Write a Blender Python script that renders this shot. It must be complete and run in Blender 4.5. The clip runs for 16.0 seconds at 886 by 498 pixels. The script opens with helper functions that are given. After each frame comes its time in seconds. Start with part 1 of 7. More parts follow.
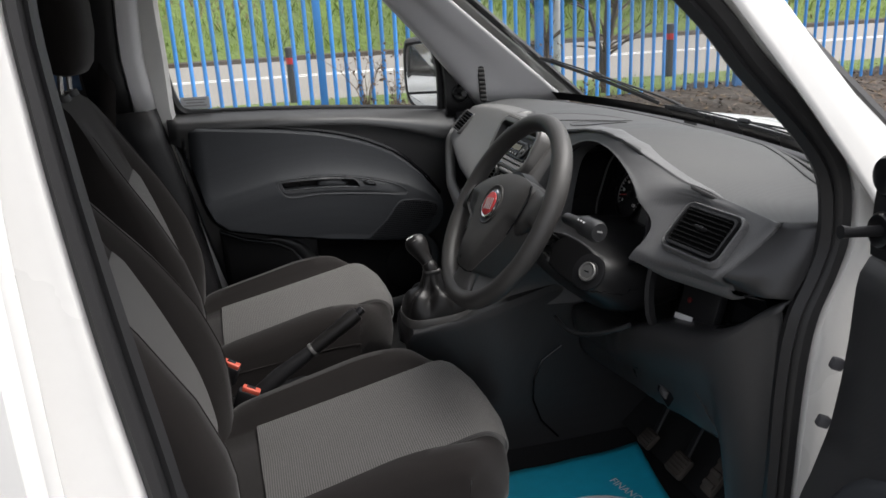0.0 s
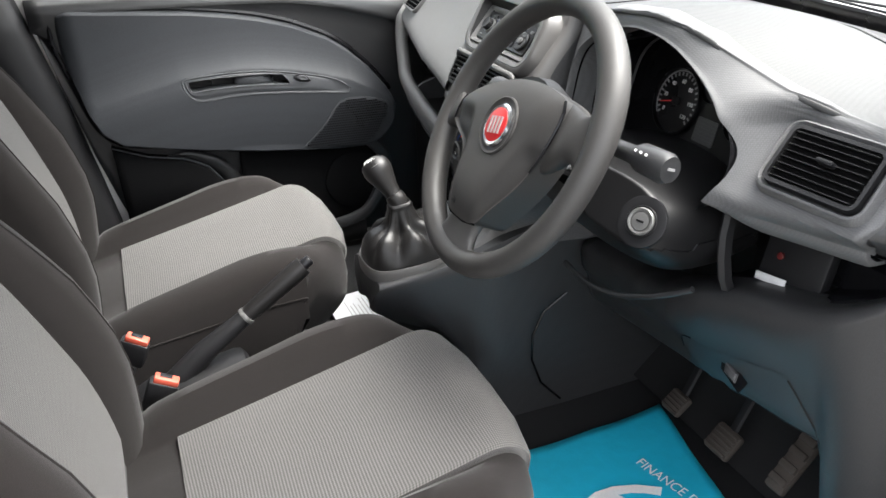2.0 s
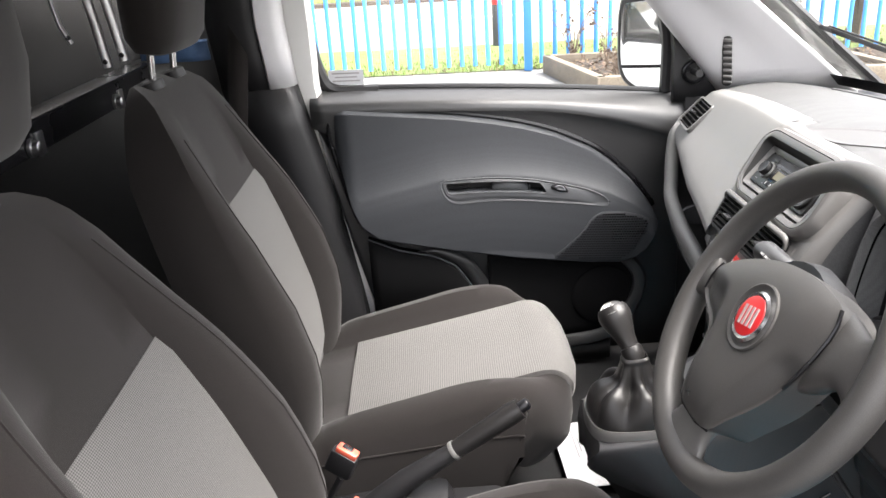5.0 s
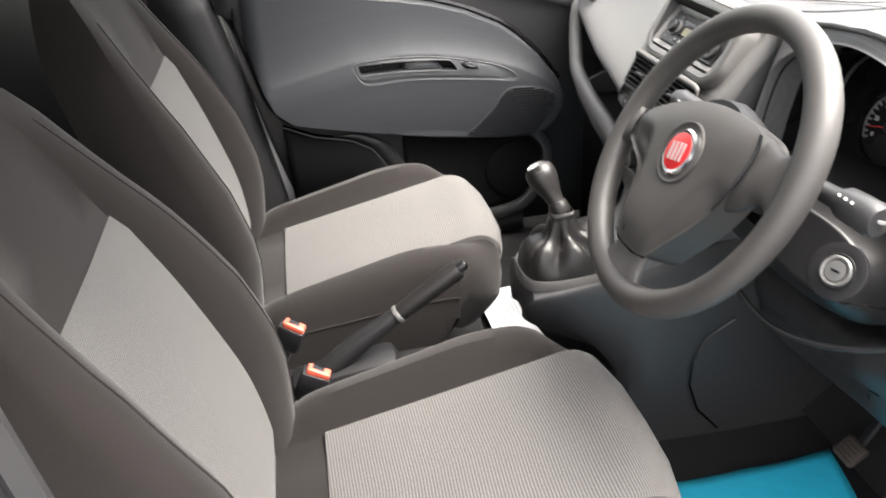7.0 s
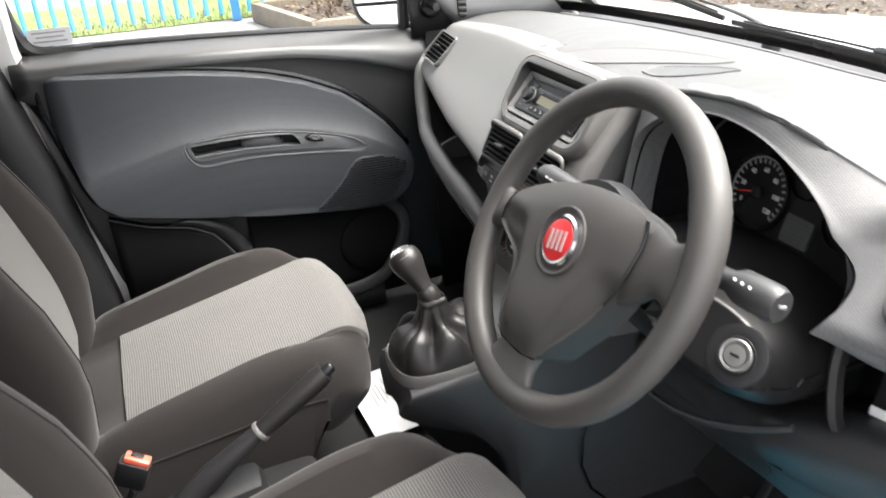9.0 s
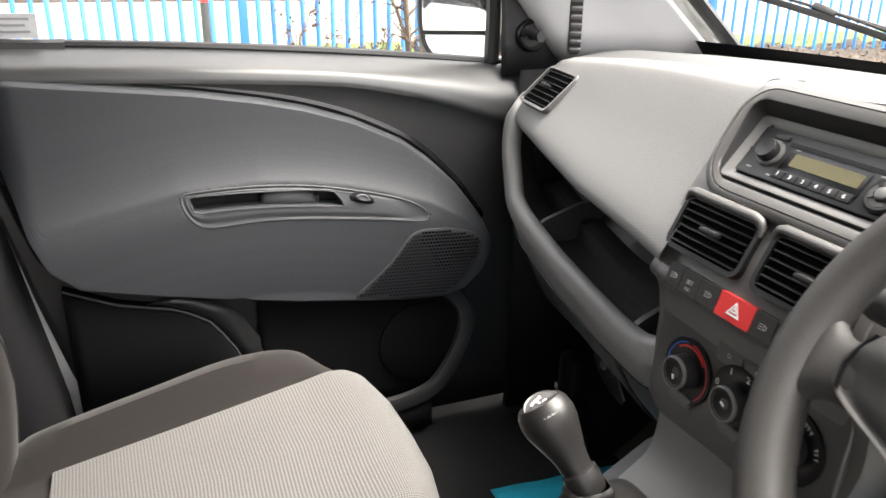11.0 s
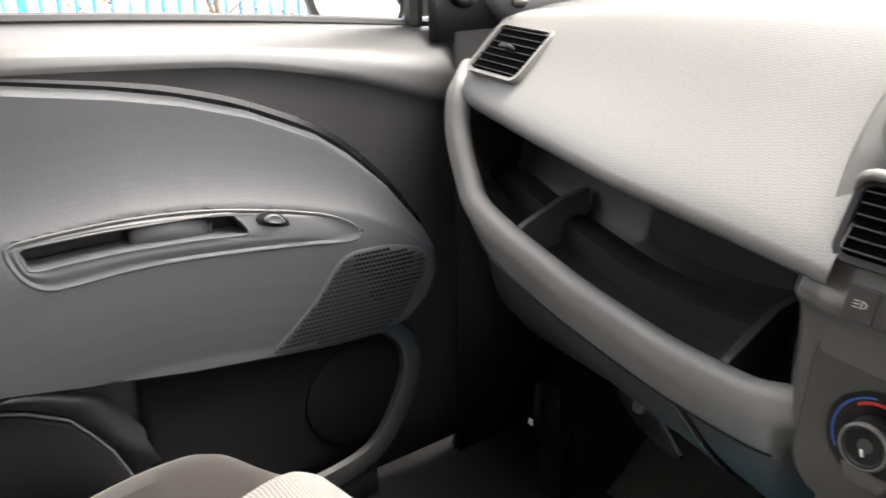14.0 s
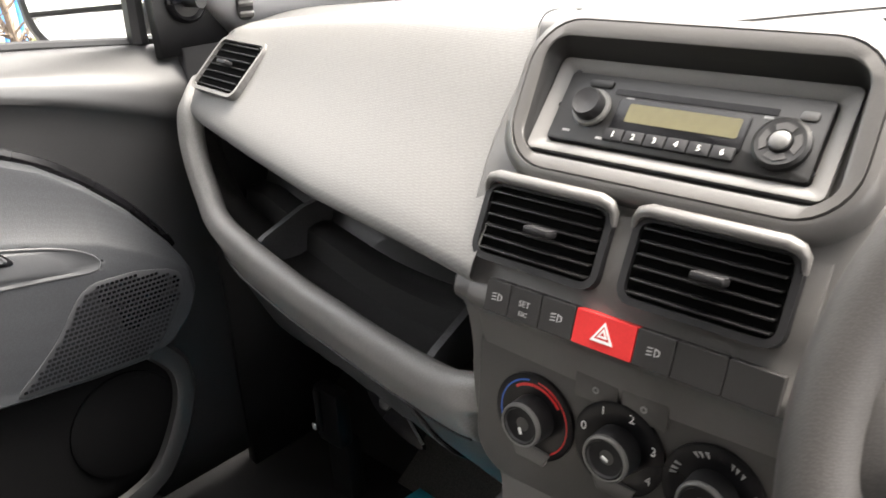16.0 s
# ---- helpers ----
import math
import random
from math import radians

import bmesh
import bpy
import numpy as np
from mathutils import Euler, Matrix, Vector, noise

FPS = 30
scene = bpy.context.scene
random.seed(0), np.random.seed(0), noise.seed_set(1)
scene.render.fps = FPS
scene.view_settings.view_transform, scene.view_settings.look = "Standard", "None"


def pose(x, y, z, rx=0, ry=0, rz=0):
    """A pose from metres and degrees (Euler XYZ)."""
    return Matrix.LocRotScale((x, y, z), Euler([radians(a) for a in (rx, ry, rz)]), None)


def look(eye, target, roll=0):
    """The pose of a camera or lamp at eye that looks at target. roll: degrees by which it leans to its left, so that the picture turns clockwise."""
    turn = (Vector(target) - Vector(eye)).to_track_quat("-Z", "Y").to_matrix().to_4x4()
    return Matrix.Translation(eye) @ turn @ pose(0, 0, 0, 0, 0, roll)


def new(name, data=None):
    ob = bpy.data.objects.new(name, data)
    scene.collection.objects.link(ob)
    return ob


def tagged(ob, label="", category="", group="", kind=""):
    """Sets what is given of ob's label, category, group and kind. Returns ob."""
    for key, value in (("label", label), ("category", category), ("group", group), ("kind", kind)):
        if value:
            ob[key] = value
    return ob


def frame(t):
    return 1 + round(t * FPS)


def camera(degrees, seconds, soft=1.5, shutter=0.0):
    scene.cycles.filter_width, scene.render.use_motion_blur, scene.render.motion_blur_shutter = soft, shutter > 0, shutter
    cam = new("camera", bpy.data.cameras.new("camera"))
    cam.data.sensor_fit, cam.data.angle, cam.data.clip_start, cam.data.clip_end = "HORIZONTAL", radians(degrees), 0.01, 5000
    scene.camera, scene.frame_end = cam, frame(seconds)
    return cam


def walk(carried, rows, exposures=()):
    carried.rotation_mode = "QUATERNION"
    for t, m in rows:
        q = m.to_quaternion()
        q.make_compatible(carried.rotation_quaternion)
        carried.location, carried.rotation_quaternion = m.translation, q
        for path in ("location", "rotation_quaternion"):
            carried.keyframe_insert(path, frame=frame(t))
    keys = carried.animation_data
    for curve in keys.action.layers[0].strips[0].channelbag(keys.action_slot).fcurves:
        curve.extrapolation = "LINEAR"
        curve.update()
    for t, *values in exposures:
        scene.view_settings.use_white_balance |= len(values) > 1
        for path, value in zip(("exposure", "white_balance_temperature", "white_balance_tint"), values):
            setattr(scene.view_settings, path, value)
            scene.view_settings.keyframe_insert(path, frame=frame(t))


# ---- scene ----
cam = camera(58.1, 16.0, shutter=0.3)
PATH = [
    (0, (0.0755, -1.7340, 1.4873), (0.5808, 0.0991, 0.8672), -2.99),
    (0.5, (0.0195, -1.6425, 1.4769), (0.6081, 0.1404, 0.7878), -2.94),
    (1, (0.0629, -1.5268, 1.4699), (0.6611, 0.2178, 0.6963), -2.98),
    (1.5, (0.1230, -1.3658, 1.4453), (0.7210, 0.3494, 0.6083), -3.06),
    (2, (0.1247, -1.2552, 1.4322), (0.7571, 0.4068, 0.5170), -3.01),
    (2.5, (0.1710, -1.1868, 1.4278), (0.7644, 0.4831, 0.5008), -2.74),
    (3, (0.2221, -1.1394, 1.4371), (0.6704, 0.5737, 0.5075), -2.11),
    (3.5, (0.2312, -1.1144, 1.4541), (0.4501, 0.6647, 0.5670), -3.03),
    (4, (0.2275, -1.1045, 1.4822), (0.2768, 0.7450, 0.7226), -3.83),
    (6.3, (0.1911, -1.1472, 1.5077), (0.1939, 0.7151, 0.7782), -3.76),
    (6.5, (0.1809, -1.1506, 1.4963), (0.2325, 0.6830, 0.6993), -4.04),
    (7, (0.1345, -1.1804, 1.4789), (0.3943, 0.5480, 0.5066), -4.33),
    (7.5, (0.0819, -1.2080, 1.4689), (0.5516, 0.4371, 0.4330), -4.20),
    (8, (0.0552, -1.2006, 1.4692), (0.6487, 0.3995, 0.4265), -4.28),
    (8.5, (0.0919, -1.1522, 1.4740), (0.7321, 0.4735, 0.5007), -4.57),
    (9, (0.1595, -1.0380, 1.4859), (0.7879, 0.6383, 0.5943), -4.23),
    (9.5, (0.1824, -0.9075, 1.4584), (0.7409, 0.8334, 0.6478), -2.48),
    (12, (0.1554, -0.2814, 1.2505), (0.9153, 1.4339, 0.5572), 2.34),
    (12.5, (0.1092, -0.1961, 1.2416), (0.8371, 1.5333, 0.5490), 1.92),
    (13, (0.0779, -0.1352, 1.2517), (0.8303, 1.5779, 0.5450), 2.23),
    (13.5, (0.1266, -0.1200, 1.2564), (1.0235, 1.5107, 0.5242), -0.06),
    (14, (0.1692, -0.1321, 1.2432), (1.2309, 1.3823, 0.4820), -0.97),
    (14.5, (0.2245, -0.1445, 1.2283), (1.4185, 1.2439, 0.4242), -1.39),
    (15, (0.2449, -0.1631, 1.2367), (1.4942, 1.1505, 0.3921), -2.29),
    (15.5, (0.2580, -0.1856, 1.2452), (1.5538, 1.0856, 0.4055), -2.49),
    (16, (0.2744, -0.2321, 1.2650), (1.5945, 1.0421, 0.4688), -3.04),
]
EXPOSURES = [(0.0, 1.2, 6500, 12), (1.0, 1.5, 6500, 11), (1.5, 2.38, 6500, 11), (2.0, 2.85, 6500, 10), (2.5, 3.15, 6550, 10), (4.0, 3.15, 6650, 11), (6.5, 3.13, 6800, 16), (7.0, 3.34, 6850, 13), (8.0, 3.5, 6700, 10), (9.0, 3.1, 6700, 11), (9.5, 2.78, 7000, 13), (12.5, 3.5, 6850, 12), (13.5, 3.45, 6900, 12), (14.0, 3.65, 7000, 13), (14.5, 3.78, 7050, 13), (16.0, 3.62, 7100, 13)]
walk(cam, [(t, look(eye, target, roll)) for t, eye, target, roll in PATH], EXPOSURES)

# ---- world and light: a bright overcast day ----
world = bpy.data.worlds.new("overcast_sky")
scene.world = world
world.use_nodes = True
wn = world.node_tree.nodes
sky = wn.new("ShaderNodeTexSky")
sky.sky_type, sky.sun_disc = "NISHITA", False
sky.sun_elevation, sky.sun_rotation = radians(62), radians(110)
sky.air_density, sky.dust_density, sky.ozone_density = 1.0, 6.0, 1.0
hue = wn.new("ShaderNodeHueSaturation")
hue.inputs["Saturation"].default_value = 0.25
world.node_tree.links.new(sky.outputs[0], hue.inputs["Color"])
world.node_tree.links.new(hue.outputs[0], wn["Background"].inputs["Color"])
wn["Background"].inputs["Strength"].default_value = 0.15
sun = new("sun", bpy.data.lights.new("sun", "SUN"))
sun.data.energy, sun.data.angle, sun.data.color = 1.0, radians(40), (1.0, 0.97, 0.92)
sun.matrix_basis = look((4.0, -1.5, 8), (0, 0, 0))


# ---- mesh helpers ----
def thing(name, at, label, category, group="", kind=""):
    ob = new(name)
    ob.empty_display_size = 0.05
    ob.location = at
    return tagged(ob, label, category, group, kind)


def part(name, bm, material, parent=None, label="", smooth=True, sharp=40, solid=0.0, bevel=0.0):
    me = bpy.data.meshes.new(name)
    bmesh.ops.recalc_face_normals(bm, faces=bm.faces[:])
    bm.to_mesh(me)
    bm.free()
    me.materials.append(material)
    if smooth:
        me.shade_smooth()
        me.set_sharp_from_angle(angle=radians(sharp))
    ob = new(name, me)
    if parent:
        ob.parent = parent
        root = parent
        while root.parent:
            root = root.parent
        ob.matrix_parent_inverse = Matrix.Translation(-root.location) if not parent.parent else Matrix()
    if solid:
        s = ob.modifiers.new("solid", "SOLIDIFY")
        s.thickness, s.offset = solid, -1
    if bevel:
        b = ob.modifiers.new("bevel", "BEVEL")
        b.width, b.segments, b.limit_method = bevel, 2, "ANGLE"
    if label:
        tagged(ob, label)
    return ob


def spline(points, n=8, closed=False):
    """A smooth curve through the points."""
    pts = [Vector(p) for p in points]
    out, k = [], len(pts)
    for i in range(k if closed else k - 1):
        if closed:
            a, b, c, d = (pts[(i + j) % k] for j in (-1, 0, 1, 2))
        else:
            a, b, c, d = pts[max(i - 1, 0)], pts[i], pts[i + 1], pts[min(i + 2, k - 1)]
        for j in range(n):
            t = j / n
            out.append(0.5 * (2 * b + (c - a) * t + (2 * a - 5 * b + 4 * c - d) * t * t + (3 * b - a - 3 * c + d) * t ** 3))
    if not closed:
        out.append(pts[-1])
    return out


def step(v, w):
    """0 below nought, 1 past w, smooth between."""
    v = max(0, min(1, v / w))
    return v * v * (3 - 2 * v)


def table(rows, x):
    """Values between rows of (x, a, b, ...), sorted by x, eased smoothly."""
    rows = sorted(rows)
    if x <= rows[0][0]:
        return rows[0][1:]
    for p, q in zip(rows, rows[1:]):
        if x <= q[0]:
            t = (x - p[0]) / (q[0] - p[0])
            return tuple(a + (b - a) * t for a, b in zip(p[1:], q[1:]))
    return rows[-1][1:]


def loft(rows, close_u=False, close_v=False, cap=False):
    bm = bmesh.new()
    vs = [[bm.verts.new(p) for p in r] for r in rows]
    nr, nc = len(vs), len(vs[0])
    for i in range(nr if close_v else nr - 1):
        for j in range(nc if close_u else nc - 1):
            q = [vs[i][j], vs[i][(j + 1) % nc], vs[(i + 1) % nr][(j + 1) % nc], vs[(i + 1) % nr][j]]
            bm.faces.new(q)
    if cap:
        bm.faces.new(vs[0])
        bm.faces.new(vs[-1][::-1])
    bmesh.ops.remove_doubles(bm, verts=bm.verts[:], dist=1e-5)
    return bm


def tube(path, radius, seg=12, closed=False, flat=1.0, cap=True):
    """A round rod along a path; radius a number or one for each point."""
    pts = [Vector(p) for p in path]
    n = len(pts)
    rad = radius if hasattr(radius, "__len__") else [radius] * n
    rows, side = [], None
    for i, p in enumerate(pts):
        d = (pts[(i + 1) % n] - pts[i - 1]) if closed else (pts[min(i + 1, n - 1)] - pts[max(i - 1, 0)])
        d.normalize()
        if side is None:
            side = d.orthogonal() if abs(d.z) > 0.95 else Vector((0, 0, 1)).cross(d)
        side = (side - d * side.dot(d)).normalized()
        up = d.cross(side)
        rows.append([p + rad[i] * (math.cos(a) * side + flat * math.sin(a) * up) for a in [2 * math.pi * k / seg for k in range(seg)]])
    return loft(rows, close_u=True, close_v=closed, cap=cap and not closed)


def lathe(profile, at, axis, seg=24):
    """Turn (radius, height) rows about an axis from a place."""
    axis = Vector(axis).normalized()
    u = axis.orthogonal().normalized()
    v = axis.cross(u)
    rows = [[Vector(at) + axis * h + max(r, 1e-4) * (math.cos(a) * u + math.sin(a) * v) for a in [2 * math.pi * k / seg for k in range(seg)]] for r, h in profile]
    return loft(rows, close_u=True, cap=True)


def box(at, size, turn=(0, 0, 0), bevel=0.0, seg=2):
    bm = bmesh.new()
    bmesh.ops.create_cube(bm, size=1, matrix=pose(*at, *turn) @ Matrix.Diagonal((*size, 1)))
    if bevel:
        bmesh.ops.bevel(bm, geom=bm.edges[:], offset=bevel, segments=seg, profile=0.5, affect="EDGES", clamp_overlap=True)
    return bm


def basis(at, right, up):
    """A frame with its x to the right, y up and z out of the face."""
    r = Vector(right).normalized()
    n = r.cross(Vector(up)).normalized()
    u = n.cross(r)
    return Matrix.Translation(at) @ Matrix((r, u, n)).transposed().to_4x4()


def plate(outline, m, low, high, bevel=0.0, seg=2):
    """A flat outline (x, y) in the frame m, as a slab from height low to high, its front edge rounded."""
    bm = bmesh.new()
    bot = [bm.verts.new(m @ Vector((x, y, low))) for x, y in outline]
    n = len(outline)
    cx, cy = sum(p[0] for p in outline) / n, sum(p[1] for p in outline) / n
    rings = [bot]
    steps = seg if bevel else 0
    for k in range(steps + 1):
        a = (k / steps) * math.pi / 2 if steps else 0
        ins, h = bevel * (1 - math.cos(a)) if bevel else 0, (high - bevel + bevel * math.sin(a)) if bevel else high
        ring = []
        for i, (x, y) in enumerate(outline):
            (ax, ay), (bx, by) = outline[i - 1], outline[(i + 1) % n]
            t = Vector((bx - ax, by - ay))
            t = t.normalized() if t.length > 1e-9 else Vector((1, 0))
            nx, ny = -t.y, t.x
            if nx * (cx - x) + ny * (cy - y) < 0:
                nx, ny = -nx, -ny
            ring.append(bm.verts.new(m @ Vector((x + nx * ins, y + ny * ins, h))))
        rings.append(ring)
    for a, b in zip(rings, rings[1:]):
        for i in range(n):
            bm.faces.new((a[i], a[(i + 1) % n], b[(i + 1) % n], b[i]))
    bm.faces.new(rings[-1])
    bm.faces.new(rings[0][::-1])
    return bm


def ring_plate(outer, inner, m, low, high):
    """A slab between two outlines with as many points each."""
    rows = [[m @ Vector((x, y, h)) for x, y in o] for o, h in ((outer, low), (outer, high), (inner, high), (inner, low))]
    return loft(rows, close_u=True, close_v=True)


def rounded(w, h, r, n=4, cx=0.0, cy=0.0):
    """A rectangle with round corners, as an outline."""
    out = []
    for sx, sy, a0 in ((1, 1, 0), (-1, 1, 90), (-1, -1, 180), (1, -1, 270)):
        for k in range(n + 1):
            a = radians(a0 + 90 * k / n)
            out.append((cx + sx * (w / 2 - r) + r * math.cos(a), cy + sy * (h / 2 - r) + r * math.sin(a)))
    return out


def ring_of(points, n=72):
    """A smooth closed outline through the points, as n even steps."""
    c = [(p.x, p.y) for p in spline([(x, z, 0) for x, z in points], 8, closed=True)]
    c.append(c[0])
    run = [0.0]
    for a, b in zip(c, c[1:]):
        run.append(run[-1] + math.hypot(b[0] - a[0], b[1] - a[1]))
    out, k = [], 0
    for i in range(n):
        d = run[-1] * i / n
        while run[k + 1] < d:
            k += 1
        f = (d - run[k]) / max(run[k + 1] - run[k], 1e-9)
        out.append((c[k][0] + (c[k + 1][0] - c[k][0]) * f, c[k][1] + (c[k + 1][1] - c[k][1]) * f))
    return out


def drawn_in(o, d):
    """An outline moved inwards by d."""
    n, out = len(o), []
    turn = math.copysign(1, sum(o[i - 1][0] * o[i][1] - o[i][0] * o[i - 1][1] for i in range(n)))
    for i, (x, z) in enumerate(o):
        (ax, az), (bx, bz) = o[i - 1], o[(i + 1) % n]
        q = math.hypot(bx - ax, bz - az) or 1
        out.append((x - turn * (bz - az) / q * d, z + turn * (bx - ax) / q * d))
    return out


def dome(outline, m, rings):
    """Rings of an outline drawn in towards its middle: (scale, height) each."""
    n = len(outline)
    cx, cy = sum(p[0] for p in outline) / n, sum(p[1] for p in outline) / n
    rows = [[m @ Vector((cx + (x - cx) * s, cy + (y - cy) * s, h)) for x, y in outline] for s, h in rings]
    return loft(rows, close_u=True, cap=True)


def merged(*bms):
    out = bmesh.new()
    for b in bms:
        me = bpy.data.meshes.new("tmp")
        b.to_mesh(me)
        b.free()
        out.from_mesh(me)
        bpy.data.meshes.remove(me)
    return out


def lettering(text, size, m, thick=0.0004, align="CENTER"):
    """Raised letters in the built-in font, as a mesh, on the face of the frame m."""
    cu = bpy.data.curves.new("letters", "FONT")
    cu.body, cu.size, cu.extrude, cu.align_x, cu.align_y, cu.resolution_u = text, size, thick, align, "CENTER", 3
    ob = bpy.data.objects.new("letters", cu)
    me = bpy.data.meshes.new_from_object(ob)
    bm = bmesh.new()
    bm.from_mesh(me)
    bm.transform(m)
    bpy.data.objects.remove(ob)
    bpy.data.meshes.remove(me)
    bpy.data.curves.remove(cu)
    return bm


# ---- materials ----
def material(name, color, rough=0.5, metal=0.0, grain=300.0, vary=0.06, bump=0.1, stains=4.0, stain=0.06, gloss=0.5, coat=0.0, island=False):
    """A surface with fine grain, a slow drift of tone and a little relief; sizes in turns per metre."""
    ma = bpy.data.materials.new(name)
    ma.use_nodes = True
    nt = ma.node_tree
    b = nt.nodes["Principled BSDF"]
    b.inputs["Roughness"].default_value, b.inputs["Metallic"].default_value = rough, metal
    b.inputs["Specular IOR Level"].default_value, b.inputs["Coat Weight"].default_value = gloss, coat
    at = nt.nodes.new("ShaderNodeNewGeometry")
    fine, slow = nt.nodes.new("ShaderNodeTexNoise"), nt.nodes.new("ShaderNodeTexNoise")
    fine.inputs["Scale"].default_value, fine.inputs["Detail"].default_value = grain, 3
    slow.inputs["Scale"].default_value, slow.inputs["Detail"].default_value = stains, 4
    for t in (fine, slow):
        nt.links.new(at.outputs["Position"], t.inputs["Vector"])
    total = nt.nodes.new("ShaderNodeMath")
    total.operation = "MULTIPLY_ADD"
    drift = nt.nodes.new("ShaderNodeMath")
    drift.operation = "MULTIPLY_ADD"
    nt.links.new(slow.outputs["Fac"], drift.inputs[0])
    drift.inputs[1].default_value, drift.inputs[2].default_value = 4 * stain, 1 - 2 * stain - 2 * vary
    nt.links.new(fine.outputs["Fac"], total.inputs[0])
    total.inputs[1].default_value = 4 * vary
    nt.links.new(drift.outputs[0], total.inputs[2])
    scale = nt.nodes.new("ShaderNodeVectorMath")
    scale.operation = "SCALE"
    scale.inputs[0].default_value = color
    nt.links.new(total.outputs[0], scale.inputs["Scale"])
    last = scale.outputs[0]
    if island:
        info = nt.nodes.new("ShaderNodeObjectInfo")
        rnd = nt.nodes.new("ShaderNodeMath")
        rnd.operation = "MULTIPLY_ADD"
        add = nt.nodes.new("ShaderNodeMath")
        add.operation = "ADD"
        nt.links.new(at.outputs["Random Per Island"], add.inputs[0])
        nt.links.new(info.outputs["Random"], add.inputs[1])
        nt.links.new(add.outputs[0], rnd.inputs[0])
        rnd.inputs[1].default_value, rnd.inputs[2].default_value = 0.4, 0.6
        more = nt.nodes.new("ShaderNodeVectorMath")
        more.operation = "SCALE"
        nt.links.new(last, more.inputs[0])
        nt.links.new(rnd.outputs[0], more.inputs["Scale"])
        last = more.outputs[0]
    nt.links.new(last, b.inputs["Base Color"])
    rr = nt.nodes.new("ShaderNodeMath")
    rr.operation = "MULTIPLY_ADD"
    nt.links.new(slow.outputs["Fac"], rr.inputs[0])
    rr.inputs[1].default_value, rr.inputs[2].default_value = 0.2, rough - 0.1
    nt.links.new(rr.outputs[0], b.inputs["Roughness"])
    if bump:
        bu = nt.nodes.new("ShaderNodeBump")
        bu.inputs["Strength"].default_value, bu.inputs["Distance"].default_value = bump, 0.4 / grain
        nt.links.new(fine.outputs["Fac"], bu.inputs["Height"])
        nt.links.new(bu.outputs[0], b.inputs["Normal"])
    return ma


def woven(name, light, dark, pitch, rough=0.9, bump=0.5, axis=(0, 1, 0), rows=0.35, sheen=0.3):
    """Cloth or embossed plastic: rows of small raised dots, pitch metres apart, in object space."""
    ma = material(name, light, rough, grain=500, vary=0.08, bump=0.0, stain=0.06, gloss=0.2)
    nt = ma.node_tree
    b = nt.nodes["Principled BSDF"]
    b.inputs["Sheen Weight"].default_value = sheen
    at = nt.nodes["Geometry"]
    waves = []
    for k, d in enumerate(((0.0, 1.0, 0.0), (1.0, 0.0, -1.1))):
        dot = nt.nodes.new("ShaderNodeVectorMath")
        dot.operation = "DOT_PRODUCT"
        nt.links.new(at.outputs["Position"], dot.inputs[0])
        dot.inputs[1].default_value = Vector(d) * (2 * math.pi / pitch)
        sine = nt.nodes.new("ShaderNodeMath")
        sine.operation = "SINE"
        nt.links.new(dot.outputs["Value"], sine.inputs[0])
        waves.append(sine)
    mix = nt.nodes.new("ShaderNodeMath")
    mix.operation = "MULTIPLY_ADD"
    nt.links.new(waves[0].outputs[0], mix.inputs[0])
    mix.inputs[1].default_value = rows * 0.95
    soft = nt.nodes.new("ShaderNodeMath")
    soft.operation = "MULTIPLY"
    nt.links.new(waves[1].outputs[0], soft.inputs[0])
    soft.inputs[1].default_value = rows * 0.95
    nt.links.new(soft.outputs[0], mix.inputs[2])
    ramp = nt.nodes.new("ShaderNodeMapRange")
    ramp.inputs["From Min"].default_value, ramp.inputs["From Max"].default_value = -0.6, 0.6
    nt.links.new(mix.outputs[0], ramp.inputs["Value"])
    tint = nt.nodes.new("ShaderNodeMix")
    tint.data_type = "RGBA"
    old = b.inputs["Base Color"].links[0].from_socket
    nt.links.new(ramp.outputs[0], tint.inputs["Factor"])
    tint.inputs["A"].default_value = (*dark, 1)
    nt.links.new(old, tint.inputs["B"])
    nt.links.new(tint.outputs["Result"], b.inputs["Base Color"])
    bu = nt.nodes.new("ShaderNodeBump")
    bu.inputs["Strength"].default_value, bu.inputs["Distance"].default_value = bump, pitch * 0.3
    nt.links.new(ramp.outputs[0], bu.inputs["Height"])
    nt.links.new(bu.outputs[0], b.inputs["Normal"])
    return ma


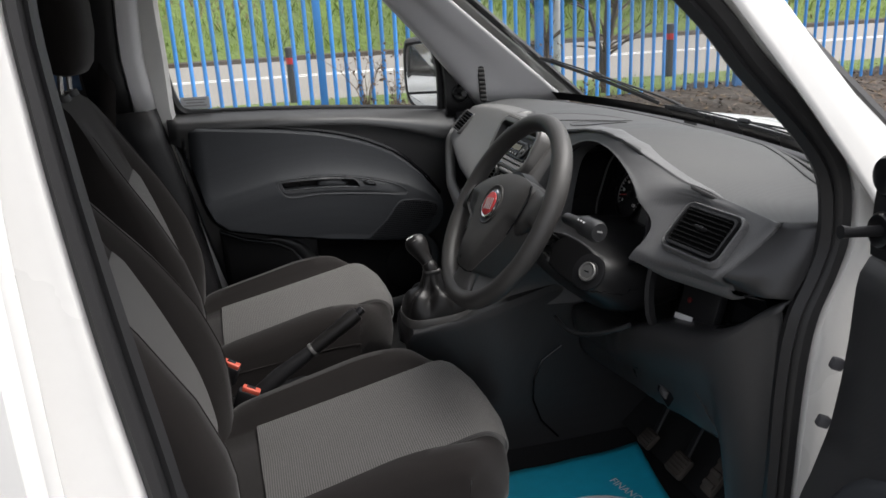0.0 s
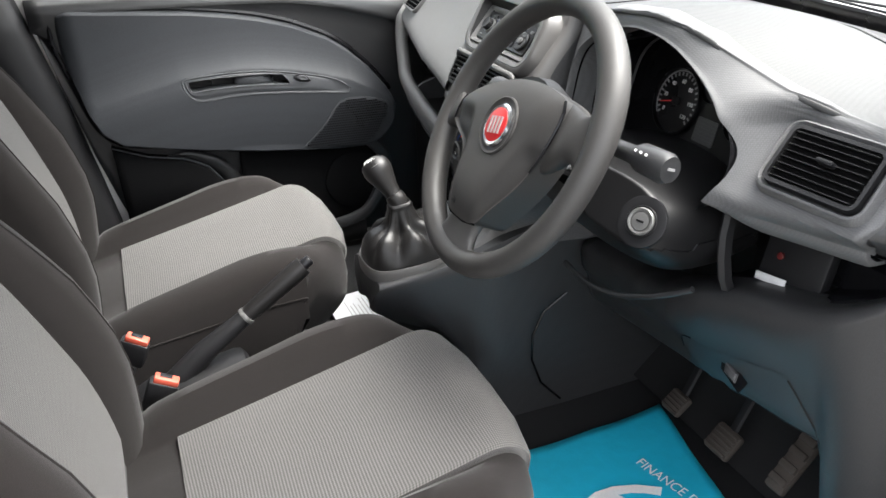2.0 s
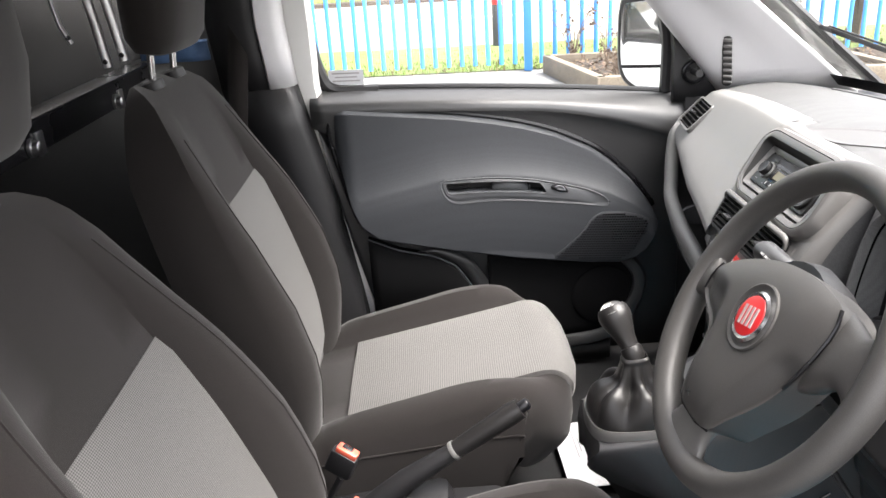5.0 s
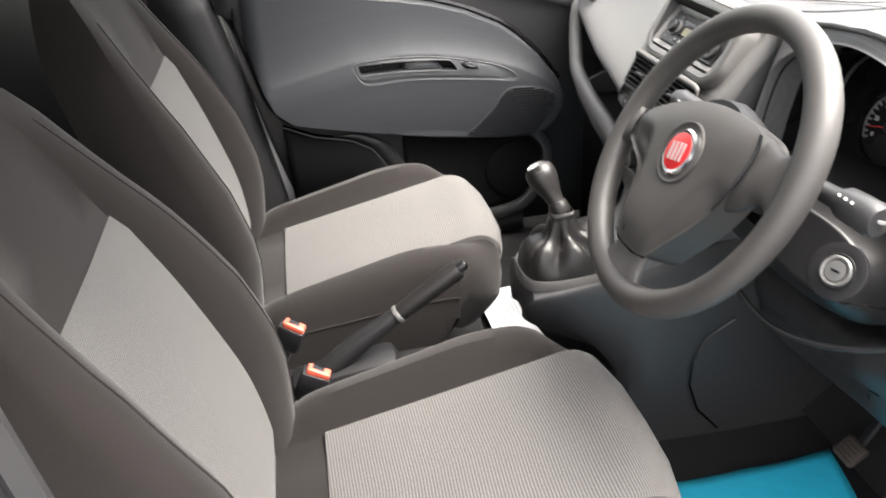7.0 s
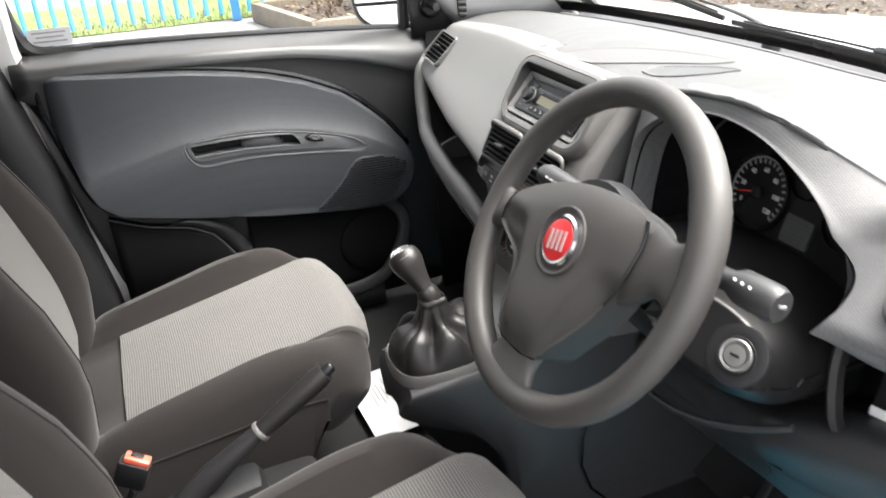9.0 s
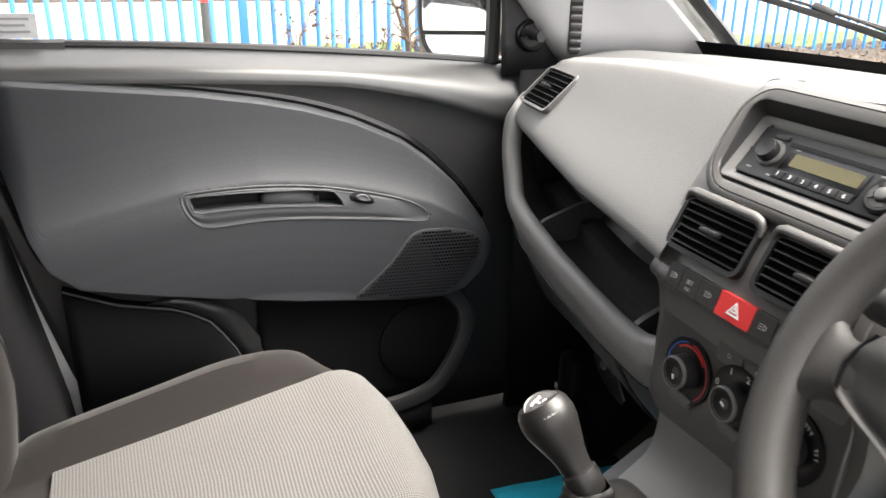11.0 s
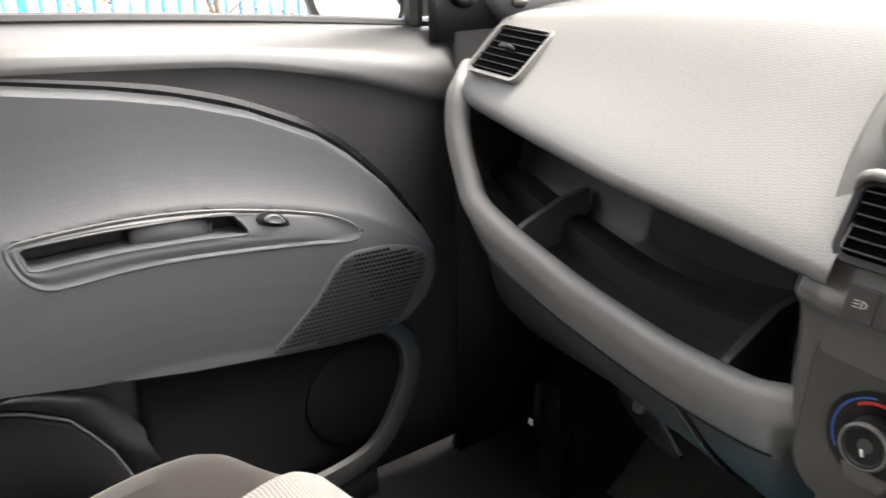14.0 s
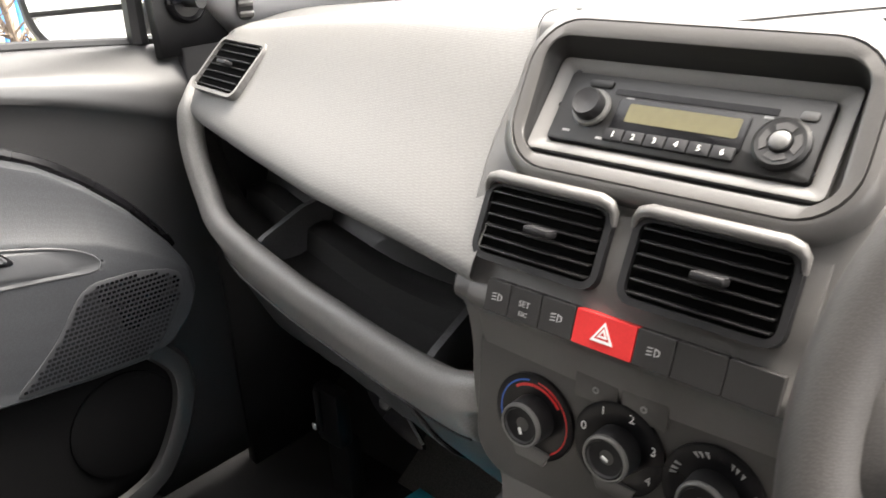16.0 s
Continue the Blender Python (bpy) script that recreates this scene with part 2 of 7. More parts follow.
def dimpled(name, color, cell, rough, bump=0.5, dark=0.6, loose=0.55):
    """Moulded plastic with a leather-like grain of small cells, cell metres across."""
    ma = material(name, color, rough, grain=900, vary=0.03, bump=0.0, stains=5, stain=0.05)
    nt = ma.node_tree
    b = nt.nodes["Principled BSDF"]
    cells = nt.nodes.new("ShaderNodeTexVoronoi")
    cells.inputs["Scale"].default_value = 1 / cell
    cells.inputs["Randomness"].default_value = loose
    nt.links.new(nt.nodes["Geometry"].outputs["Position"], cells.inputs["Vector"])
    ramp = nt.nodes.new("ShaderNodeMapRange")
    ramp.inputs["From Min"].default_value, ramp.inputs["From Max"].default_value = 0.15, 0.65
    ramp.inputs["To Min"].default_value, ramp.inputs["To Max"].default_value = 1.0, dark
    nt.links.new(cells.outputs["Distance"], ramp.inputs["Value"])
    more = nt.nodes.new("ShaderNodeVectorMath")
    more.operation = "SCALE"
    nt.links.new(b.inputs["Base Color"].links[0].from_socket, more.inputs[0])
    nt.links.new(ramp.outputs[0], more.inputs["Scale"])
    nt.links.new(more.outputs[0], b.inputs["Base Color"])
    bu = nt.nodes.new("ShaderNodeBump")
    bu.inputs["Strength"].default_value, bu.inputs["Distance"].default_value = bump, cell * 0.25
    nt.links.new(ramp.outputs[0], bu.inputs["Height"])
    nt.links.new(bu.outputs[0], b.inputs["Normal"])
    return ma


def clear_glass(name, tint=(1, 1, 1), gloss=1.0):
    ma = bpy.data.materials.new(name)
    ma.use_nodes = True
    nt = ma.node_tree
    nt.nodes.remove(nt.nodes["Principled BSDF"])
    thru, shine, fres, mix = (nt.nodes.new(k) for k in ("ShaderNodeBsdfTransparent", "ShaderNodeBsdfGlossy", "ShaderNodeLayerWeight", "ShaderNodeMixShader"))
    thru.inputs["Color"].default_value = (*tint, 1)
    shine.inputs["Roughness"].default_value = 0.02
    fres.inputs["Blend"].default_value = 0.5
    steep, share = nt.nodes.new("ShaderNodeMath"), nt.nodes.new("ShaderNodeMath")
    steep.operation, share.operation = "POWER", "MULTIPLY_ADD"
    steep.inputs[1].default_value = 5
    nt.links.new(fres.outputs["Facing"], steep.inputs[0])
    nt.links.new(steep.outputs[0], share.inputs[0])
    share.inputs[1].default_value, share.inputs[2].default_value = 0.9, 0.05
    nt.links.new(share.outputs[0], mix.inputs[0])
    nt.links.new(thru.outputs[0], mix.inputs[1])
    nt.links.new(shine.outputs[0], mix.inputs[2])
    nt.links.new(mix.outputs[0], nt.nodes["Material Output"].inputs["Surface"])
    return ma


radio_black = material("radio_black", (0.009, 0.009, 0.009), 0.42, grain=900, bump=0.1, gloss=0.5)
frame_grey = material("frame_grey", (0.150, 0.147, 0.142), 0.45, grain=900, bump=0.15)
key_dark = material("key_dark", (0.026, 0.0255, 0.025), 0.5, grain=900, bump=0.12, gloss=0.35)
shroud_black = material("shroud_black", (0.0085, 0.0085, 0.009), 0.36, grain=900, bump=0.15, gloss=0.4)
black_plastic = material("black_plastic", (0.011, 0.011, 0.012), 0.5, grain=900, bump=0.25, gloss=0.35)
gloss_black = material("gloss_black", (0.005, 0.005, 0.006), 0.28, grain=400, bump=0.0, gloss=0.35)
seal_rubber = material("seal_rubber", (0.017, 0.017, 0.018), 0.45, grain=700, bump=0.25, gloss=0.45)
door_plastic = dimpled("door_plastic", (0.021, 0.0215, 0.0225), 0.0018, 0.40, 0.25, 0.75)
door_plastic.node_tree.nodes["Principled BSDF"].inputs["Specular IOR Level"].default_value = 0.85
insert_plastic = dimpled("insert_plastic", (0.0305, 0.034, 0.039), 0.0023, 0.62, 0.35, 0.75)
door_smooth = material("door_smooth", (0.040, 0.043, 0.047), 0.55, grain=900, bump=0.12)
grille_grey = material("grille_grey", (0.030, 0.032, 0.036), 0.55, grain=900, bump=0.1)
# dash plastic made lighter: the light on the tray lip is in its colour
lit_lip_plastic = dimpled("lit_lip_plastic", (0.270, 0.266, 0.258), 0.0018, 0.4, 0.3, 0.8)
knee_plastic = dimpled("knee_plastic", (0.036, 0.0365, 0.038), 0.0016, 0.40, 0.3, 0.75)
dash_plastic = dimpled("dash_plastic", (0.176, 0.175, 0.170), 0.0019, 0.48, 0.35, 0.72, 0.30)
pod_plastic = dimpled("pod_plastic", (0.124, 0.125, 0.127), 0.0022, 0.5, 0.4, 0.68, 0.25)
dash_smooth = dimpled("dash_smooth", (0.074, 0.075, 0.075), 0.0021, 0.55, 0.4, 0.7, 0.3)
dash_smooth.node_tree.nodes["Principled BSDF"].inputs["Specular IOR Level"].default_value = 0.3
panel_dark = material("panel_dark", (0.050, 0.049, 0.048), 0.5, grain=900, bump=0.15)
console_plastic = material("console_plastic", (0.100, 0.097, 0.093), 0.40, grain=900, bump=0.2, gloss=0.65)
fascia_grey = material("fascia_grey", (0.046, 0.045, 0.043), 0.40, grain=900, bump=0.15, gloss=0.85)
tray_dark = dimpled("tray_dark", (0.034, 0.034, 0.034), 0.0016, 0.42, 0.35, 0.7)
# near-black tone that stands in for shade inside the vents and demister slot
void_shade = material("void_shade", (0.0035, 0.0035, 0.0035), 0.9, grain=600, bump=0.1, gloss=0.05)
lower_plastic = dimpled("lower_plastic", (0.085, 0.086, 0.089), 0.0016, 0.38, 0.4, 0.65)
pillar_plastic = material("pillar_plastic", (0.45, 0.45, 0.46), 0.6, grain=900, bump=0.15)
wheel_rubber = dimpled("wheel_rubber", (0.047, 0.045, 0.043), 0.0011, 0.52, 0.35, 0.7)
seat_black = material("seat_black", (0.0125, 0.0108, 0.0103), 0.95, grain=900, vary=0.2, bump=0.6, stains=6, stain=0.08, gloss=0.12)
seat_black.node_tree.nodes["Principled BSDF"].inputs["Sheen Weight"].default_value = 0.12
seat_grey = woven("seat_grey", (0.138, 0.134, 0.129), (0.024, 0.023, 0.023), 0.0034, 0.95, 0.3, rows=0.28, sheen=0.1)
pocket_black = material("pocket_black", (0.0055, 0.0056, 0.006), 0.85, grain=700, vary=0.15, bump=0.4, gloss=0.06)
leather_black = material("leather_black", (0.011, 0.0105, 0.0105), 0.4, grain=700, bump=0.5, gloss=0.4)
chrome = material("chrome", (0.75, 0.75, 0.76), 0.18, 1.0, grain=300, bump=0.0)
steel = material("steel", (0.45, 0.45, 0.46), 0.35, 1.0, grain=300, bump=0.05)
satin_silver = material("satin_silver", (0.5, 0.5, 0.5), 0.4, 0.7, grain=600, bump=0.0)
dull_metal = material("dull_metal", (0.16, 0.16, 0.155), 0.42, 0.4, grain=600, bump=0.05)
van_white = material("van_white", (0.64, 0.64, 0.626), 0.25, grain=60, vary=0.01, bump=0.02, stains=3, stain=0.03, coat=0.3)
badge_red = material("badge_red", (0.45, 0.018, 0.02), 0.3, grain=300, bump=0.0)
buckle_red = material("buckle_red", (0.58, 0.10, 0.06), 0.4, grain=300, bump=0.05)
hazard_red = material("hazard_red", (0.62, 0.03, 0.03), 0.45, grain=500, bump=0.1)
mark_white = material("mark_white", (0.75, 0.75, 0.74), 0.6, grain=300, bump=0.0)
mark_grey = material("mark_grey", (0.30, 0.30, 0.30), 0.6, grain=300, bump=0.0)
mark_blue = material("mark_blue", (0.03, 0.12, 0.5), 0.5, grain=300, bump=0.0)
lcd_green = material("lcd_green", (0.12, 0.108, 0.055), 0.35, grain=200, bump=0.0)
paper_white = material("paper_white", (0.58, 0.59, 0.61), 0.8, grain=200, bump=0.1)
mat_blue = material("mat_blue", (0.012, 0.39, 0.56), 0.45, grain=40, vary=0.05, bump=0.15)
toe_carpet = material("toe_carpet", (0.075, 0.072, 0.066), 0.95, grain=350, vary=0.35, bump=0.9)
carpet = material("carpet", (0.009, 0.0092, 0.010), 0.95, grain=800, vary=0.25, bump=0.8)
rubber_tread = material("rubber_tread", (0.052, 0.042, 0.035), 0.8, grain=500, vary=0.2, bump=0.5)
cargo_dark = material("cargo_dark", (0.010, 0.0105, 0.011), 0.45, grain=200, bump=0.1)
glass = clear_glass("window_glass", (0.93, 0.95, 0.94))
mirror_glass = material("mirror_glass", (0.85, 0.86, 0.88), 0.1, 1.0, grain=10, vary=0.0, bump=0.0, stain=0.0)
fence_blue = material("fence_blue", (0.05, 0.26, 0.66), 0.45, grain=80, bump=0.1, stain=0.1, island=True)
sheet_blue = material("sheet_blue", (0.05, 0.10, 0.20), 0.5, grain=200, bump=0.2)
asphalt = material("asphalt", (0.17, 0.168, 0.162), 0.9, grain=60, vary=0.2, bump=0.5, stains=0.6, stain=0.12)
road_tarmac = material("road_tarmac", (0.19, 0.18, 0.165), 0.85, grain=40, vary=0.12, bump=0.3, stains=0.4, stain=0.08)
road_paint = material("road_paint", (0.75, 0.75, 0.72), 0.7, grain=30, vary=0.1, bump=0.1)
grass_bank = material("grass_bank", (0.085, 0.125, 0.028), 0.95, grain=9, vary=0.28, bump=0.9, stains=0.8, stain=0.25)
grass_blade = material("grass_blade", (0.115, 0.175, 0.026), 0.8, grain=5, vary=0.2, bump=0.0, stains=1.0, stain=0.2, island=True)
dead_straw = material("dead_straw", (0.15, 0.105, 0.06), 0.9, grain=20, vary=0.2, bump=0.0, island=True)
soil = material("soil", (0.040, 0.031, 0.023), 0.95, grain=25, vary=0.35, bump=0.9, stains=3, stain=0.2)
concrete = material("concrete", (0.26, 0.23, 0.19), 0.9, grain=60, vary=0.1, bump=0.4, stains=3, stain=0.12)
old_timber = material("old_timber", (0.15, 0.125, 0.095), 0.9, grain=70, vary=0.25, bump=0.6, stains=4, stain=0.2)
bark = material("bark", (0.13, 0.10, 0.075), 0.9, grain=60, vary=0.25, bump=0.8)
dead_leaf = material("dead_leaf", (0.10, 0.065, 0.045), 0.85, grain=40, vary=0.2, bump=0.2, island=True)
bollard_grey = material("bollard_grey", (0.05, 0.05, 0.055), 0.6, grain=200, bump=0.2)
lamp_red = material("lamp_red", (0.10, 0.012, 0.012), 0.3, grain=300, bump=0.0)
band_red = material("band_red", (0.6, 0.03, 0.03), 0.4, grain=200, bump=0.0)
building_white = material("building_white", (0.65, 0.65, 0.66), 0.7, grain=20, bump=0.1)

# ---- outside: yard, fence, road and bank ----
FENCE_A, FENCE_D = Vector((1.38, 8.03, 0)), Vector((0.994, -0.105, 0)).normalized()
ACROSS = Vector((-FENCE_D.y, FENCE_D.x, 0))


def yard(s, d, z=0.0):
    """A place s metres along the fence from its blue post and d metres beyond it."""
    p = FENCE_A + FENCE_D * s + ACROSS * d
    return Vector((p.x, p.y, z))


def strip(name, d0, d1, z0, z1, mat, label, nx=60, nd=10, wave=0.0, kind="structure", category="ground", s0=-60, s1=60):
    rows = []
    for i in range(nx + 1):
        s = s0 + (s1 - s0) * i / nx
        row = []
        for j in range(nd + 1):
            k = j / nd
            p = yard(s, d0 + (d1 - d0) * k, z0 + (z1 - z0) * k)
            p.z += wave * noise.noise(p * 0.6) * min(1, k * 4)
            row.append(p)
        rows.append(row)
    return tagged(part(name, loft(rows), mat), label, category, "", kind)


ground = part("ground", loft([[Vector((x, y, -0.012)) for y in (-300, 300)] for x in (-300, 300)]), asphalt)
tagged(ground, "worn grey tarmac of the parking yard", "ground", "", "structure")
strip("verge", 0.1, 2.2, 0.0, 0.03, grass_bank, "rough grass verge behind the blue fence", wave=0.04)
strip("road", 2.2, 10.6, 0.004, 0.004, road_tarmac, "grey tarmac road beyond the fence", category="road")
strip("grass_bank", 10.6, 26.0, 0.05, 9.0, grass_bank, "steep bank of grass and dead stalks", nx=90, nd=30, wave=0.7, category="bank")
lines = thing("road_marking", yard(0, 6.2), "white double centre line painted on the road", "road marking", kind="structure")
for d in (6.1, 6.38):
    rows = [[yard(-50 + 5 * i, d + e, 0.009) for e in (0.0, 0.11)] for i in range(21)]
    part("line", loft(rows), road_paint, lines)
edge = thing("road_edge", yard(0, 10.5), "dirty brown edge of the road below the bank", "kerb", kind="structure")
part("kerb", loft([[yard(s, d, z) for d, z in ((10.35, 0.004), (10.42, 0.09), (10.6, 0.1), (10.9, 0.12))] for s in range(-50, 51, 5)]), soil, edge)

# blue palisade fence
fence = thing("fence", FENCE_A, "bright blue painted steel palisade fence", "fence")
pale_bm = loft([[Vector((x, y, z)) for x, y in ((-0.024, 0.0), (-0.008, -0.016), (0.008, -0.016), (0.024, 0.0), (0.008, -0.010), (-0.008, -0.010))] for z in (0.08, 2.28)] +
               [[Vector((x * 0.3, y, 2.38)) for x, y in ((-0.024, 0.0), (-0.008, -0.016), (0.008, -0.016), (0.024, 0.0), (0.008, -0.010), (-0.008, -0.010))]], close_u=True, cap=True)
pale_me = bpy.data.meshes.new("pale")
pale_bm.to_mesh(pale_me)
pale_bm.free()
pale_me.materials.append(fence_blue)
turn_f = math.degrees(math.atan2(FENCE_D.y, FENCE_D.x))
for i in range(-46, 120):
    if i % 18 == 0:
        continue
    ob = new("pale", pale_me)
    p = yard(i * 0.15, -0.03)
    ob.parent, ob.matrix_parent_inverse = fence, Matrix.Translation(-fence.location)
    ob.matrix_basis = pose(p.x, p.y, 0, random.uniform(-0.4, 0.4), random.uniform(-0.5, 0.5), turn_f + random.uniform(-3, 3))
for i in range(-3, 7):
    p = yard(i * 2.7, 0.0)
    part("post", box((p.x, p.y, 1.2), (0.09, 0.09, 2.4), (0, 0, turn_f), 0.004), fence_blue, fence)
for z in (2.2,):
    a, b = yard(-7, 0.035), yard(18, 0.035)
    part("rail", box((*((a + b) / 2).xy, z), ((b - a).length, 0.03, 0.05), (0, 0, turn_f), 0.003), fence_blue, fence)


def bollard(s, d):
    p = yard(s, d)
    t = thing("bollard", p, "dark grey bollard with a red reflective band", "bollard", "bollards along the verge")
    part("post", lathe([(0.078, -0.1), (0.078, 0.78), (0.073, 0.80), (0.03, 0.81)], p, (0, 0, 1), 20), bollard_grey, t)
    part("band", lathe([(0.0795, 0.57), (0.0795, 0.66)], p, (0, 0, 1), 20), band_red, t, "red reflective band")


bollard(-0.36, 2.05)
bollard(5.42, 2.05)


def twig_plant(name, at, height, twigs, leaves, label, category, spread=0.5, thick=0.012, leaf=0.03, limb_only=False):
    """A thin bare shrub or sapling: forked twigs and a few dead leaves."""
    t = thing(name, at, label, category)
    rods, tips = [], []
    for k in range(twigs):
        a, lean = random.uniform(0, 6.28), random.uniform(0.15, 1.0) * spread
        h = height * random.uniform(0.6, 1.0)
        pts = [Vector(at) + Vector((math.cos(a) * lean * q * q + random.uniform(-.03, .03) * q, math.sin(a) * lean * q * q + random.uniform(-.03, .03) * q, h * q)) for q in (0, .25, .5, .75, 1)]
        rods.append(tube(pts, [thick * (1 - 0.8 * q) for q in (0, .25, .5, .75, 1)], 5))
        for i in range(1, 5):
            for _ in range(2):
                b = pts[i] + Vector((random.uniform(-1, 1), random.uniform(-1, 1), random.uniform(0.1, 0.9))) * height * 0.16
                rods.append(tube([pts[i], (pts[i] + b) / 2 + Vector((0, 0, 0.02)), b], [thick * 0.4, thick * 0.3, thick * 0.15], 4))
                tips.append((pts[i], b))
    part("twigs", merged(*rods), bark, t)
    if leaves:
        bm = bmesh.new()
        for _ in range(leaves):
            a, b = random.choice(tips)
            c = a.lerp(b, random.uniform(0.3, 1.0))
            m = Matrix.Translation(c) @ Euler((random.uniform(0, 6), random.uniform(0, 6), random.uniform(0, 6))).to_matrix().to_4x4()
            q = [m @ Vector(v) * 1.0 for v in ((0, 0, 0), (leaf * .5, leaf * .35, leaf * .15), (leaf, 0, 0), (leaf * .5, -leaf * .35, leaf * .15))]
            bm.faces.new([bm.verts.new(v) for v in q])
        part("leaves", bm, dead_leaf, t, "shrivelled brown leaves", smooth=False)
    return t


# raised bed with a timber edge
BED = [(1.56, 7.78), (1.82, 6.25), (4.4, 5.9), (4.3, 7.5)]
bed = thing("raised_bed", (1.9, 7.0, 0), "raised planting bed with weathered brown timber edging", "planter")
for (ax, ay), (bx, by) in zip(BED, BED[1:] + BED[:1]):
    a, b = Vector((ax, ay, 0)), Vector((bx, by, 0))
    ang = math.degrees(math.atan2(by - ay, bx - ax))
    part("edging", box(((ax + bx) / 2, (ay + by) / 2, 0.09), ((b - a).length + 0.08, 0.09, 0.2), (0, 0, ang), 0.01), old_timber, bed)
rows = []
for i in range(31):
    u = i / 30
    row = []
    for j in range(21):
        v = j / 20
        a = Vector((*BED[0], 0)).lerp(Vector((*BED[3], 0)), u)
        b = Vector((*BED[1], 0)).lerp(Vector((*BED[2], 0)), u)
        p = a.lerp(b, v)
        p.z = 0.13 + 0.06 * noise.noise(p * 2.3) + 0.02 * noise.noise(p * 11)
        row.append(p)
    rows.append(row)
part("soil", loft(rows), soil, bed, "brown soil with dead leaves")
for k in range(5):
    twig_plant("dead_shrub", (2.05 + 0.42 * k + random.uniform(-.1, .1), 7.2 - 0.1 * k, 0.1), random.uniform(0.5, 0.85), 6, 70, "small dead shrub with brown leaves in the bed", "shrub", 0.45, 0.007)
twig_plant("fence_shrub", (1.85, 7.8, 0), 1.0, 7, 90, "wilted shrub with purple-brown leaves by the fence", "shrub", 0.6, 0.008, 0.045)
twig_plant("sapling", (2.8, 7.0, 0.1), 1.7, 5, 10, "bare sapling with several thin stems", "tree", 0.5, 0.03)
twig_plant("bare_tree", (5.3, 8.4, 0), 3.2, 6, 0, "bare young tree with grey stems", "tree", 1.0, 0.05)
for k in range(9):
    twig_plant("dead_perennial", (2.05 + 0.24 * k, 6.62 + 0.5 * ((k * 5) % 3) / 2 - 0.03 * k, 0.12), random.uniform(0.22, 0.4), 9, 150, "low clump of withered brown stems in the bed", "plant", 0.32, 0.006, 0.035)
twig_plant("bare_tree", (4.6, 8.8, 0), 3.0, 4, 0, "bare young tree with grey stems", "tree", 0.6, 0.045)

# heap of soil and leaf litter at the end of the yard
def heap_z(x, y):
    q = min(1, max(0, (x - 4.55 - (7.2 - y) * 0.42) / 0.7)) * min(1, max(0, (y - 3.0) / 0.8))
    p = Vector((x, y, 0))
    return -0.03 + q * (0.10 + 0.09 * noise.noise(p * 1.1) + 0.05 * noise.noise(p * 4) + 0.02 * noise.noise(p * 13))


heap = tagged(part("soil_heap", loft([[Vector((x, y, heap_z(x, y))) for y in [3.0 + 4.75 * j / 70 for j in range(71)]] for x in [4.5 + 6.5 * i / 90 for i in range(91)]]), soil), "low heap of brown soil at the edge of the yard", "soil", "", "structure")


def litter(name, count, place, label, mats):
    """Scattered dead leaves and twigs."""
    bm = bmesh.new()
    for _ in range(count):
        c = place()
        a, tilt, size = random.uniform(0, 6.28), random.uniform(-0.6, 0.6), random.choice((0.010, 0.015, 0.020, 0.028, 0.040))
        u = Vector((math.cos(a), math.sin(a), tilt)) * size
        v = Vector((-math.sin(a), math.cos(a), random.uniform(-0.5, 0.5))) * size * random.choice((0.12, 0.3, 0.5))
        bm.faces.new([bm.verts.new(c + w) for w in (-u, v, u, -v)]).material_index = random.randrange(len(mats))
    ob = part(name, bm, mats[0], smooth=False)
    for m in mats[1:]:
        ob.data.materials.append(m)
    return tagged(ob, label, "leaf litter", "", "stuff")


def heap_spot():
    y = random.uniform(3.3, 7.7)
    x = random.uniform(4.7 + (7.2 - y) * 0.42, 10.5)
    return Vector((x, y, heap_z(x, y) + 0.012))


def bed_spot():
    u, v = random.random(), random.random()
    p = Vector((*BED[0], 0)).lerp(Vector((*BED[3], 0)), u).lerp(Vector((*BED[1], 0)).lerp(Vector((*BED[2], 0)), u), v)
    p.z = 0.145 + 0.06 * noise.noise(p * 2.3)
    return p


litter("heap_litter", 11000, heap_spot, "dead leaves and twigs on the soil heap", [dead_leaf, soil, bark, dead_leaf, dead_straw])
litter("bed_litter", 2600, bed_spot, "dead leaves and twigs lying in the raised bed", [dead_leaf, dead_straw, soil])

# grass blades on the verge and weeds along the fence
bm = bmesh.new()
for _ in range(10000):
    s, d = random.uniform(-7, 16), abs(random.gauss(0, 0.5)) + random.uniform(0, 1.4) * (random.random() < 0.4)
    p = yard(s, d, 0.0)
    h, w, a = random.uniform(0.02, 0.085), random.uniform(0.004, 0.009), random.uniform(0, 6.28)
    u = Vector((math.cos(a), math.sin(a), 0))
    bend = Vector((random.uniform(-1, 1), random.uniform(-1, 1), 0)) * h * 0.5
    v = [bm.verts.new(q) for q in (p - u * w, p + u * w, p + bend * 0.4 + Vector((0, 0, h * 0.6)) + u * w * .6, p + bend + Vector((0, 0, h)))]
    bm.faces.new(v).material_index = 1 if random.random() < 0.35 else 0
ob = part("verge_grass", bm, grass_blade, smooth=False)
ob.data.materials.append(dead_straw)
tagged(ob, "tufts of bright green grass along the fence foot", "grass", "", "stuff")
bm = bmesh.new()
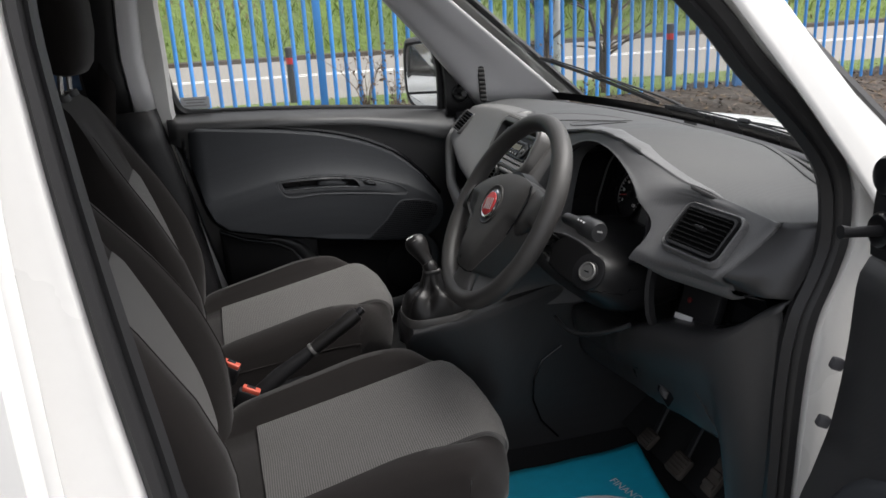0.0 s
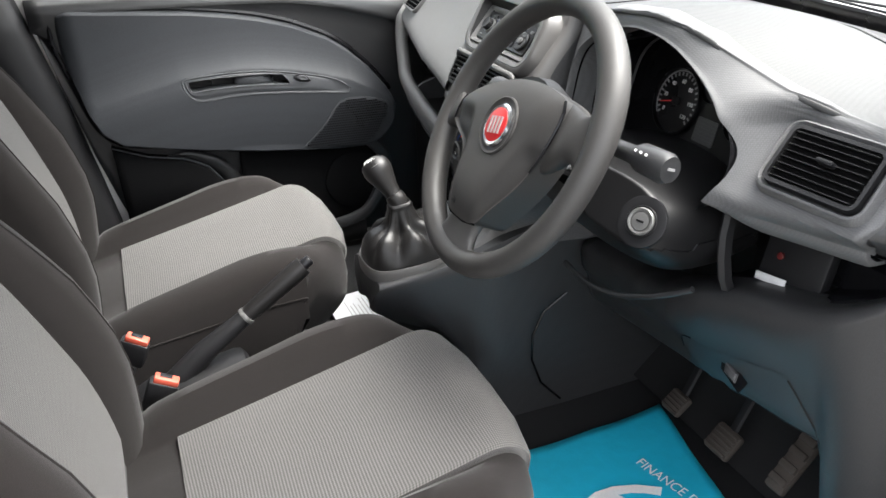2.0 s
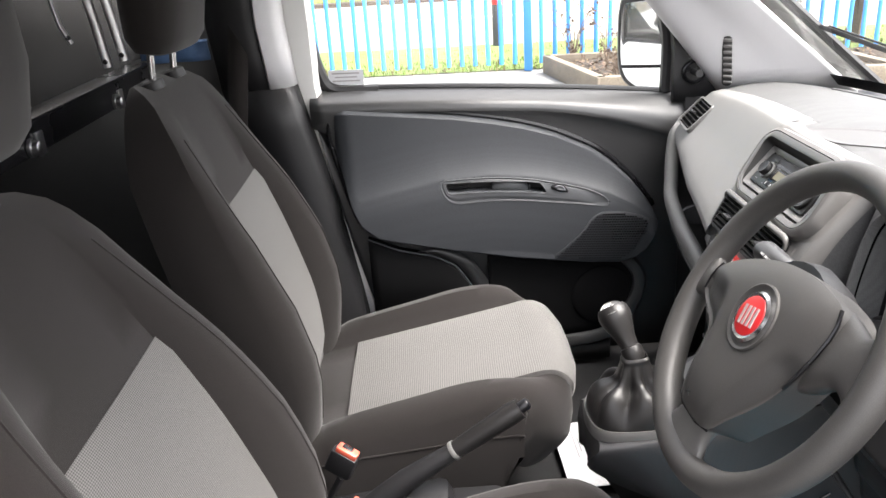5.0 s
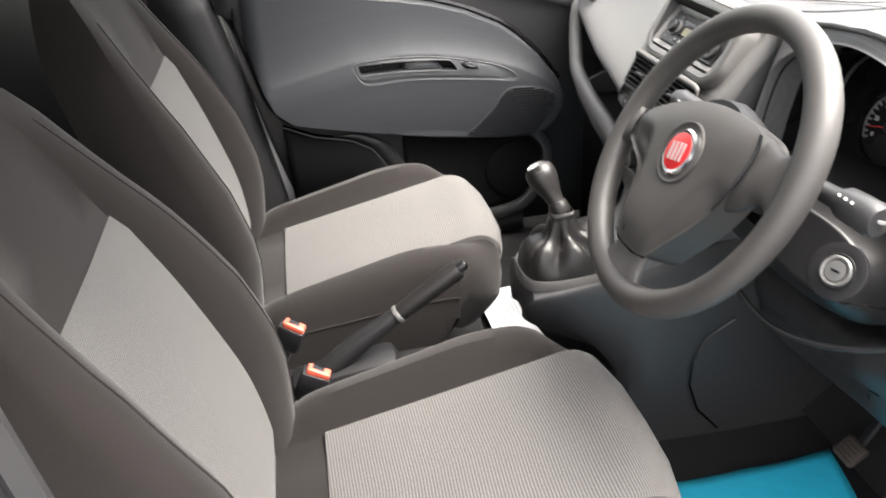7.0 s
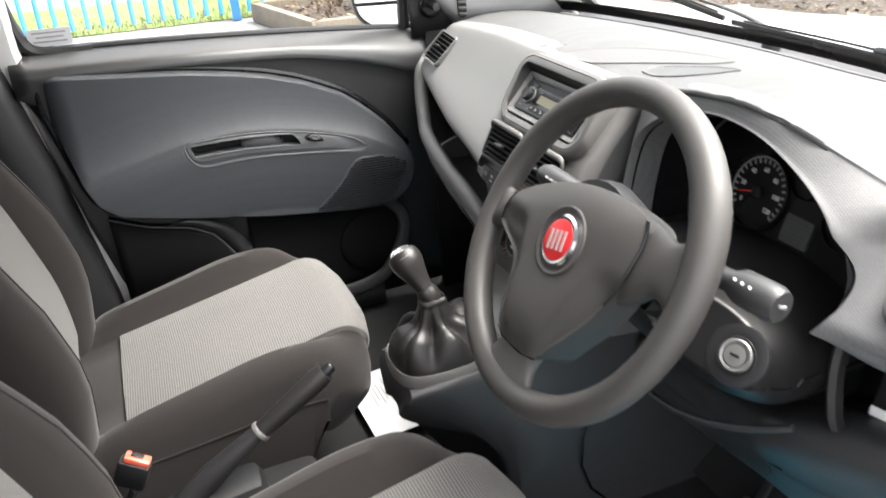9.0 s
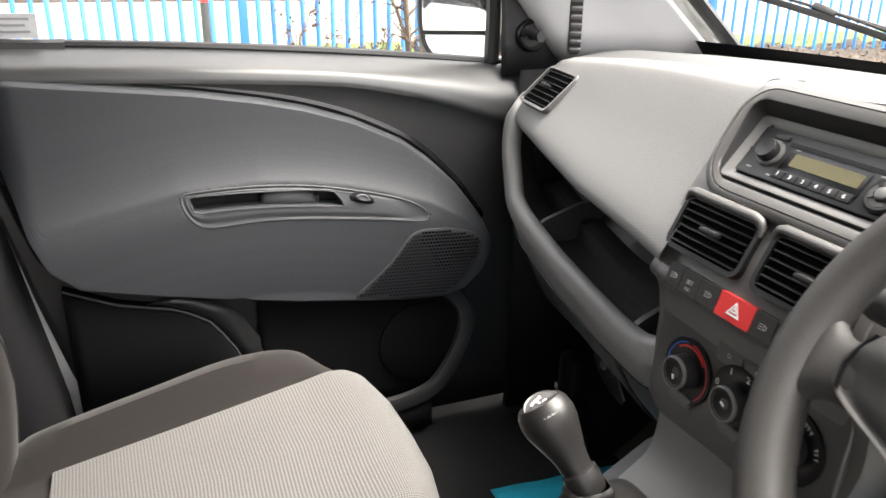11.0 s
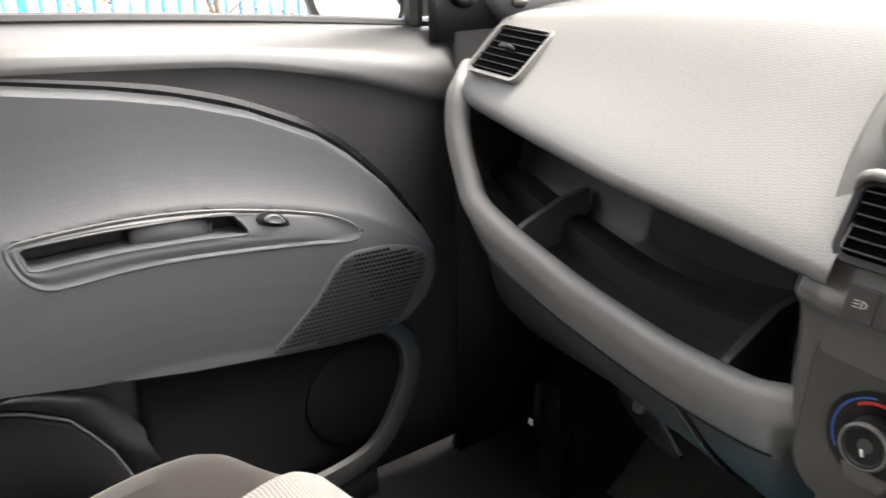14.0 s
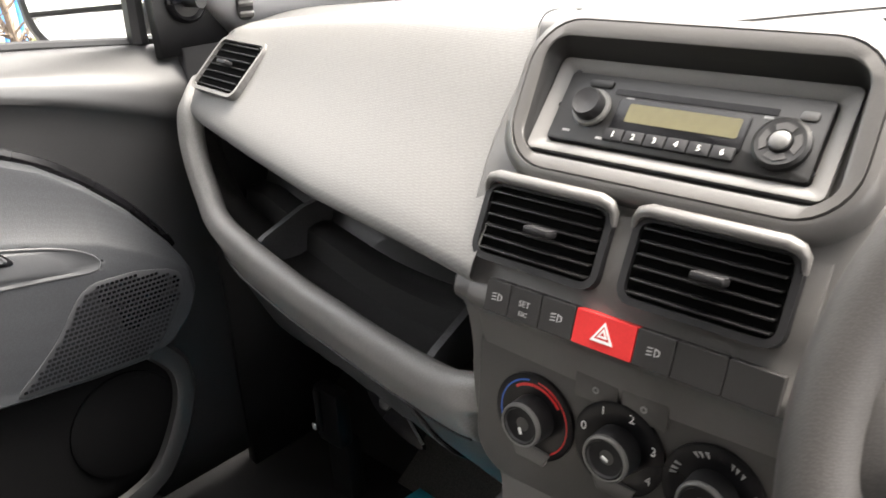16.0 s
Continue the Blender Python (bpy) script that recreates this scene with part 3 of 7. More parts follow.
for _ in range(44000):
    s, k = random.uniform(-16, 26), random.random() ** 1.1
    p = yard(s, 10.8 + 15 * k, 0.05 + 8.95 * (0.2 + 15 * k) / 15.4)
    p.z += 0.2 * noise.noise(p * 0.6)
    h, w, a = random.uniform(0.10, 0.38) * (0.7 + 0.8 * k), random.uniform(0.006, 0.016) * (1 + 1.6 * k), random.uniform(0, 6.28)
    u = Vector((math.cos(a), math.sin(a), 0))
    bend = Vector((random.uniform(-1, 1), random.uniform(-1.2, 0.5), 0)) * h * 0.6
    v = [bm.verts.new(q) for q in (p - u * w, p + u * w, p + bend * 0.4 + Vector((0, 0, h * 0.6)) + u * w * .6, p + bend + Vector((0, 0, h)))]
    bm.faces.new(v).material_index = 1 if noise.noise(p * 0.35) + random.uniform(-.3, .3) + (k - 0.22) * 2.0 > 0.15 else 0
ob = part("bank_grass", bm, grass_blade, smooth=False)
ob.data.materials.append(dead_straw)
tagged(ob, "long green grass and dead stalks on the bank", "grass", "", "stuff")

# white round post on the verge
pst = thing("verge_post", (5.05, 9.39, 0), "plain white painted round post on the verge", "post")
part("shaft", lathe([(0.085, -0.1), (0.085, 3.6), (0.075, 3.64), (0.0, 3.65)], (5.05, 9.39, 0), (0, 0, 1), 18), building_white, pst)
part("collar", lathe([(0.11, -0.05), (0.11, 0.12), (0.09, 0.15)], (5.05, 9.39, 0), (0, 0, 1), 18), bollard_grey, pst)

# white building behind the trees
shed = thing("building", yard(12, 14), "plain white building with a dark band, far beyond the road", "building")
q = yard(9.5, 13.5)
part("wall", box((q.x, q.y, 3.4), (6, 3, 4.5), (0, 0, turn_f), 0.03), building_white, shed)
part("roof", box((q.x, q.y, 5.75), (6.4, 3.4, 0.2), (0, 0, turn_f), 0.03), bollard_grey, shed)


# unseen plain wall added on the driver's side, behind the view, to block low sky light
unseen_wall = part("unseen_wall", box((0, -13.0, 1.1), (40, 0.3, 2.2), bevel=0.02), concrete)
tagged(unseen_wall, "plain rendered wall added out of view beside the yard", "wall", "", "structure")
# ---- the van's shell ----
def shell(name, bm, mat, label, category="van body", **kw):
    return tagged(part(name, bm, mat, **kw), label, category, "", "structure")


# floor with raised tunnel, firewall
shell("floor", box((0.15, 0, 0.36), (2.5, 1.76, 0.08), bevel=0.01), carpet, "dark grey carpeted cab floor", "floor")
shell("firewall", loft([[Vector((x, y, z)) for x, z in ((0.98, 0.40), (1.12, 0.52), (1.16, 0.75), (1.17, 1.08))] for y in (-0.78, -0.3, 0.3, 0.80)]), carpet, "black footwell wall under the dashboard", "wall", solid=0.02)
shell("toe_board", loft([[Vector((x, y, z)) for x, z in ((0.955, 0.408), (1.0, 0.435), (1.06, 0.49), (1.10, 0.56))] for y in (0.12, 0.3, 0.55)]), toe_carpet, "grey carpeted toe board of the passenger footwell", "floor", solid=0.008)
shell("seat_plinth", box((0.10, 0, 0.46), (0.44, 1.46, 0.12), bevel=0.02), carpet, "dark floor plinth below the seats", "floor")

shell("kick_panel", loft([[Vector((x, 0.803, z)) for z in (0.36, 0.7, 1.1)] for x in (0.84, 1.05, 1.2)]), black_plastic, "black side panel of the passenger footwell", "wall", solid=0.02)
shell("kick_panel_near", loft([[Vector((x, -0.785, z)) for z in (0.36, 0.7, 1.0)] for x in (0.93, 1.05, 1.2)]), lower_plastic, "black side panel of the driver footwell", "wall", solid=0.02)
# roof and cant rails
rows = []
for i in range(13):
    x = 0.50 - 2.2 * i / 12
    rows.append([Vector((x - 0.02 * abs(y), y, 1.80 - 0.10 * (abs(y) / 0.72) ** 4 + 0.02 * math.sin(i / 12 * 3))) for y in [(-0.74 + 1.48 * j / 16) for j in range(17)]])
shell("ceiling", loft(rows), pillar_plastic, "light grey roof lining of the cab", "ceiling", solid=0.04)

# windscreen
def base_x(y):
    return 1.25 - 0.22 * y * y


rows = []
for j in range(17):
    y = -0.72 + 1.44 * j / 16
    a, b = Vector((base_x(y) + 0.02, y, 1.125)), Vector((0.52 - 0.06 * y * y, y * 0.93, 1.80 - 0.08 * (abs(y) / 0.72) ** 3))
    rows.append([a.lerp(b, k / 8) + Vector((0.03, 0, 0.03)) * math.sin(math.pi * k / 8) for k in range(9)])
ws = thing("window_1", (1.2, 0, 1.13), "raked laminated windscreen", "windscreen", kind="structure")
pane = part("pane", loft(rows), glass, ws)
pane.visible_shadow = False
part("black_edge", loft([[r[0] + Vector((-0.004, 0, 0.0)), r[0].lerp(r[1], 0.35) + Vector((-0.004, 0, -0.003))] for r in rows]), gloss_black, ws, "black printed border of the glass")


def a_pillar(s, label):
    """The raked pillar between windscreen and side window; s is 1 on the passenger's side."""
    t = thing("trim_pillar_front" if s > 0 else "trim_pillar_driver", (1.0, s * 0.76, 1.13), label, "pillar", kind="structure")
    rows = []
    for k in range(11):
        u = k / 10
        x1, x0 = 1.21 - 0.77 * u, 0.934 - 0.50 * u - 0.11 * u * u + (0.085 if s < 0 else 0)
        z = 1.11 + 0.66 * u
        wid = 1.0
        rows.append([Vector((x1, s * (0.70 - 0.03 * u), z)), Vector((x1 - 0.06, s * (0.718 - 0.03 * u), z)), Vector((x0 + (x1 - x0) * 0.45, s * (0.742 - 0.035 * u), z)),
                     Vector((x0 + 0.03, s * (0.765 - 0.04 * u), z)), Vector((x0, s * (0.785 - 0.04 * u), z)), Vector((x0 + 0.005, s * (0.82 - 0.04 * u), z))])
    if s < 0:
        rows = [[Vector((p.x, min(p.y, -0.765 + 0.02 * (i / 10)), p.z)) for p in r] for i, r in enumerate(rows)]
    part("trim", loft([spline(r, 4) for r in rows]), pillar_plastic, t, "grey moulded pillar trim", solid=0.015)
    out = []
    for k in range(11):
        u = k / 10
        x1, x0 = (1.26 if s > 0 else 1.236) - 0.79 * u, 0.944 - 0.50 * u - 0.11 * u * u + (0.03 if s < 0 else 0)
        z = 1.11 + 0.68 * u
        out.append([Vector((x1, s * (0.72 - 0.03 * u), z)), Vector((x1 - 0.05, s * (0.80 - 0.04 * u), z + 0.01)), Vector((x0 + 0.10, s * (0.855 - 0.05 * u), z)), Vector((x0 + 0.02, s * (0.865 - 0.05 * u), z))])
    part("skin", loft([spline(r, 4) for r in out]), van_white, t, "white painted outer pillar", solid=0.004)
    part("moulding", tube([r[0] + Vector((0.006, -s * 0.004, 0.006)) for r in out], 0.020 if s > 0 else 0.026, 8, flat=0.6), seal_rubber, t, "black windscreen moulding")
    return t


a_pillar(1, "light grey raked windscreen pillar trim")
a_pillar(-1, "white windscreen pillar with grey inner trim")
# slot vent on the passenger's pillar
vent = thing("pillar_vent", (0.918, 0.74, 1.19), "narrow slotted demister vent in the pillar", "vent")
mv = basis((0.9165, 0.7385, 1.188), (0.85, -0.52, 0), (0, -0.318, 1))
part("backing", plate(rounded(0.022, 0.122, 0.009), mv, -0.006, 0.0025), tray_dark, vent)
for k in range(8):
    part("slat", box((0, 0, 0), (0.020, 0.0078, 0.007), bevel=0.002), frame_grey, vent).matrix_basis = mv @ pose(0.002, -0.052 + 0.0149 * k, 0.002, 20)

vent2 = thing("pillar_vent", (0.985, -0.75, 1.17), "narrow slotted demister vent beside the driver's door seal", "vent")
mv = basis((0.985, -0.742, 1.160), (1, -0.12, 0), (-0.25, 0, 1)) @ pose(0, 0, 0, 0, 180, 0)
part("frame", ring_plate(rounded(0.030, 0.13, 0.012), rounded(0.020, 0.118, 0.008), mv, -0.01, 0.004), dash_smooth, vent2)
part("backing", plate(rounded(0.022, 0.12, 0.008), mv, -0.012, -0.008), gloss_black, vent2)
for k in range(9):
    part("slat", box((0, 0, 0), (0.022, 0.004, 0.01), bevel=0.001), dash_smooth, vent2).matrix_basis = mv @ pose(0, -0.052 + 0.013 * k, -0.002, 25)

# door opening on the driver's side: seal, sill and white body round it
APERTURE = [(-0.01, 0.36), (-0.008, 0.60), (-0.025, 0.875), (-0.058, 1.15), (-0.078, 1.35), (-0.084, 1.52), (-0.05, 1.70), (0.08, 1.755), (0.36, 1.70),
            (0.657, 1.459), (0.756, 1.359), (0.855, 1.265), (0.905, 1.195), (0.916, 1.11), (0.90, 1.05), (0.872, 0.98), (0.861, 0.87), (0.861, 0.66), (0.852, 0.42), (0.70, 0.33), (0.2, 0.32)]


def opening(s, name, label):
    t = thing(name, (0, s * 0.8, 0.36), label, "door frame", kind="structure")
    curve = spline([(x - (0.045 if s > 0 and x < 0.3 else 0), s * 0.79, z) for x, z in APERTURE], 5, closed=True)
    mid = Vector((0.4, s * 0.79, 1.0))

    def off(p, d, y):
        q = p - mid
        return mid + q * (1 + d / q.length) + Vector((0, s * y, 0))

    def widen(p):
        """The jamb broadens behind the seat and ahead of the driver's feet."""
        return max(0.07 * min(1, max(0, (0.25 - p.x) / 0.2)), 0.11 * min(1, max(0, (p.x - 0.6) / 0.2)) * min(1, max(0, (1.17 - p.z) / 0.10)))

    part("seal", loft([[off(p, 0.0, 0.0), off(p, -0.004, 0.012), off(p, 0.004, 0.026), off(p, 0.012, 0.02), off(p, 0.018, 0.03), off(p, 0.03, 0.034), off(p, 0.04, 0.02), off(p, 0.045, 0.0)] for p in curve], close_v=True),
         seal_rubber, t, "black rubber door seal")
    part("jamb", loft([[off(p, 0.036, 0.020), off(p, 0.044, 0.033), off(p, 0.056, 0.037), off(p, 0.068, 0.038), off(p, 0.074 + widen(p), 0.036 + (0.6 if p.x < 0.5 else 0.1) * widen(p))] for p in curve], close_v=True),
         van_white, t, "white painted door jamb")
    return t


opening(-1, "door_frame_1", "white driver's door opening with a black rubber seal")
opening(1, "door_frame_2", "white passenger's door opening with a black rubber seal")
# white flank behind the driver's opening
rows = []
for i in range(9):
    z = 0.30 + 1.5 * i / 8
    tuck = 0.10 * max(0, (z - 1.15) / 0.65) ** 1.5
    rows.append([Vector((x, -0.905 + tuck + (0.02 if x > -0.16 else 0), z)) for x in (-1.7, -0.9, -0.3, -0.17, -0.155, -0.14)])
shell("van_flank", loft(rows), van_white, "white painted outer side of the van", solid=0.005)
shell("van_flank_far", loft([[Vector((p.x, -p.y, p.z)) for p in r] for r in rows]), van_white, "white painted far side of the van", solid=0.005)

# pillars behind the doors
for s in (1, -1):
    t = thing("trim_pillar_rear", (-0.12, s * 0.78, 0.4), "door pillar, light grey above and black below", "pillar", kind="structure")
    for nm, z0, z1, mt, sides in (("upper_trim", 1.19, 1.78, pillar_plastic, ((0.0, 0.02), (-0.008, -0.006), (-0.02, -0.018), (-0.040, -0.021), (-0.046, -0.010))), ("belt_housing", 1.19, 1.78, black_plastic, ((-0.046, -0.012), (-0.075, -0.020), (-0.11, -0.012), (-0.16, 0.0))),
                                  ("lower_trim", 0.40, 1.19, black_plastic, ((0.0, 0.02), (-0.008, -0.006), (-0.02, -0.018), (-0.075, -0.028), (-0.10, -0.015), (-0.16, 0.0)))):
        rows = []
        for k in range(9):
            z = z0 + (z1 - z0) * k / 8
            xf = table([(0.4, 0.03), (0.6, 0.015), (0.88, -0.03), (1.03, -0.062), (1.19, -0.098), (1.36, -0.112), (1.78, -0.08)], z)[0]
            y = 0.785 - 0.09 * max(0, (z - 1.2) / 0.6) ** 1.5
            rows.append([Vector((xf + dx, s * (y + dy), z)) for dx, dy in sides])
        part(nm, loft(rows), mt, t, solid=0.012)

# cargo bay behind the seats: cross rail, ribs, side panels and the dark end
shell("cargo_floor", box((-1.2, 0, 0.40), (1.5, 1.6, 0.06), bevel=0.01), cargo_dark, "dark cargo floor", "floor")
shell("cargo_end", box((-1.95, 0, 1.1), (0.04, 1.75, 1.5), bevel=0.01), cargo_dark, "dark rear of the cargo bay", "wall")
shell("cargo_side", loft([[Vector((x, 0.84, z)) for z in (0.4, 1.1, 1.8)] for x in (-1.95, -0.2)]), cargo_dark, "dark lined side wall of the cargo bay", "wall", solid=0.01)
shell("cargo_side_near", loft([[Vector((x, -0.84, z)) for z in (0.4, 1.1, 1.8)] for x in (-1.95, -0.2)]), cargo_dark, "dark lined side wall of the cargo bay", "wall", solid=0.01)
rail = thing("cross_rail", (-0.45, 0, 1.2), "black steel cross rail bolted behind the seats", "rail")
part("bar", box((-0.45, 0.0, 1.232), (0.03, 1.66, 0.062), bevel=0.006), gloss_black, rail)
part("flange", box((-0.435, 0.0, 1.266), (0.05, 1.66, 0.008), bevel=0.002), gloss_black, rail)
for y in (0.175, 0.565, -0.25, -0.6):
    part("bolt", lathe([(0.016, 0), (0.016, 0.006), (0.011, 0.007), (0.011, 0.016), (0.008, 0.018)], (-0.434, y, 1.218), (1, 0, 0), 12), steel, rail)
    part("bracket", box((-0.433, y + 0.035, 1.218), (0.006, 0.025, 0.04), bevel=0.002), steel, rail)
for x0, z0, x1 in ((-0.513, 1.262, -0.520), (-0.473, 1.275, -0.480), (-0.585, 1.32, -0.60)):
    t = thing("load_strut", (x0, 0.78, z0), "grey steel strut with a round bolt hole", "strut", "cargo struts")
    part("bar", tube([(x0, 0.775, z0), (x1, 0.77, 1.36), (x1 - 0.02, 0.74, 1.58), (x1 - 0.03, 0.70, 1.78)], 0.012, 10, flat=0.45), steel, t)
    part("bolt", lathe([(0.006, 0), (0.005, 0.004)], (x0 - 0.001, 0.766, z0 + 0.014), (0, -1, 0), 10), black_plastic, t)
sheet = thing("blue_sheet", (-0.36, 0.79, 1.26), "blue plastic sheet tucked behind the passenger's seat", "plastic sheet")
part("sheet", loft([[Vector((-0.44 + 0.16 * i / 8, 0.79 + 0.006 * math.sin(i * 1.7 + j), 1.262 + 0.045 * j / 4)) for j in range(5)] for i in range(9)]), sheet_blue, sheet, solid=0.004)
part("fold", tube([(-0.44 + 0.16 * i / 8, 0.784 + 0.004 * math.sin(i * 1.7), 1.306) for i in range(9)], 0.005, 6), sheet_blue, sheet)
belt = thing("seat_belt", (-0.16, 0.76, 1.1), "black seat belt hanging at the door pillar", "seat belt")
part("webbing", loft([[Vector((-0.13 - 0.02 * k, 0.752 + 0.0 * k, 1.62 - 0.13 * k)) + Vector((0, d, 0)) * 0 + Vector((-d, 0, 0)) for d in (0, 0.046)] for k in range(8)]), seat_black, belt, solid=0.002)
part("anchor", box((-0.15, 0.75, 1.63), (0.05, 0.02, 0.07), bevel=0.008), black_plastic, belt)

# white bonnet and black scuttle with wipers
rows = []
for i in range(9):
    x = 1.40 + 1.0 * i / 8
    rows.append([Vector((x - 0.2 * (y / 0.8) ** 2, y, 1.115 - 0.22 * (i / 8) ** 1.4 - 0.05 * (abs(y) / 0.8) ** 3)) for y in [-0.8 + 1.6 * j / 14 for j in range(15)]])
shell("bonnet", loft(rows), van_white, "white painted bonnet of the van", solid=0.01)
rows = []
for j in range(15):
    y = -0.74 + 1.48 * j / 14
    rows.append([Vector((base_x(y) + 0.01, y, 1.115)), Vector((base_x(y) + 0.07, y, 1.10)), Vector((1.42 - 0.2 * (y / 0.8) ** 2, y, 1.10))])
shell("scuttle", loft(rows), black_plastic, "black plastic scuttle panel below the windscreen", solid=0.01)


def wiper(pivot, low, tip):
    t = thing("wiper", pivot, "black wiper resting on the windscreen", "wiper")
    pivot, low, tip = Vector(pivot), Vector(low), Vector(tip)
    joint = low.lerp(tip, 0.5) + Vector((0.004, 0, 0.014))
    part("pivot", lathe([(0.018, -0.03), (0.018, 0.010), (0.013, 0.018), (0.0, 0.02)], pivot, (0.2, 0, 1), 16), black_plastic, t)
    part("arm", tube(spline([pivot + Vector((0, 0, 0.012)), pivot.lerp(joint, 0.3) + Vector((0.012, 0, 0.014)), joint], 6), [0.008 - 0.004 * k / 12 for k in range(13)], 8, flat=0.6), black_plastic, t)
    part("joint", box((0, 0, 0), (0.012, 0.04, 0.010), bevel=0.003), black_plastic, t).matrix_basis = basis(joint, Vector((1, 0, 1)), tip - low) @ pose(0, 0, -0.002)
    part("blade", tube(spline([low, low.lerp(tip, 0.5) + Vector((0.002, 0, 0.004)), tip], 4), 0.0036, 6, flat=1.6), seal_rubber, t)
    part("spring_strip", tube(spline([low.lerp(tip, 0.04) + Vector((0.004, 0, 0.006)), low.lerp(tip, 0.5) + Vector((0.006, 0, 0.013)), low.lerp(tip, 0.96) + Vector((0.004, 0, 0.006))], 4), 0.0024, 6), black_plastic, t)


wiper((1.315, 0.16, 1.122), (1.262, 0.240, 1.156), (1.092, 0.670, 1.262))
wiper((1.330, -0.62, 1.122), (base_x(-0.50) + 0.045, -0.50, 1.142), (base_x(0.24) + 0.045, 0.24, 1.146))

# ---- the dashboard ----
dash = thing("dashboard", (0.9, 0, 1.0), "grey moulded plastic dashboard with a fine embossed grain", "dashboard")
FRONT = [(0.74, 0.886, 1.116), (0.70, 0.868, 1.125), (0.5, 0.849, 1.149), (0.373, 0.836, 1.160), (0.286, 0.824, 1.166), (0.156, 0.806, 1.173), (0.125, 0.803, 1.176), (-0.11, 0.803, 1.180),
         (-0.16, 0.798, 1.186), (-0.20, 0.796, 1.193), (-0.26, 0.797, 1.203), (-0.345, 0.80, 1.209), (-0.43, 0.808, 1.196), (-0.49, 0.826, 1.168), (-0.545, 0.852, 1.143), (-0.604, 0.878, 1.125), (-0.675, 0.882, 1.1205), (-0.737, 0.888, 1.1155), (-0.755, 0.892, 1.114)]


def swell(y):
    """The top bulges, but for a shallow dip behind the driver's side vent."""
    return 0.022 * (1 - 0.3 * abs(y)) - 0.030 * max(0, min(1, (-0.36 - y) / 0.16))


def front(y):
    return table([(-a, b, c) for a, b, c in FRONT], -y)


def top_z(x, y):
    xf, zf = front(y)
    u = (x - xf) / (base_x(y) - xf)
    return zf + (1.118 - zf) * max(u, 0) ** 1.3 + swell(y) * math.sin(math.pi * max(u, 0))


rows = []
for j in range(75):
    y = 0.74 - 1.48 * j / 74
    xf, zf = front(y)
    xb = base_x(y) - 0.0
    pts = []
    for k in range(13):
        u = k / 12
        z = zf + (1.118 - zf) * u ** 1.3 + swell(y) * math.sin(math.pi * u)
        pts.append(Vector((xf + (xb - xf) * u, y, z)))
    pts.insert(0, Vector((xf - 0.004, y, zf - 0.004)))
    rows.append(pts)
part("top", loft(rows), dash_smooth, dash, "dashboard top sloping up to the windscreen", solid=0.006)

# passenger's airbag panel: leaning face that curls under above the tray
BOT = [(0.738, 0.803, 1.034), (0.687, 0.788, 1.024), (0.524, 0.752, 1.015), (0.373, 0.719, 1.009), (0.226, 0.693, 1.009), (0.122, 0.673, 1.008)]
rows = []
for j in range(41):
    y = 0.738 - (0.738 - 0.124) * j / 40
    (xf, zf), (xb, zb) = front(y), table([(-a, b, c) for a, b, c in BOT], -y)
    mid = Vector(((xf + xb) / 2 - 0.004, y, (zf + zb) / 2 + 0.003))
    over = []
    for u in (0.13, 0.11, 0.08, 0.045, 0.015):
        u *= max(0.04, min(1, (y - 0.150) / 0.03))
        xo = xf + (base_x(y) - xf) * u
        over.append((xo, y, top_z(xo, y) + (-0.003 if not over else 0.0016)))
    rows.append(spline(over + [(xf - 0.0045, y, zf - 0.003), (xf * 0.8 + xb * 0.2 - 0.003, y, zf * 0.8 + zb * 0.2 + 0.003), mid, (xb, y, zb + 0.012), (xb + 0.006, y, zb - 0.006), (xb + 0.03, y, zb - 0.014), (xb + 0.10, y, zb - 0.010)], 4))
part("airbag_panel", loft(rows), dash_plastic, dash, "embossed grey airbag panel")

# open tray with lip, floor and dividers
LIP = spline([(0.838, 0.748, 1.055), (0.806, 0.722, 1.035), (0.794, 0.712, 0.985), (0.782, 0.675, 0.93), (0.771, 0.63, 0.897), (0.760, 0.50, 0.869), (0.756, 0.40, 0.853), (0.740, 0.295, 0.852), (0.715, 0.20, 0.868), (0.708, 0.160, 0.880), (0.722, 0.11, 0.892)], 6)
rows = []
for i, p in enumerate(LIP):
    d = (LIP[min(i + 1, len(LIP) - 1)] - LIP[max(i - 1, 0)]).normalized()
    out_ = Vector((-1, 0, 0)) - d * Vector((-1, 0, 0)).dot(d)
    out_.normalize()
    inn = out_.cross(d).normalized()
    low = max(0, min(1, (0.74 - p.y) / 0.14)) * max(0.35, min(1, (len(LIP) - i) / 10))
    rows.append(spline([p + out_ * a + inn * (b * (low if b < -0.016 else 1)) for a, b in ((-0.012, -0.014), (-0.012, 0.004), (-0.004, 0.0135), (0.006, 0.0145), (0.0145, 0.008), (0.0165, -0.003), (0.0155, -0.016), (0.010, -0.032), (0.003, -0.050), (-0.004, -0.058))], 3))
part("tray_lip", loft(rows), lit_lip_plastic, dash, "broad rounded front lip of the open tray")
part("lip_seam", tube([r[-4] + Vector((-0.0012, 0, -0.001)) for r in rows[16:-9]], 0.0012, 5), gloss_black, dash, "thin joint under the tray lip")
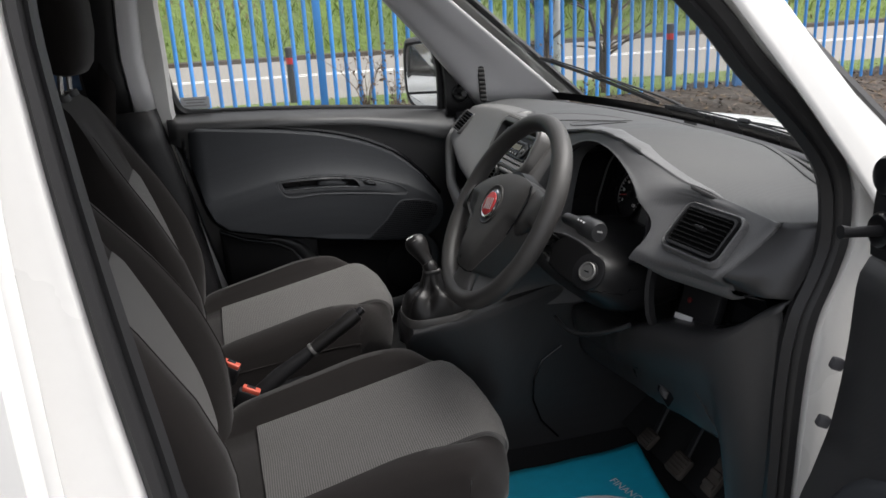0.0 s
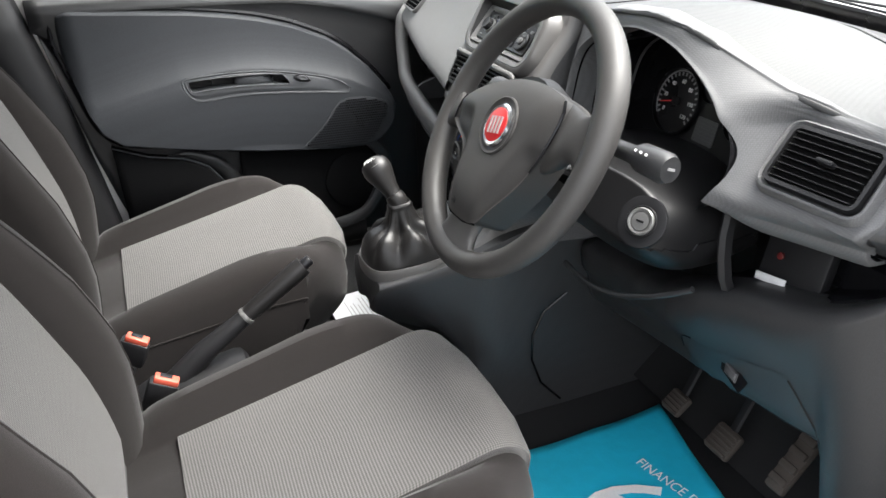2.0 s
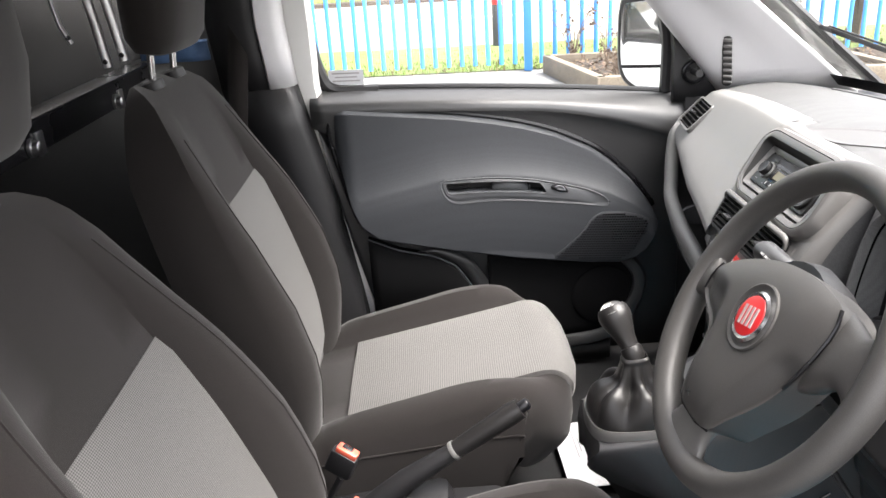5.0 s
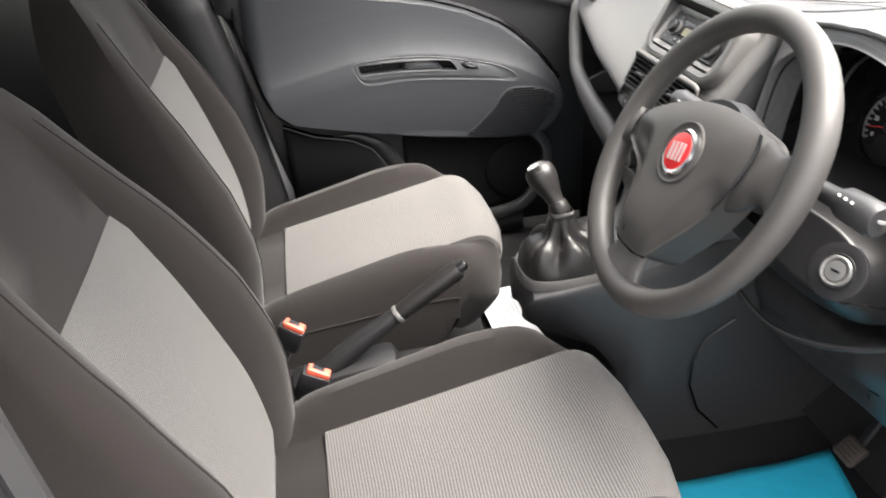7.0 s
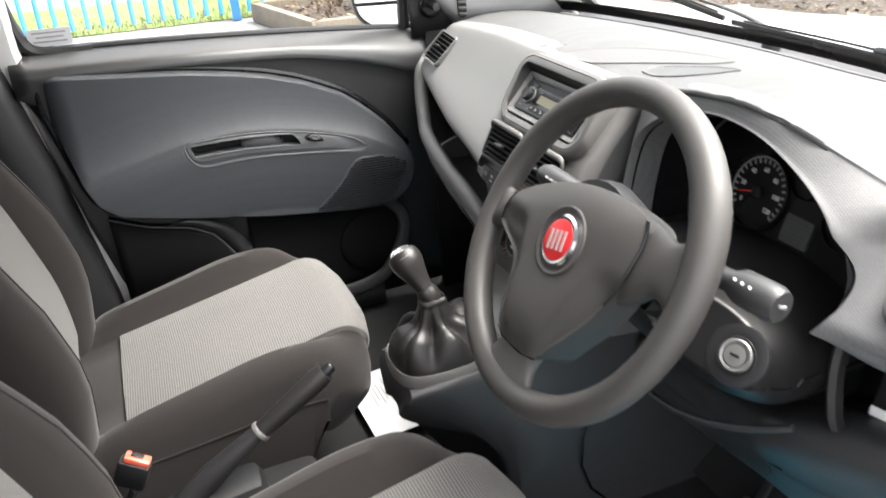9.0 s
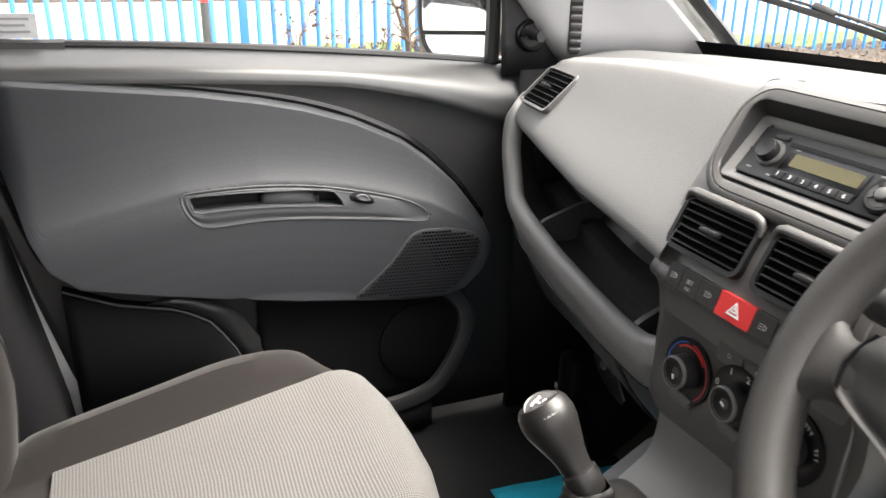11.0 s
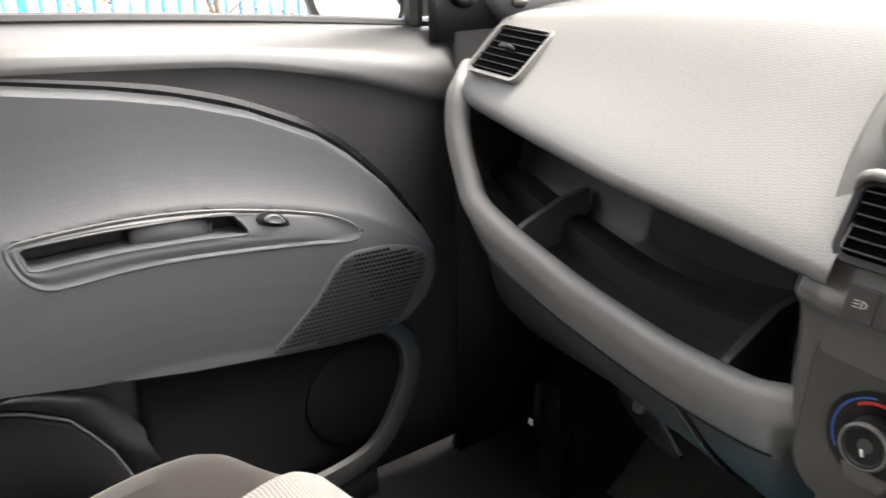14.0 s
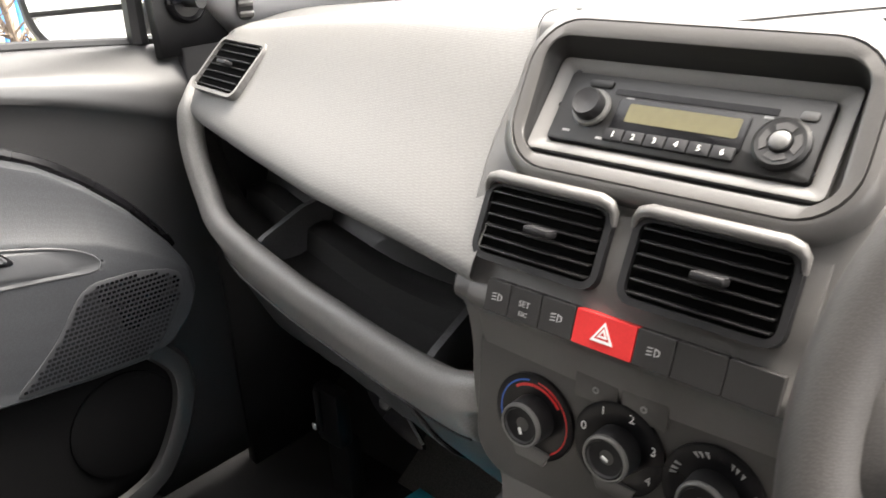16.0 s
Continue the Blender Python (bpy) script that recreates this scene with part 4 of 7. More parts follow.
part("tray_floor", loft([spline([p + Vector((0.006, 0, -0.004)), Vector((p.x + 0.016, p.y + 0.004, p.z - 0.022)), Vector((p.x + 0.05, p.y + 0.01, min(p.z, 0.93) - 0.026)), Vector((0.80 + 0.08 * p.y, min(p.y + 0.02, 0.71), min(p.z, 0.90) - 0.022)), Vector((0.806 + 0.08 * p.y, min(p.y + 0.02, 0.71), min(p.z, 0.90) + 0.006)),
                                 Vector((0.83 + 0.08 * p.y, min(p.y + 0.03, 0.71), min(p.z, 0.90) + 0.010)), Vector((0.90, min(p.y + 0.03, 0.71), min(p.z, 0.90) + 0.02)), Vector((0.92, min(p.y + 0.03, 0.71), 1.04))], 2) for p in LIP[6:-6]]),
     tray_dark, dash, "dark grained tray floor", solid=0.004)


def lip_at(y):
    return min(LIP, key=lambda p: abs(p.y - y))


for y, back in ((0.566, 0.917), (0.234, 0.905)):
    p = lip_at(y)
    part("tray_divider", loft([[Vector((x, y + d, z)) for x, z in ((p.x + 0.010, p.z - 0.03), (p.x + 0.010, p.z + 0.010), (p.x + 0.016, p.z + 0.014), (p.x + 0.08, back), (0.89, back + 0.004), (0.89, back - 0.06))] for d in (-0.0045, -0.003, 0.003, 0.0045)], close_u=True, cap=True), lower_plastic, dash)
# lower face with the glovebox lid
rows = []
for p in LIP[8:] + [Vector((0.726, 0.09, 0.892))]:
    rows.append(spline([p + Vector((0.004, 0, -0.012)), p + Vector((0.004, 0.0, -0.045)), p + Vector((0.025, 0, -0.10)), Vector((p.x + 0.07, p.y, 0.715)), Vector((p.x + 0.14, p.y, 0.665)), Vector((p.x + 0.24, p.y, 0.655))], 4))
part("lower_panel", loft(rows), lower_plastic, dash, "dark lower panel under the tray")
def panel_at(y, z, lift):
    """A place on the lower panel's face, lifted off it a little."""
    r = min(rows, key=lambda q: abs(q[0].y - y))
    for q, e in zip(r, r[1:]):
        if q.z >= z >= e.z:
            f = (q.z - z) / max(q.z - e.z, 1e-6)
            return Vector((q.x + (e.x - q.x) * f - lift, y, z))
    return Vector((r[0].x - lift, y, z))


lid = []
for j in range(29):
    y = 0.625 - 0.39 * j / 28
    top = table([(-0.64, 0.848), (-0.59, 0.842), (-0.45, 0.817), (-0.33, 0.806), (-0.29, 0.798), (-0.262, 0.775), (-0.235, 0.745)], -y)[0]
    lid.append([panel_at(y, top + (0.702 - top) * i / 9, 0.003) for i in range(10)])
glove = part("glovebox_lid", loft(lid), lower_plastic, dash, "dark glovebox lid", solid=0.002)
part("lid_seam", tube([q[0] + Vector((0.001, 0, 0.003)) for q in lid] + [q + Vector((0.001, -0.003, 0)) for q in lid[-1][1:]], 0.002, 6), gloss_black, dash, "dark gap round the glovebox lid")
lm = basis(panel_at(0.352, 0.735, 0.004), (0, -1, 0), (0.5, 0, 1))
part("latch", plate([(p.x, p.y) for p in spline([(-0.064, 0.022, 0), (-0.01, 0.014, 0), (0.055, -0.026, 0), (0.03, -0.030, 0), (-0.03, -0.012, 0)], 4, closed=True)], lm, -0.004, 0.002, 0.001), gloss_black, glove)
part("latch_lip", tube([lm @ Vector(p) for p in ((-0.064, 0.023, 0.002), (-0.01, 0.016, 0.003), (0.055, -0.024, 0.002))], 0.002, 6), lower_plastic, glove)
part("lock", lathe([(0.009, -0.002), (0.009, 0.004), (0.007, 0.005), (0.0, 0.0045)], lm @ Vector((-0.012, 0.0, 0.002)), lm.to_3x3() @ Vector((0, 0, 1)), 16), lower_plastic, glove)
part("left_end", loft([[Vector((x, 0.735, z)) for x, z in ((0.90, 1.12), (0.842, 1.05), (0.83, 0.95), (0.85, 0.80), (0.90, 0.66))], [Vector((x, 0.765, z)) for x, z in ((0.93, 1.12), (0.87, 1.05), (0.86, 0.95), (0.88, 0.80), (0.93, 0.66))],
                       [Vector((1.1, 0.765, z)) for z in (1.12, 1.05, 0.95, 0.80, 0.66)]]), door_plastic, dash, solid=0.004)

# centre stack: side cheeks and faces
HALF, MIDY = 0.149, 0.008
STACK = [(0.83, 1.176), (0.805, 1.181), (0.790, 1.174), (0.779, 1.152), (0.732, 1.098), (0.700, 1.045), (0.688, 1.012), (0.677, 0.990), (0.690, 0.972), (0.697, 0.93), (0.693, 0.89), (0.684, 0.84), (0.66, 0.795), (0.62, 0.765)]
yl, yr = MIDY + HALF, MIDY - HALF


def stack_x(z):
    return table([(b, a) for a, b in STACK[2:]], z)[0]


rows = []
NARROW = [(0.80, 0.62), (0.835, 0.72), (0.855, 0.86), (0.88, 0.96), (0.91, 1.0), (1.2, 1.0)]
prof = spline([(x, 0, z) for x, z in STACK], 4)
for y, d in ((yl, 0.03), (yl - 0.003, 0.008), (yl - 0.010, 0.0), (yl - 0.05, -0.002), (MIDY, -0.003), (yr + 0.05, -0.002), (yr + 0.010, 0.0), (yr + 0.003, 0.008), (yr, 0.03)):
    rows.append([Vector((p.x + d, MIDY + (y - MIDY) * table(NARROW, p.z)[0], p.z)) for p in prof])
part("centre_face", loft(rows), console_plastic, dash, "satin dark grey centre stack")
for y in (yl, yr):
    part("stack_cheek", loft([[Vector((p.x + 0.028, MIDY + (y - MIDY) * table(NARROW, p.z)[0], p.z)) for p in prof], [Vector((max(p.x, 0.5) + 0.30, y, min(p.z, 1.14 + 0.1 * (p.z - 1.14)))) for p in prof]]), lower_plastic, dash)


drop = [p for p in prof if 0.842 <= p.z <= 1.082]
part("control_panel", loft([[Vector((p.x - 0.0045 + d, 0.010 + e * 0.122 * table(NARROW, p.z)[0], p.z)) for p in drop] for e, d in ((-1.0, 0.006), (-0.99, 0.001), (-0.96, 0.0), (0, -0.001), (0.96, 0.0), (0.99, 0.001), (1.0, 0.006))]), console_plastic, dash, "dark panel behind the vents and switches")


part("seam", tube([Vector((p.x + 0.016, MIDY + (yl - MIDY) * table(NARROW, p.z)[0] + 0.001, p.z)) for p in prof if p.z > 0.84], 0.002, 6), gloss_black, dash, "dark joint beside the centre stack")


def stack_frame(y, z):
    """A frame on the stack's face: x to the right in view, y up the face, z out."""
    a, b = Vector((stack_x(z - 0.012), y, z - 0.012)), Vector((stack_x(z + 0.012), y, z + 0.012))
    return basis(((a + b) / 2) + Vector((-0.0055, 0, 0)), (0, -1, 0), b - a)


# binnacle: arched hood, dark tunnel
ARCH = spline([(0, -0.172, 0.985), (0, -0.164, 1.05), (0, -0.168, 1.115), (0, -0.198, 1.150), (0, -0.25, 1.174), (0, -0.31, 1.185), (0, -0.376, 1.180), (0, -0.435, 1.162), (0, -0.487, 1.135), (0, -0.518, 1.105), (0, -0.536, 1.072), (0, -0.536, 1.040), (0, -0.522, 1.012), (0, -0.50, 0.985)], 5)
mid = Vector((0, -0.343, 1.07))


def arch(p, x, out):
    q = Vector((0, p.y, p.z)) - mid
    q = mid + q * (1 + out / q.length)
    return Vector((x, q.y, q.z))


def lean(p):
    return 0.792 + 0.21 * (p.z - 1.19)


# one sheet from the opening's edge to the crest, the side vent and the right-hand end
CREST = [(0, -0.135, 1.120, 0.803), (3, -0.155, 1.172, 0.801), (4, -0.24, 1.198, 0.799), (5, -0.32, 1.2085, 0.8005), (6, -0.40, 1.202, 0.805), (7, -0.465, 1.181, 0.818), (8, -0.545, 1.1445, 0.852), (8.6, -0.604, 1.1262, 0.878), (9.0, -0.675, 1.1215, 0.882), (9.4, -0.737, 1.1165, 0.888),
         (9.8, -0.730, 1.086, 0.871), (10.4, -0.7234, 1.0527, 0.850), (11, -0.7145, 1.032, 0.841), (11.5, -0.708, 1.016, 0.834), (12, -0.7025, 1.0046, 0.830)]


def seated(q):
    """Round the side vent the sheet lies in the vent's own plane."""
    w = min(1, max(0, (-0.505 - q.y) / 0.06)) * min(1, max(0, (q.y + 0.745) / 0.03)) * min(1, max(0, (q.z - 1.006) / 0.034)) * min(1, max(0, (1.152 - q.z) / 0.045))
    w = w * w * (3 - 2 * w)
    flat = 0.831 + (0.75 * (q.z - 1.077) - 0.066 * (q.y + 0.634)) / 0.66
    return Vector((q.x + (flat - q.x) * w, q.y, q.z))


rows = []
for i, p in enumerate(ARCH[:61]):
    k = i / 5
    ey, ez, ex = table(CREST, k)
    lip, far = arch(p, lean(p), 0.0), Vector((ex, ey, ez))
    wide = (far - lip).length
    bulge = Vector((-0.55, -0.1, 0.8)) * min(0.004, 0.04 * wide)
    pts = [arch(p, lean(p) + 0.05, -0.008), arch(p, lean(p) + 0.006, -0.002), lip + Vector((-0.001, 0, 0))]
    pts += [lip.lerp(far, f) + bulge * math.sin(math.pi * f) for f in (0.10, 0.30, 0.5, 0.7, 0.88)]
    w = max(0, min(1, (k - 3.3) / 0.5, (9.4 - k) / 0.25))
    past = [far + (far - lip).normalized() * a + Vector((b, 0, -c)) for a, b, c in ((0.003, 0.006, 0.002), (0.004, 0.010, 0.004))]
    onto = [Vector((ex + d, ey - 0.2 * d, top_z(ex + d, ey - 0.2 * d) + h)) for d, h in ((0.022, 0.0012), (0.036, -0.0025))]
    pts += [far + Vector((0.0, 0, 0.001))] + [a.lerp(b, w) for a, b in zip(past, onto)]
    rows.append([seated(q) for q in spline(pts, 6)])
part("hood", loft(rows), pod_plastic, dash, "embossed grey hood and vent pod in one moulding")
low = rows[-1][12:-6]
part("pod_underside", loft([spline([q, q + Vector((0.002, 0, -0.009 * f)), q + Vector((0.009, 0, -0.018 * f)), q + Vector((0.024, 0, -0.024 * f)), q + Vector((0.10, 0.0, -0.022 * f))], 3) for k, q in enumerate(low) for f in [0.25 + 0.75 * step(k, 0.35 * len(low)) - 0.45 * step(k - 0.8 * len(low), 0.2 * len(low))]]), pod_plastic, dash, "rounded lower edge of the vent pod")
edge = [table([(z, x, y) for _, y, z, x in CREST[9:]], 1.1165 - 0.112 * k / 12) + (1.1165 - 0.112 * k / 12,) for k in range(13)]
cap_rows = []
for u, back, down in ((-0.30, 0.022, 0.0), (0.0, 0.002, 0.0), (0.04, 0.010, 0.001), (0.12, 0.0085, 0.0), (0.5, 0.012, -0.002), (0.72, 0.018, -0.003), (1.0, 0.045, -0.004)):
    line = []
    for k, (x, y, z) in enumerate(edge):
        xs = seated(Vector((x, y, z))).x
        line.append(Vector((xs + (x - xs) * max(0, min(1, 1.6 * u)) + back + 0.020 * u * (1 - k / 12), y + (-0.800 - y) * u, z + down + u * (0.012 + 0.002 * k / 12))))
    cap_rows.append(line)
part("end_cap", loft(cap_rows), knee_plastic, dash, "dark end cap beside the door", solid=0.003)
part("tunnel", loft([[arch(p, lean(p) + 0.012, -0.003), arch(p, 0.90, -0.015), arch(p, 0.925, -0.03)] for p in ARCH]), gloss_black, dash, "black instrument tunnel")
part("binnacle_sill", box((0.86, -0.335, 0.985), (0.14, 0.32, 0.02), bevel=0.008), black_plastic, dash)

# knee panel below the pod, with a cubby and a lidded flap
KNEE = [(-0.12, 0.83, 0.755, 0.86, 0.625), (-0.22, 0.83, 0.76, 0.86, 0.635), (-0.30, 0.825, 0.772, 0.86, 0.645), (-0.38, 0.805, 0.80, 0.858, 0.657), (-0.44, 0.779, 0.835, 0.852, 0.668), (-0.50, 0.776, 0.865, 0.85, 0.680),
        (-0.56, 0.782, 0.888, 0.85, 0.690), (-0.64, 0.795, 0.903, 0.852, 0.70), (-0.675, 0.803, 0.916, 0.858, 0.700), (-0.69, 0.807, 0.923, 0.866, 0.64), (-0.705, 0.812, 0.932, 0.872, 0.48), (-0.735, 0.828, 0.955, 0.882, 0.44), (-0.765, 0.853, 0.990, 0.89, 0.43), (-0.788, 0.866, 1.006, 0.895, 0.42)]
rows = []
for j in range(53):
    y = -0.12 - 0.668 * j / 52
    xt, zt, xb, zb = table([(-r[0], *r[1:]) for r in KNEE], -y)
    rows.append(spline([(xt + 0.07, y, zt + 0.006), (xt + 0.02, y, zt + 0.004), (xt + 0.002, y, zt - 0.012), (xt + 0.006, y, zt - 0.05), (xt * 0.5 + xb * 0.5 + 0.002, y, zt * 0.45 + zb * 0.55), (xb - 0.006, y, zb + 0.02), (xb + 0.02, y, zb), (xb + 0.12, y, zb + 0.02)], 4))
part("knee_panel", loft(rows), knee_plastic, dash, "dark knee panel under the steering wheel", solid=0.004)
def knee_at(y, z, lift):
    """A place on the knee panel's face, lifted off it a little."""
    def on_row(r):
        for q, e in zip(r[8:], r[9:]):
            if q.z >= z >= e.z:
                return q.x + (e.x - q.x) * (q.z - z) / max(q.z - e.z, 1e-6)
        return r[22].x
    v = max(0, min(51.999, (-0.12 - y) / 0.668 * 52))
    k = int(v)
    return Vector((on_row(rows[k]) * (k + 1 - v) + on_row(rows[k + 1]) * (v - k) - lift, y, z))


part("column_bead", tube(spline([(0.752, -0.20, 0.772), (0.741, -0.28, 0.778), (0.736, -0.35, 0.795), (0.740, -0.42, 0.823), (0.752, -0.475, 0.852), (0.765, -0.51, 0.875)], 6), 0.0045, 10), knee_plastic, dash, "raised bead under the steering column")
grid = []
for j in range(25):
    u = j / 24
    y = -0.430 - 0.203 * u
    top, low = 0.735 + 0.062 * u - 0.010 * max(0, 1 - j / 3) ** 2, 0.668 + 0.045 * u
    grid.append([knee_at(y - 0.050 * u * i / 11, top + (low - top) * i / 11, 0.0012) for i in range(12)])
flap = part("flap", loft(grid), knee_plastic, dash, "fuse flap with a finger recess")
part("flap_seam", tube([p + Vector((0.0004, 0, 0)) for p in grid[-1][1:] + [g[-1] for g in grid[::-1]]], 0.0013, 6), gloss_black, dash, "dark gap round the flap")
part("flap_seam", tube([knee_at(y, z, 0.0006) for y, z in ((-0.427, 0.715), (-0.429, 0.730), (-0.435, 0.742), (-0.446, 0.749), (-0.460, 0.753))], 0.0012, 6), gloss_black, dash)
fm = knee_at(-0.535, 0.742, 0.0012)
part("recess", plate([(-0.030, 0.016), (0.034, 0.004), (0.032, -0.018), (-0.012, -0.012)], basis(fm, (0, -1, -0.25), (0.3, 0, 1)), 0, 0.0012), gloss_black, flap)
part("tongue", dome([(-0.012, 0.006), (0.016, 0.004), (0.020, -0.010), (-0.004, -0.010)], basis(fm, (0, -1, -0.25), (0.3, 0, 1)), [(1.0, 0.0), (0.95, 0.004), (0.7, 0.006), (0.05, 0.006)]), lower_plastic, flap)
part("cubby", loft([[Vector((x, y, z)) for x, z in ((0.80 + 0.02 * k, 0.99), (0.88, 0.985), (0.90, 0.95), (0.89, zk + 0.012), (xk + 0.03, zk + 0.006))] for k, (y, xk, zk) in enumerate(((-0.485, 0.773, 0.85), (-0.56, 0.782, 0.882), (-0.64, 0.80, 0.897), (-0.70, 0.82, 0.925), (-0.735, 0.842, 0.948)))]), gloss_black, dash, "black open cubby", solid=0.003)
part("cubby_post", loft([[Vector((x + dx, y + dy, z)) for dx, dy in ((0, 0.006), (-0.003, 0.0), (0.002, -0.006), (0.014, -0.005), (0.014, 0.006))] for x, y, z in ((0.790, -0.541, 0.884), (0.785, -0.538, 0.901), (0.784, -0.533, 0.930), (0.788, -0.527, 0.958), (0.798, -0.521, 0.990))], close_u=True, cap=True), black_plastic, dash, "slim post beside the cubby")
part("switch_panel", box((0.866, -0.583, 0.915), (0.02, 0.096, 0.105), (0, 16, 6), 0.005), black_plastic, dash)
part("label", box((0.8430, -0.565, 0.8990), (0.003, 0.046, 0.011), (-6, 16, 6), 0.001), mark_white, dash, "small white label with unreadable print")
part("lamp", lathe([(0.005, 0), (0.005, 0.003), (0.003, 0.004)], (0.855, -0.566, 0.931), (-1, -0.1, 0.2), 14), lamp_red, dash, "small red immobiliser lamp")
part("side_trim", loft([[Vector((0.885, -0.765, z)) for z in (0.40, 0.6, 0.8, 0.97)], [Vector((0.93, -0.772, z)) for z in (0.40, 0.6, 0.8, 1.0)], [Vector((1.1, -0.775, z)) for z in (0.40, 0.6, 0.8, 1.0)]]), lower_plastic, dash, solid=0.004)


# dark inlays on the dashboard top
def inlay(name, outline, mat, label):
    c = spline([(x, y, 0) for x, y in outline], 6, closed=True)
    cen = sum(c, Vector()) / len(c)
    part(name, loft([[Vector((q.x, q.y, top_z(q.x, q.y) + h)) for q in (cen.lerp(p, f) for p in c)] for f, h in ((1.0, -0.002), (1.0, 0.0016), (0.975, 0.0018), (0.95, 0.0008), (0.8, 0.0006), (0.6, 0.0006), (0.4, 0.0006), (0.2, 0.0006), (0.02, 0.0006))], close_u=True), mat, dash, label)


inlay("scoop", [(0.812, 0.10), (0.832, 0.107), (0.906, 0.052), (0.964, -0.034), (0.988, -0.105), (0.950, -0.120), (0.905, -0.085), (0.850, -0.030), (0.815, 0.02)], panel_dark, "long shallow scoop in the dashboard top")
inlay("phone_tray", [(0.842, -0.085), (0.865, -0.080), (0.893, -0.100), (0.922, -0.137), (0.930, -0.186), (0.905, -0.192), (0.877, -0.183), (0.840, -0.135)], tray_dark, "dark shallow tray on the dashboard top")
ys = [0.60 - 1.33 * k / 60 for k in range(61)]


def along_glass(profile):
    """A strip along the windscreen's foot, its profile as (distance from the glass, height)."""
    return loft([[Vector((base_x(y) - d, y, top_z(base_x(y) - d, y) + h)) for d, h in profile] for y in ys])


part("demister_rib", along_glass([(0.074, -0.003), (0.073, 0.002), (0.070, 0.0038), (0.056, 0.0042), (0.053, 0.002), (0.052, -0.004)]), dash_smooth, dash, "long raised rib before the demister slot")
# flat black strip on the surface, painting the shade of the slot
part("demister_shade", along_glass([(0.0535, 0.0010), (0.049, 0.0008), (0.0445, 0.0010)]), void_shade, dash, "long black strip standing in for shade in the demister slot")
part("demister_rib", along_glass([(0.046, -0.004), (0.045, 0.003), (0.042, 0.0045), (0.030, 0.0040), (0.027, 0.0015), (0.026, -0.004)]), dash_smooth, dash)


def air_vent(parent, m, w, h, slats, name="vent", tilt=25, frame_mat=None, shear=0.0, band=0.008):
    """A louvred outlet: raised rim, flat black sheet for the shaded hollow, slats and a thumb tab."""
    sk = m @ Matrix(((1, shear, 0, 0), (0, 1, 0, 0), (0, 0, 1, 0), (0, 0, 0, 1)))
    f = part(name, ring_plate(rounded(w, h, 0.012), rounded(w - 2 * band, h - 2 * band, 0.008), sk, -0.004, 0.005), frame_mat or dash_smooth, parent)
    part("hollow", plate(rounded(w - 2 * band + 0.002, h - 2 * band + 0.002, 0.008), sk, -0.003, 0.0005), void_shade, f)
    for k in range(slats):
        y = (h - 2 * band) * ((k + 0.5) / slats - 0.5)
        s = part("slat", box((0, 0, 0), (w - 2 * band - 0.006 - abs(shear) * 0.02, 0.0013, 0.0090), bevel=0.0004), radio_black, f)
        s.matrix_basis = m @ pose(shear * y, y, 0.002, tilt)
    t = part("tab", box((0, 0, 0), (0.022, 0.006, 0.012), bevel=0.002), black_plastic, f)
    t.matrix_basis = m @ pose(w * 0.06, 0, 0.013, 10)
    return f


air_vent(dash, basis((0.826, 0.642, 1.084), (-0.12, -1, 0), (0.75, 0, 0.8)) @ pose(0, 0, 0.0095), 0.116, 0.078, 7, "side_vent", 15, dash_plastic, shear=0.15, band=0.0045)
air_vent(dash, basis((0.829, -0.634, 1.077), (0.1, -1, 0), (0.75, 0, 0.66)) @ pose(0, 0, 0.008), 0.126, 0.080, 8, "side_vent", 15, black_plastic, shear=-0.1, band=0.005)
mb2 = basis((0.829, -0.634, 1.077), (0.1, -1, 0), (0.75, 0, 0.66)) @ pose(0, 0, 0.004) @ Matrix(((1, -0.1, 0, 0), (0, 1, 0, 0), (0, 0, 1, 0), (0, 0, 0, 1)))
part("vent_bezel", loft([[mb2 @ Vector((x, y, z)) for x, y in rounded(w, h, r, 6)] for w, h, r, z in ((0.152, 0.104, 0.024, -0.010), (0.150, 0.102, 0.023, 0.000), (0.145, 0.097, 0.021, 0.0055), (0.139, 0.092, 0.018, 0.0065), (0.130, 0.084, 0.014, 0.0), (0.126, 0.080, 0.012, -0.003))], close_u=True), pod_plastic, dash, "raised grey surround of the side vent")
for y0 in (0.077, -0.046):
    m = stack_frame(y0, 1.048) @ pose(0, 0, 0.002)
    air_vent(dash, m, 0.108, 0.060, 6, "centre_vent", 12, black_plastic, band=0.005)
    part("brow", tube([m @ Vector(p) for p in ((-0.0545, 0.019, 0.003), (-0.0535, 0.025, 0.005), (-0.050, 0.0295, 0.007), (-0.043, 0.0315, 0.0085), (0.043, 0.0315, 0.0085), (0.050, 0.0295, 0.007), (0.0535, 0.025, 0.005), (0.0545, 0.016, 0.003))], [0.0022, 0.0036, 0.0046, 0.005, 0.005, 0.0046, 0.0036, 0.0020], 10, flat=0.8), console_plastic, dash, "satin brow over the vent")

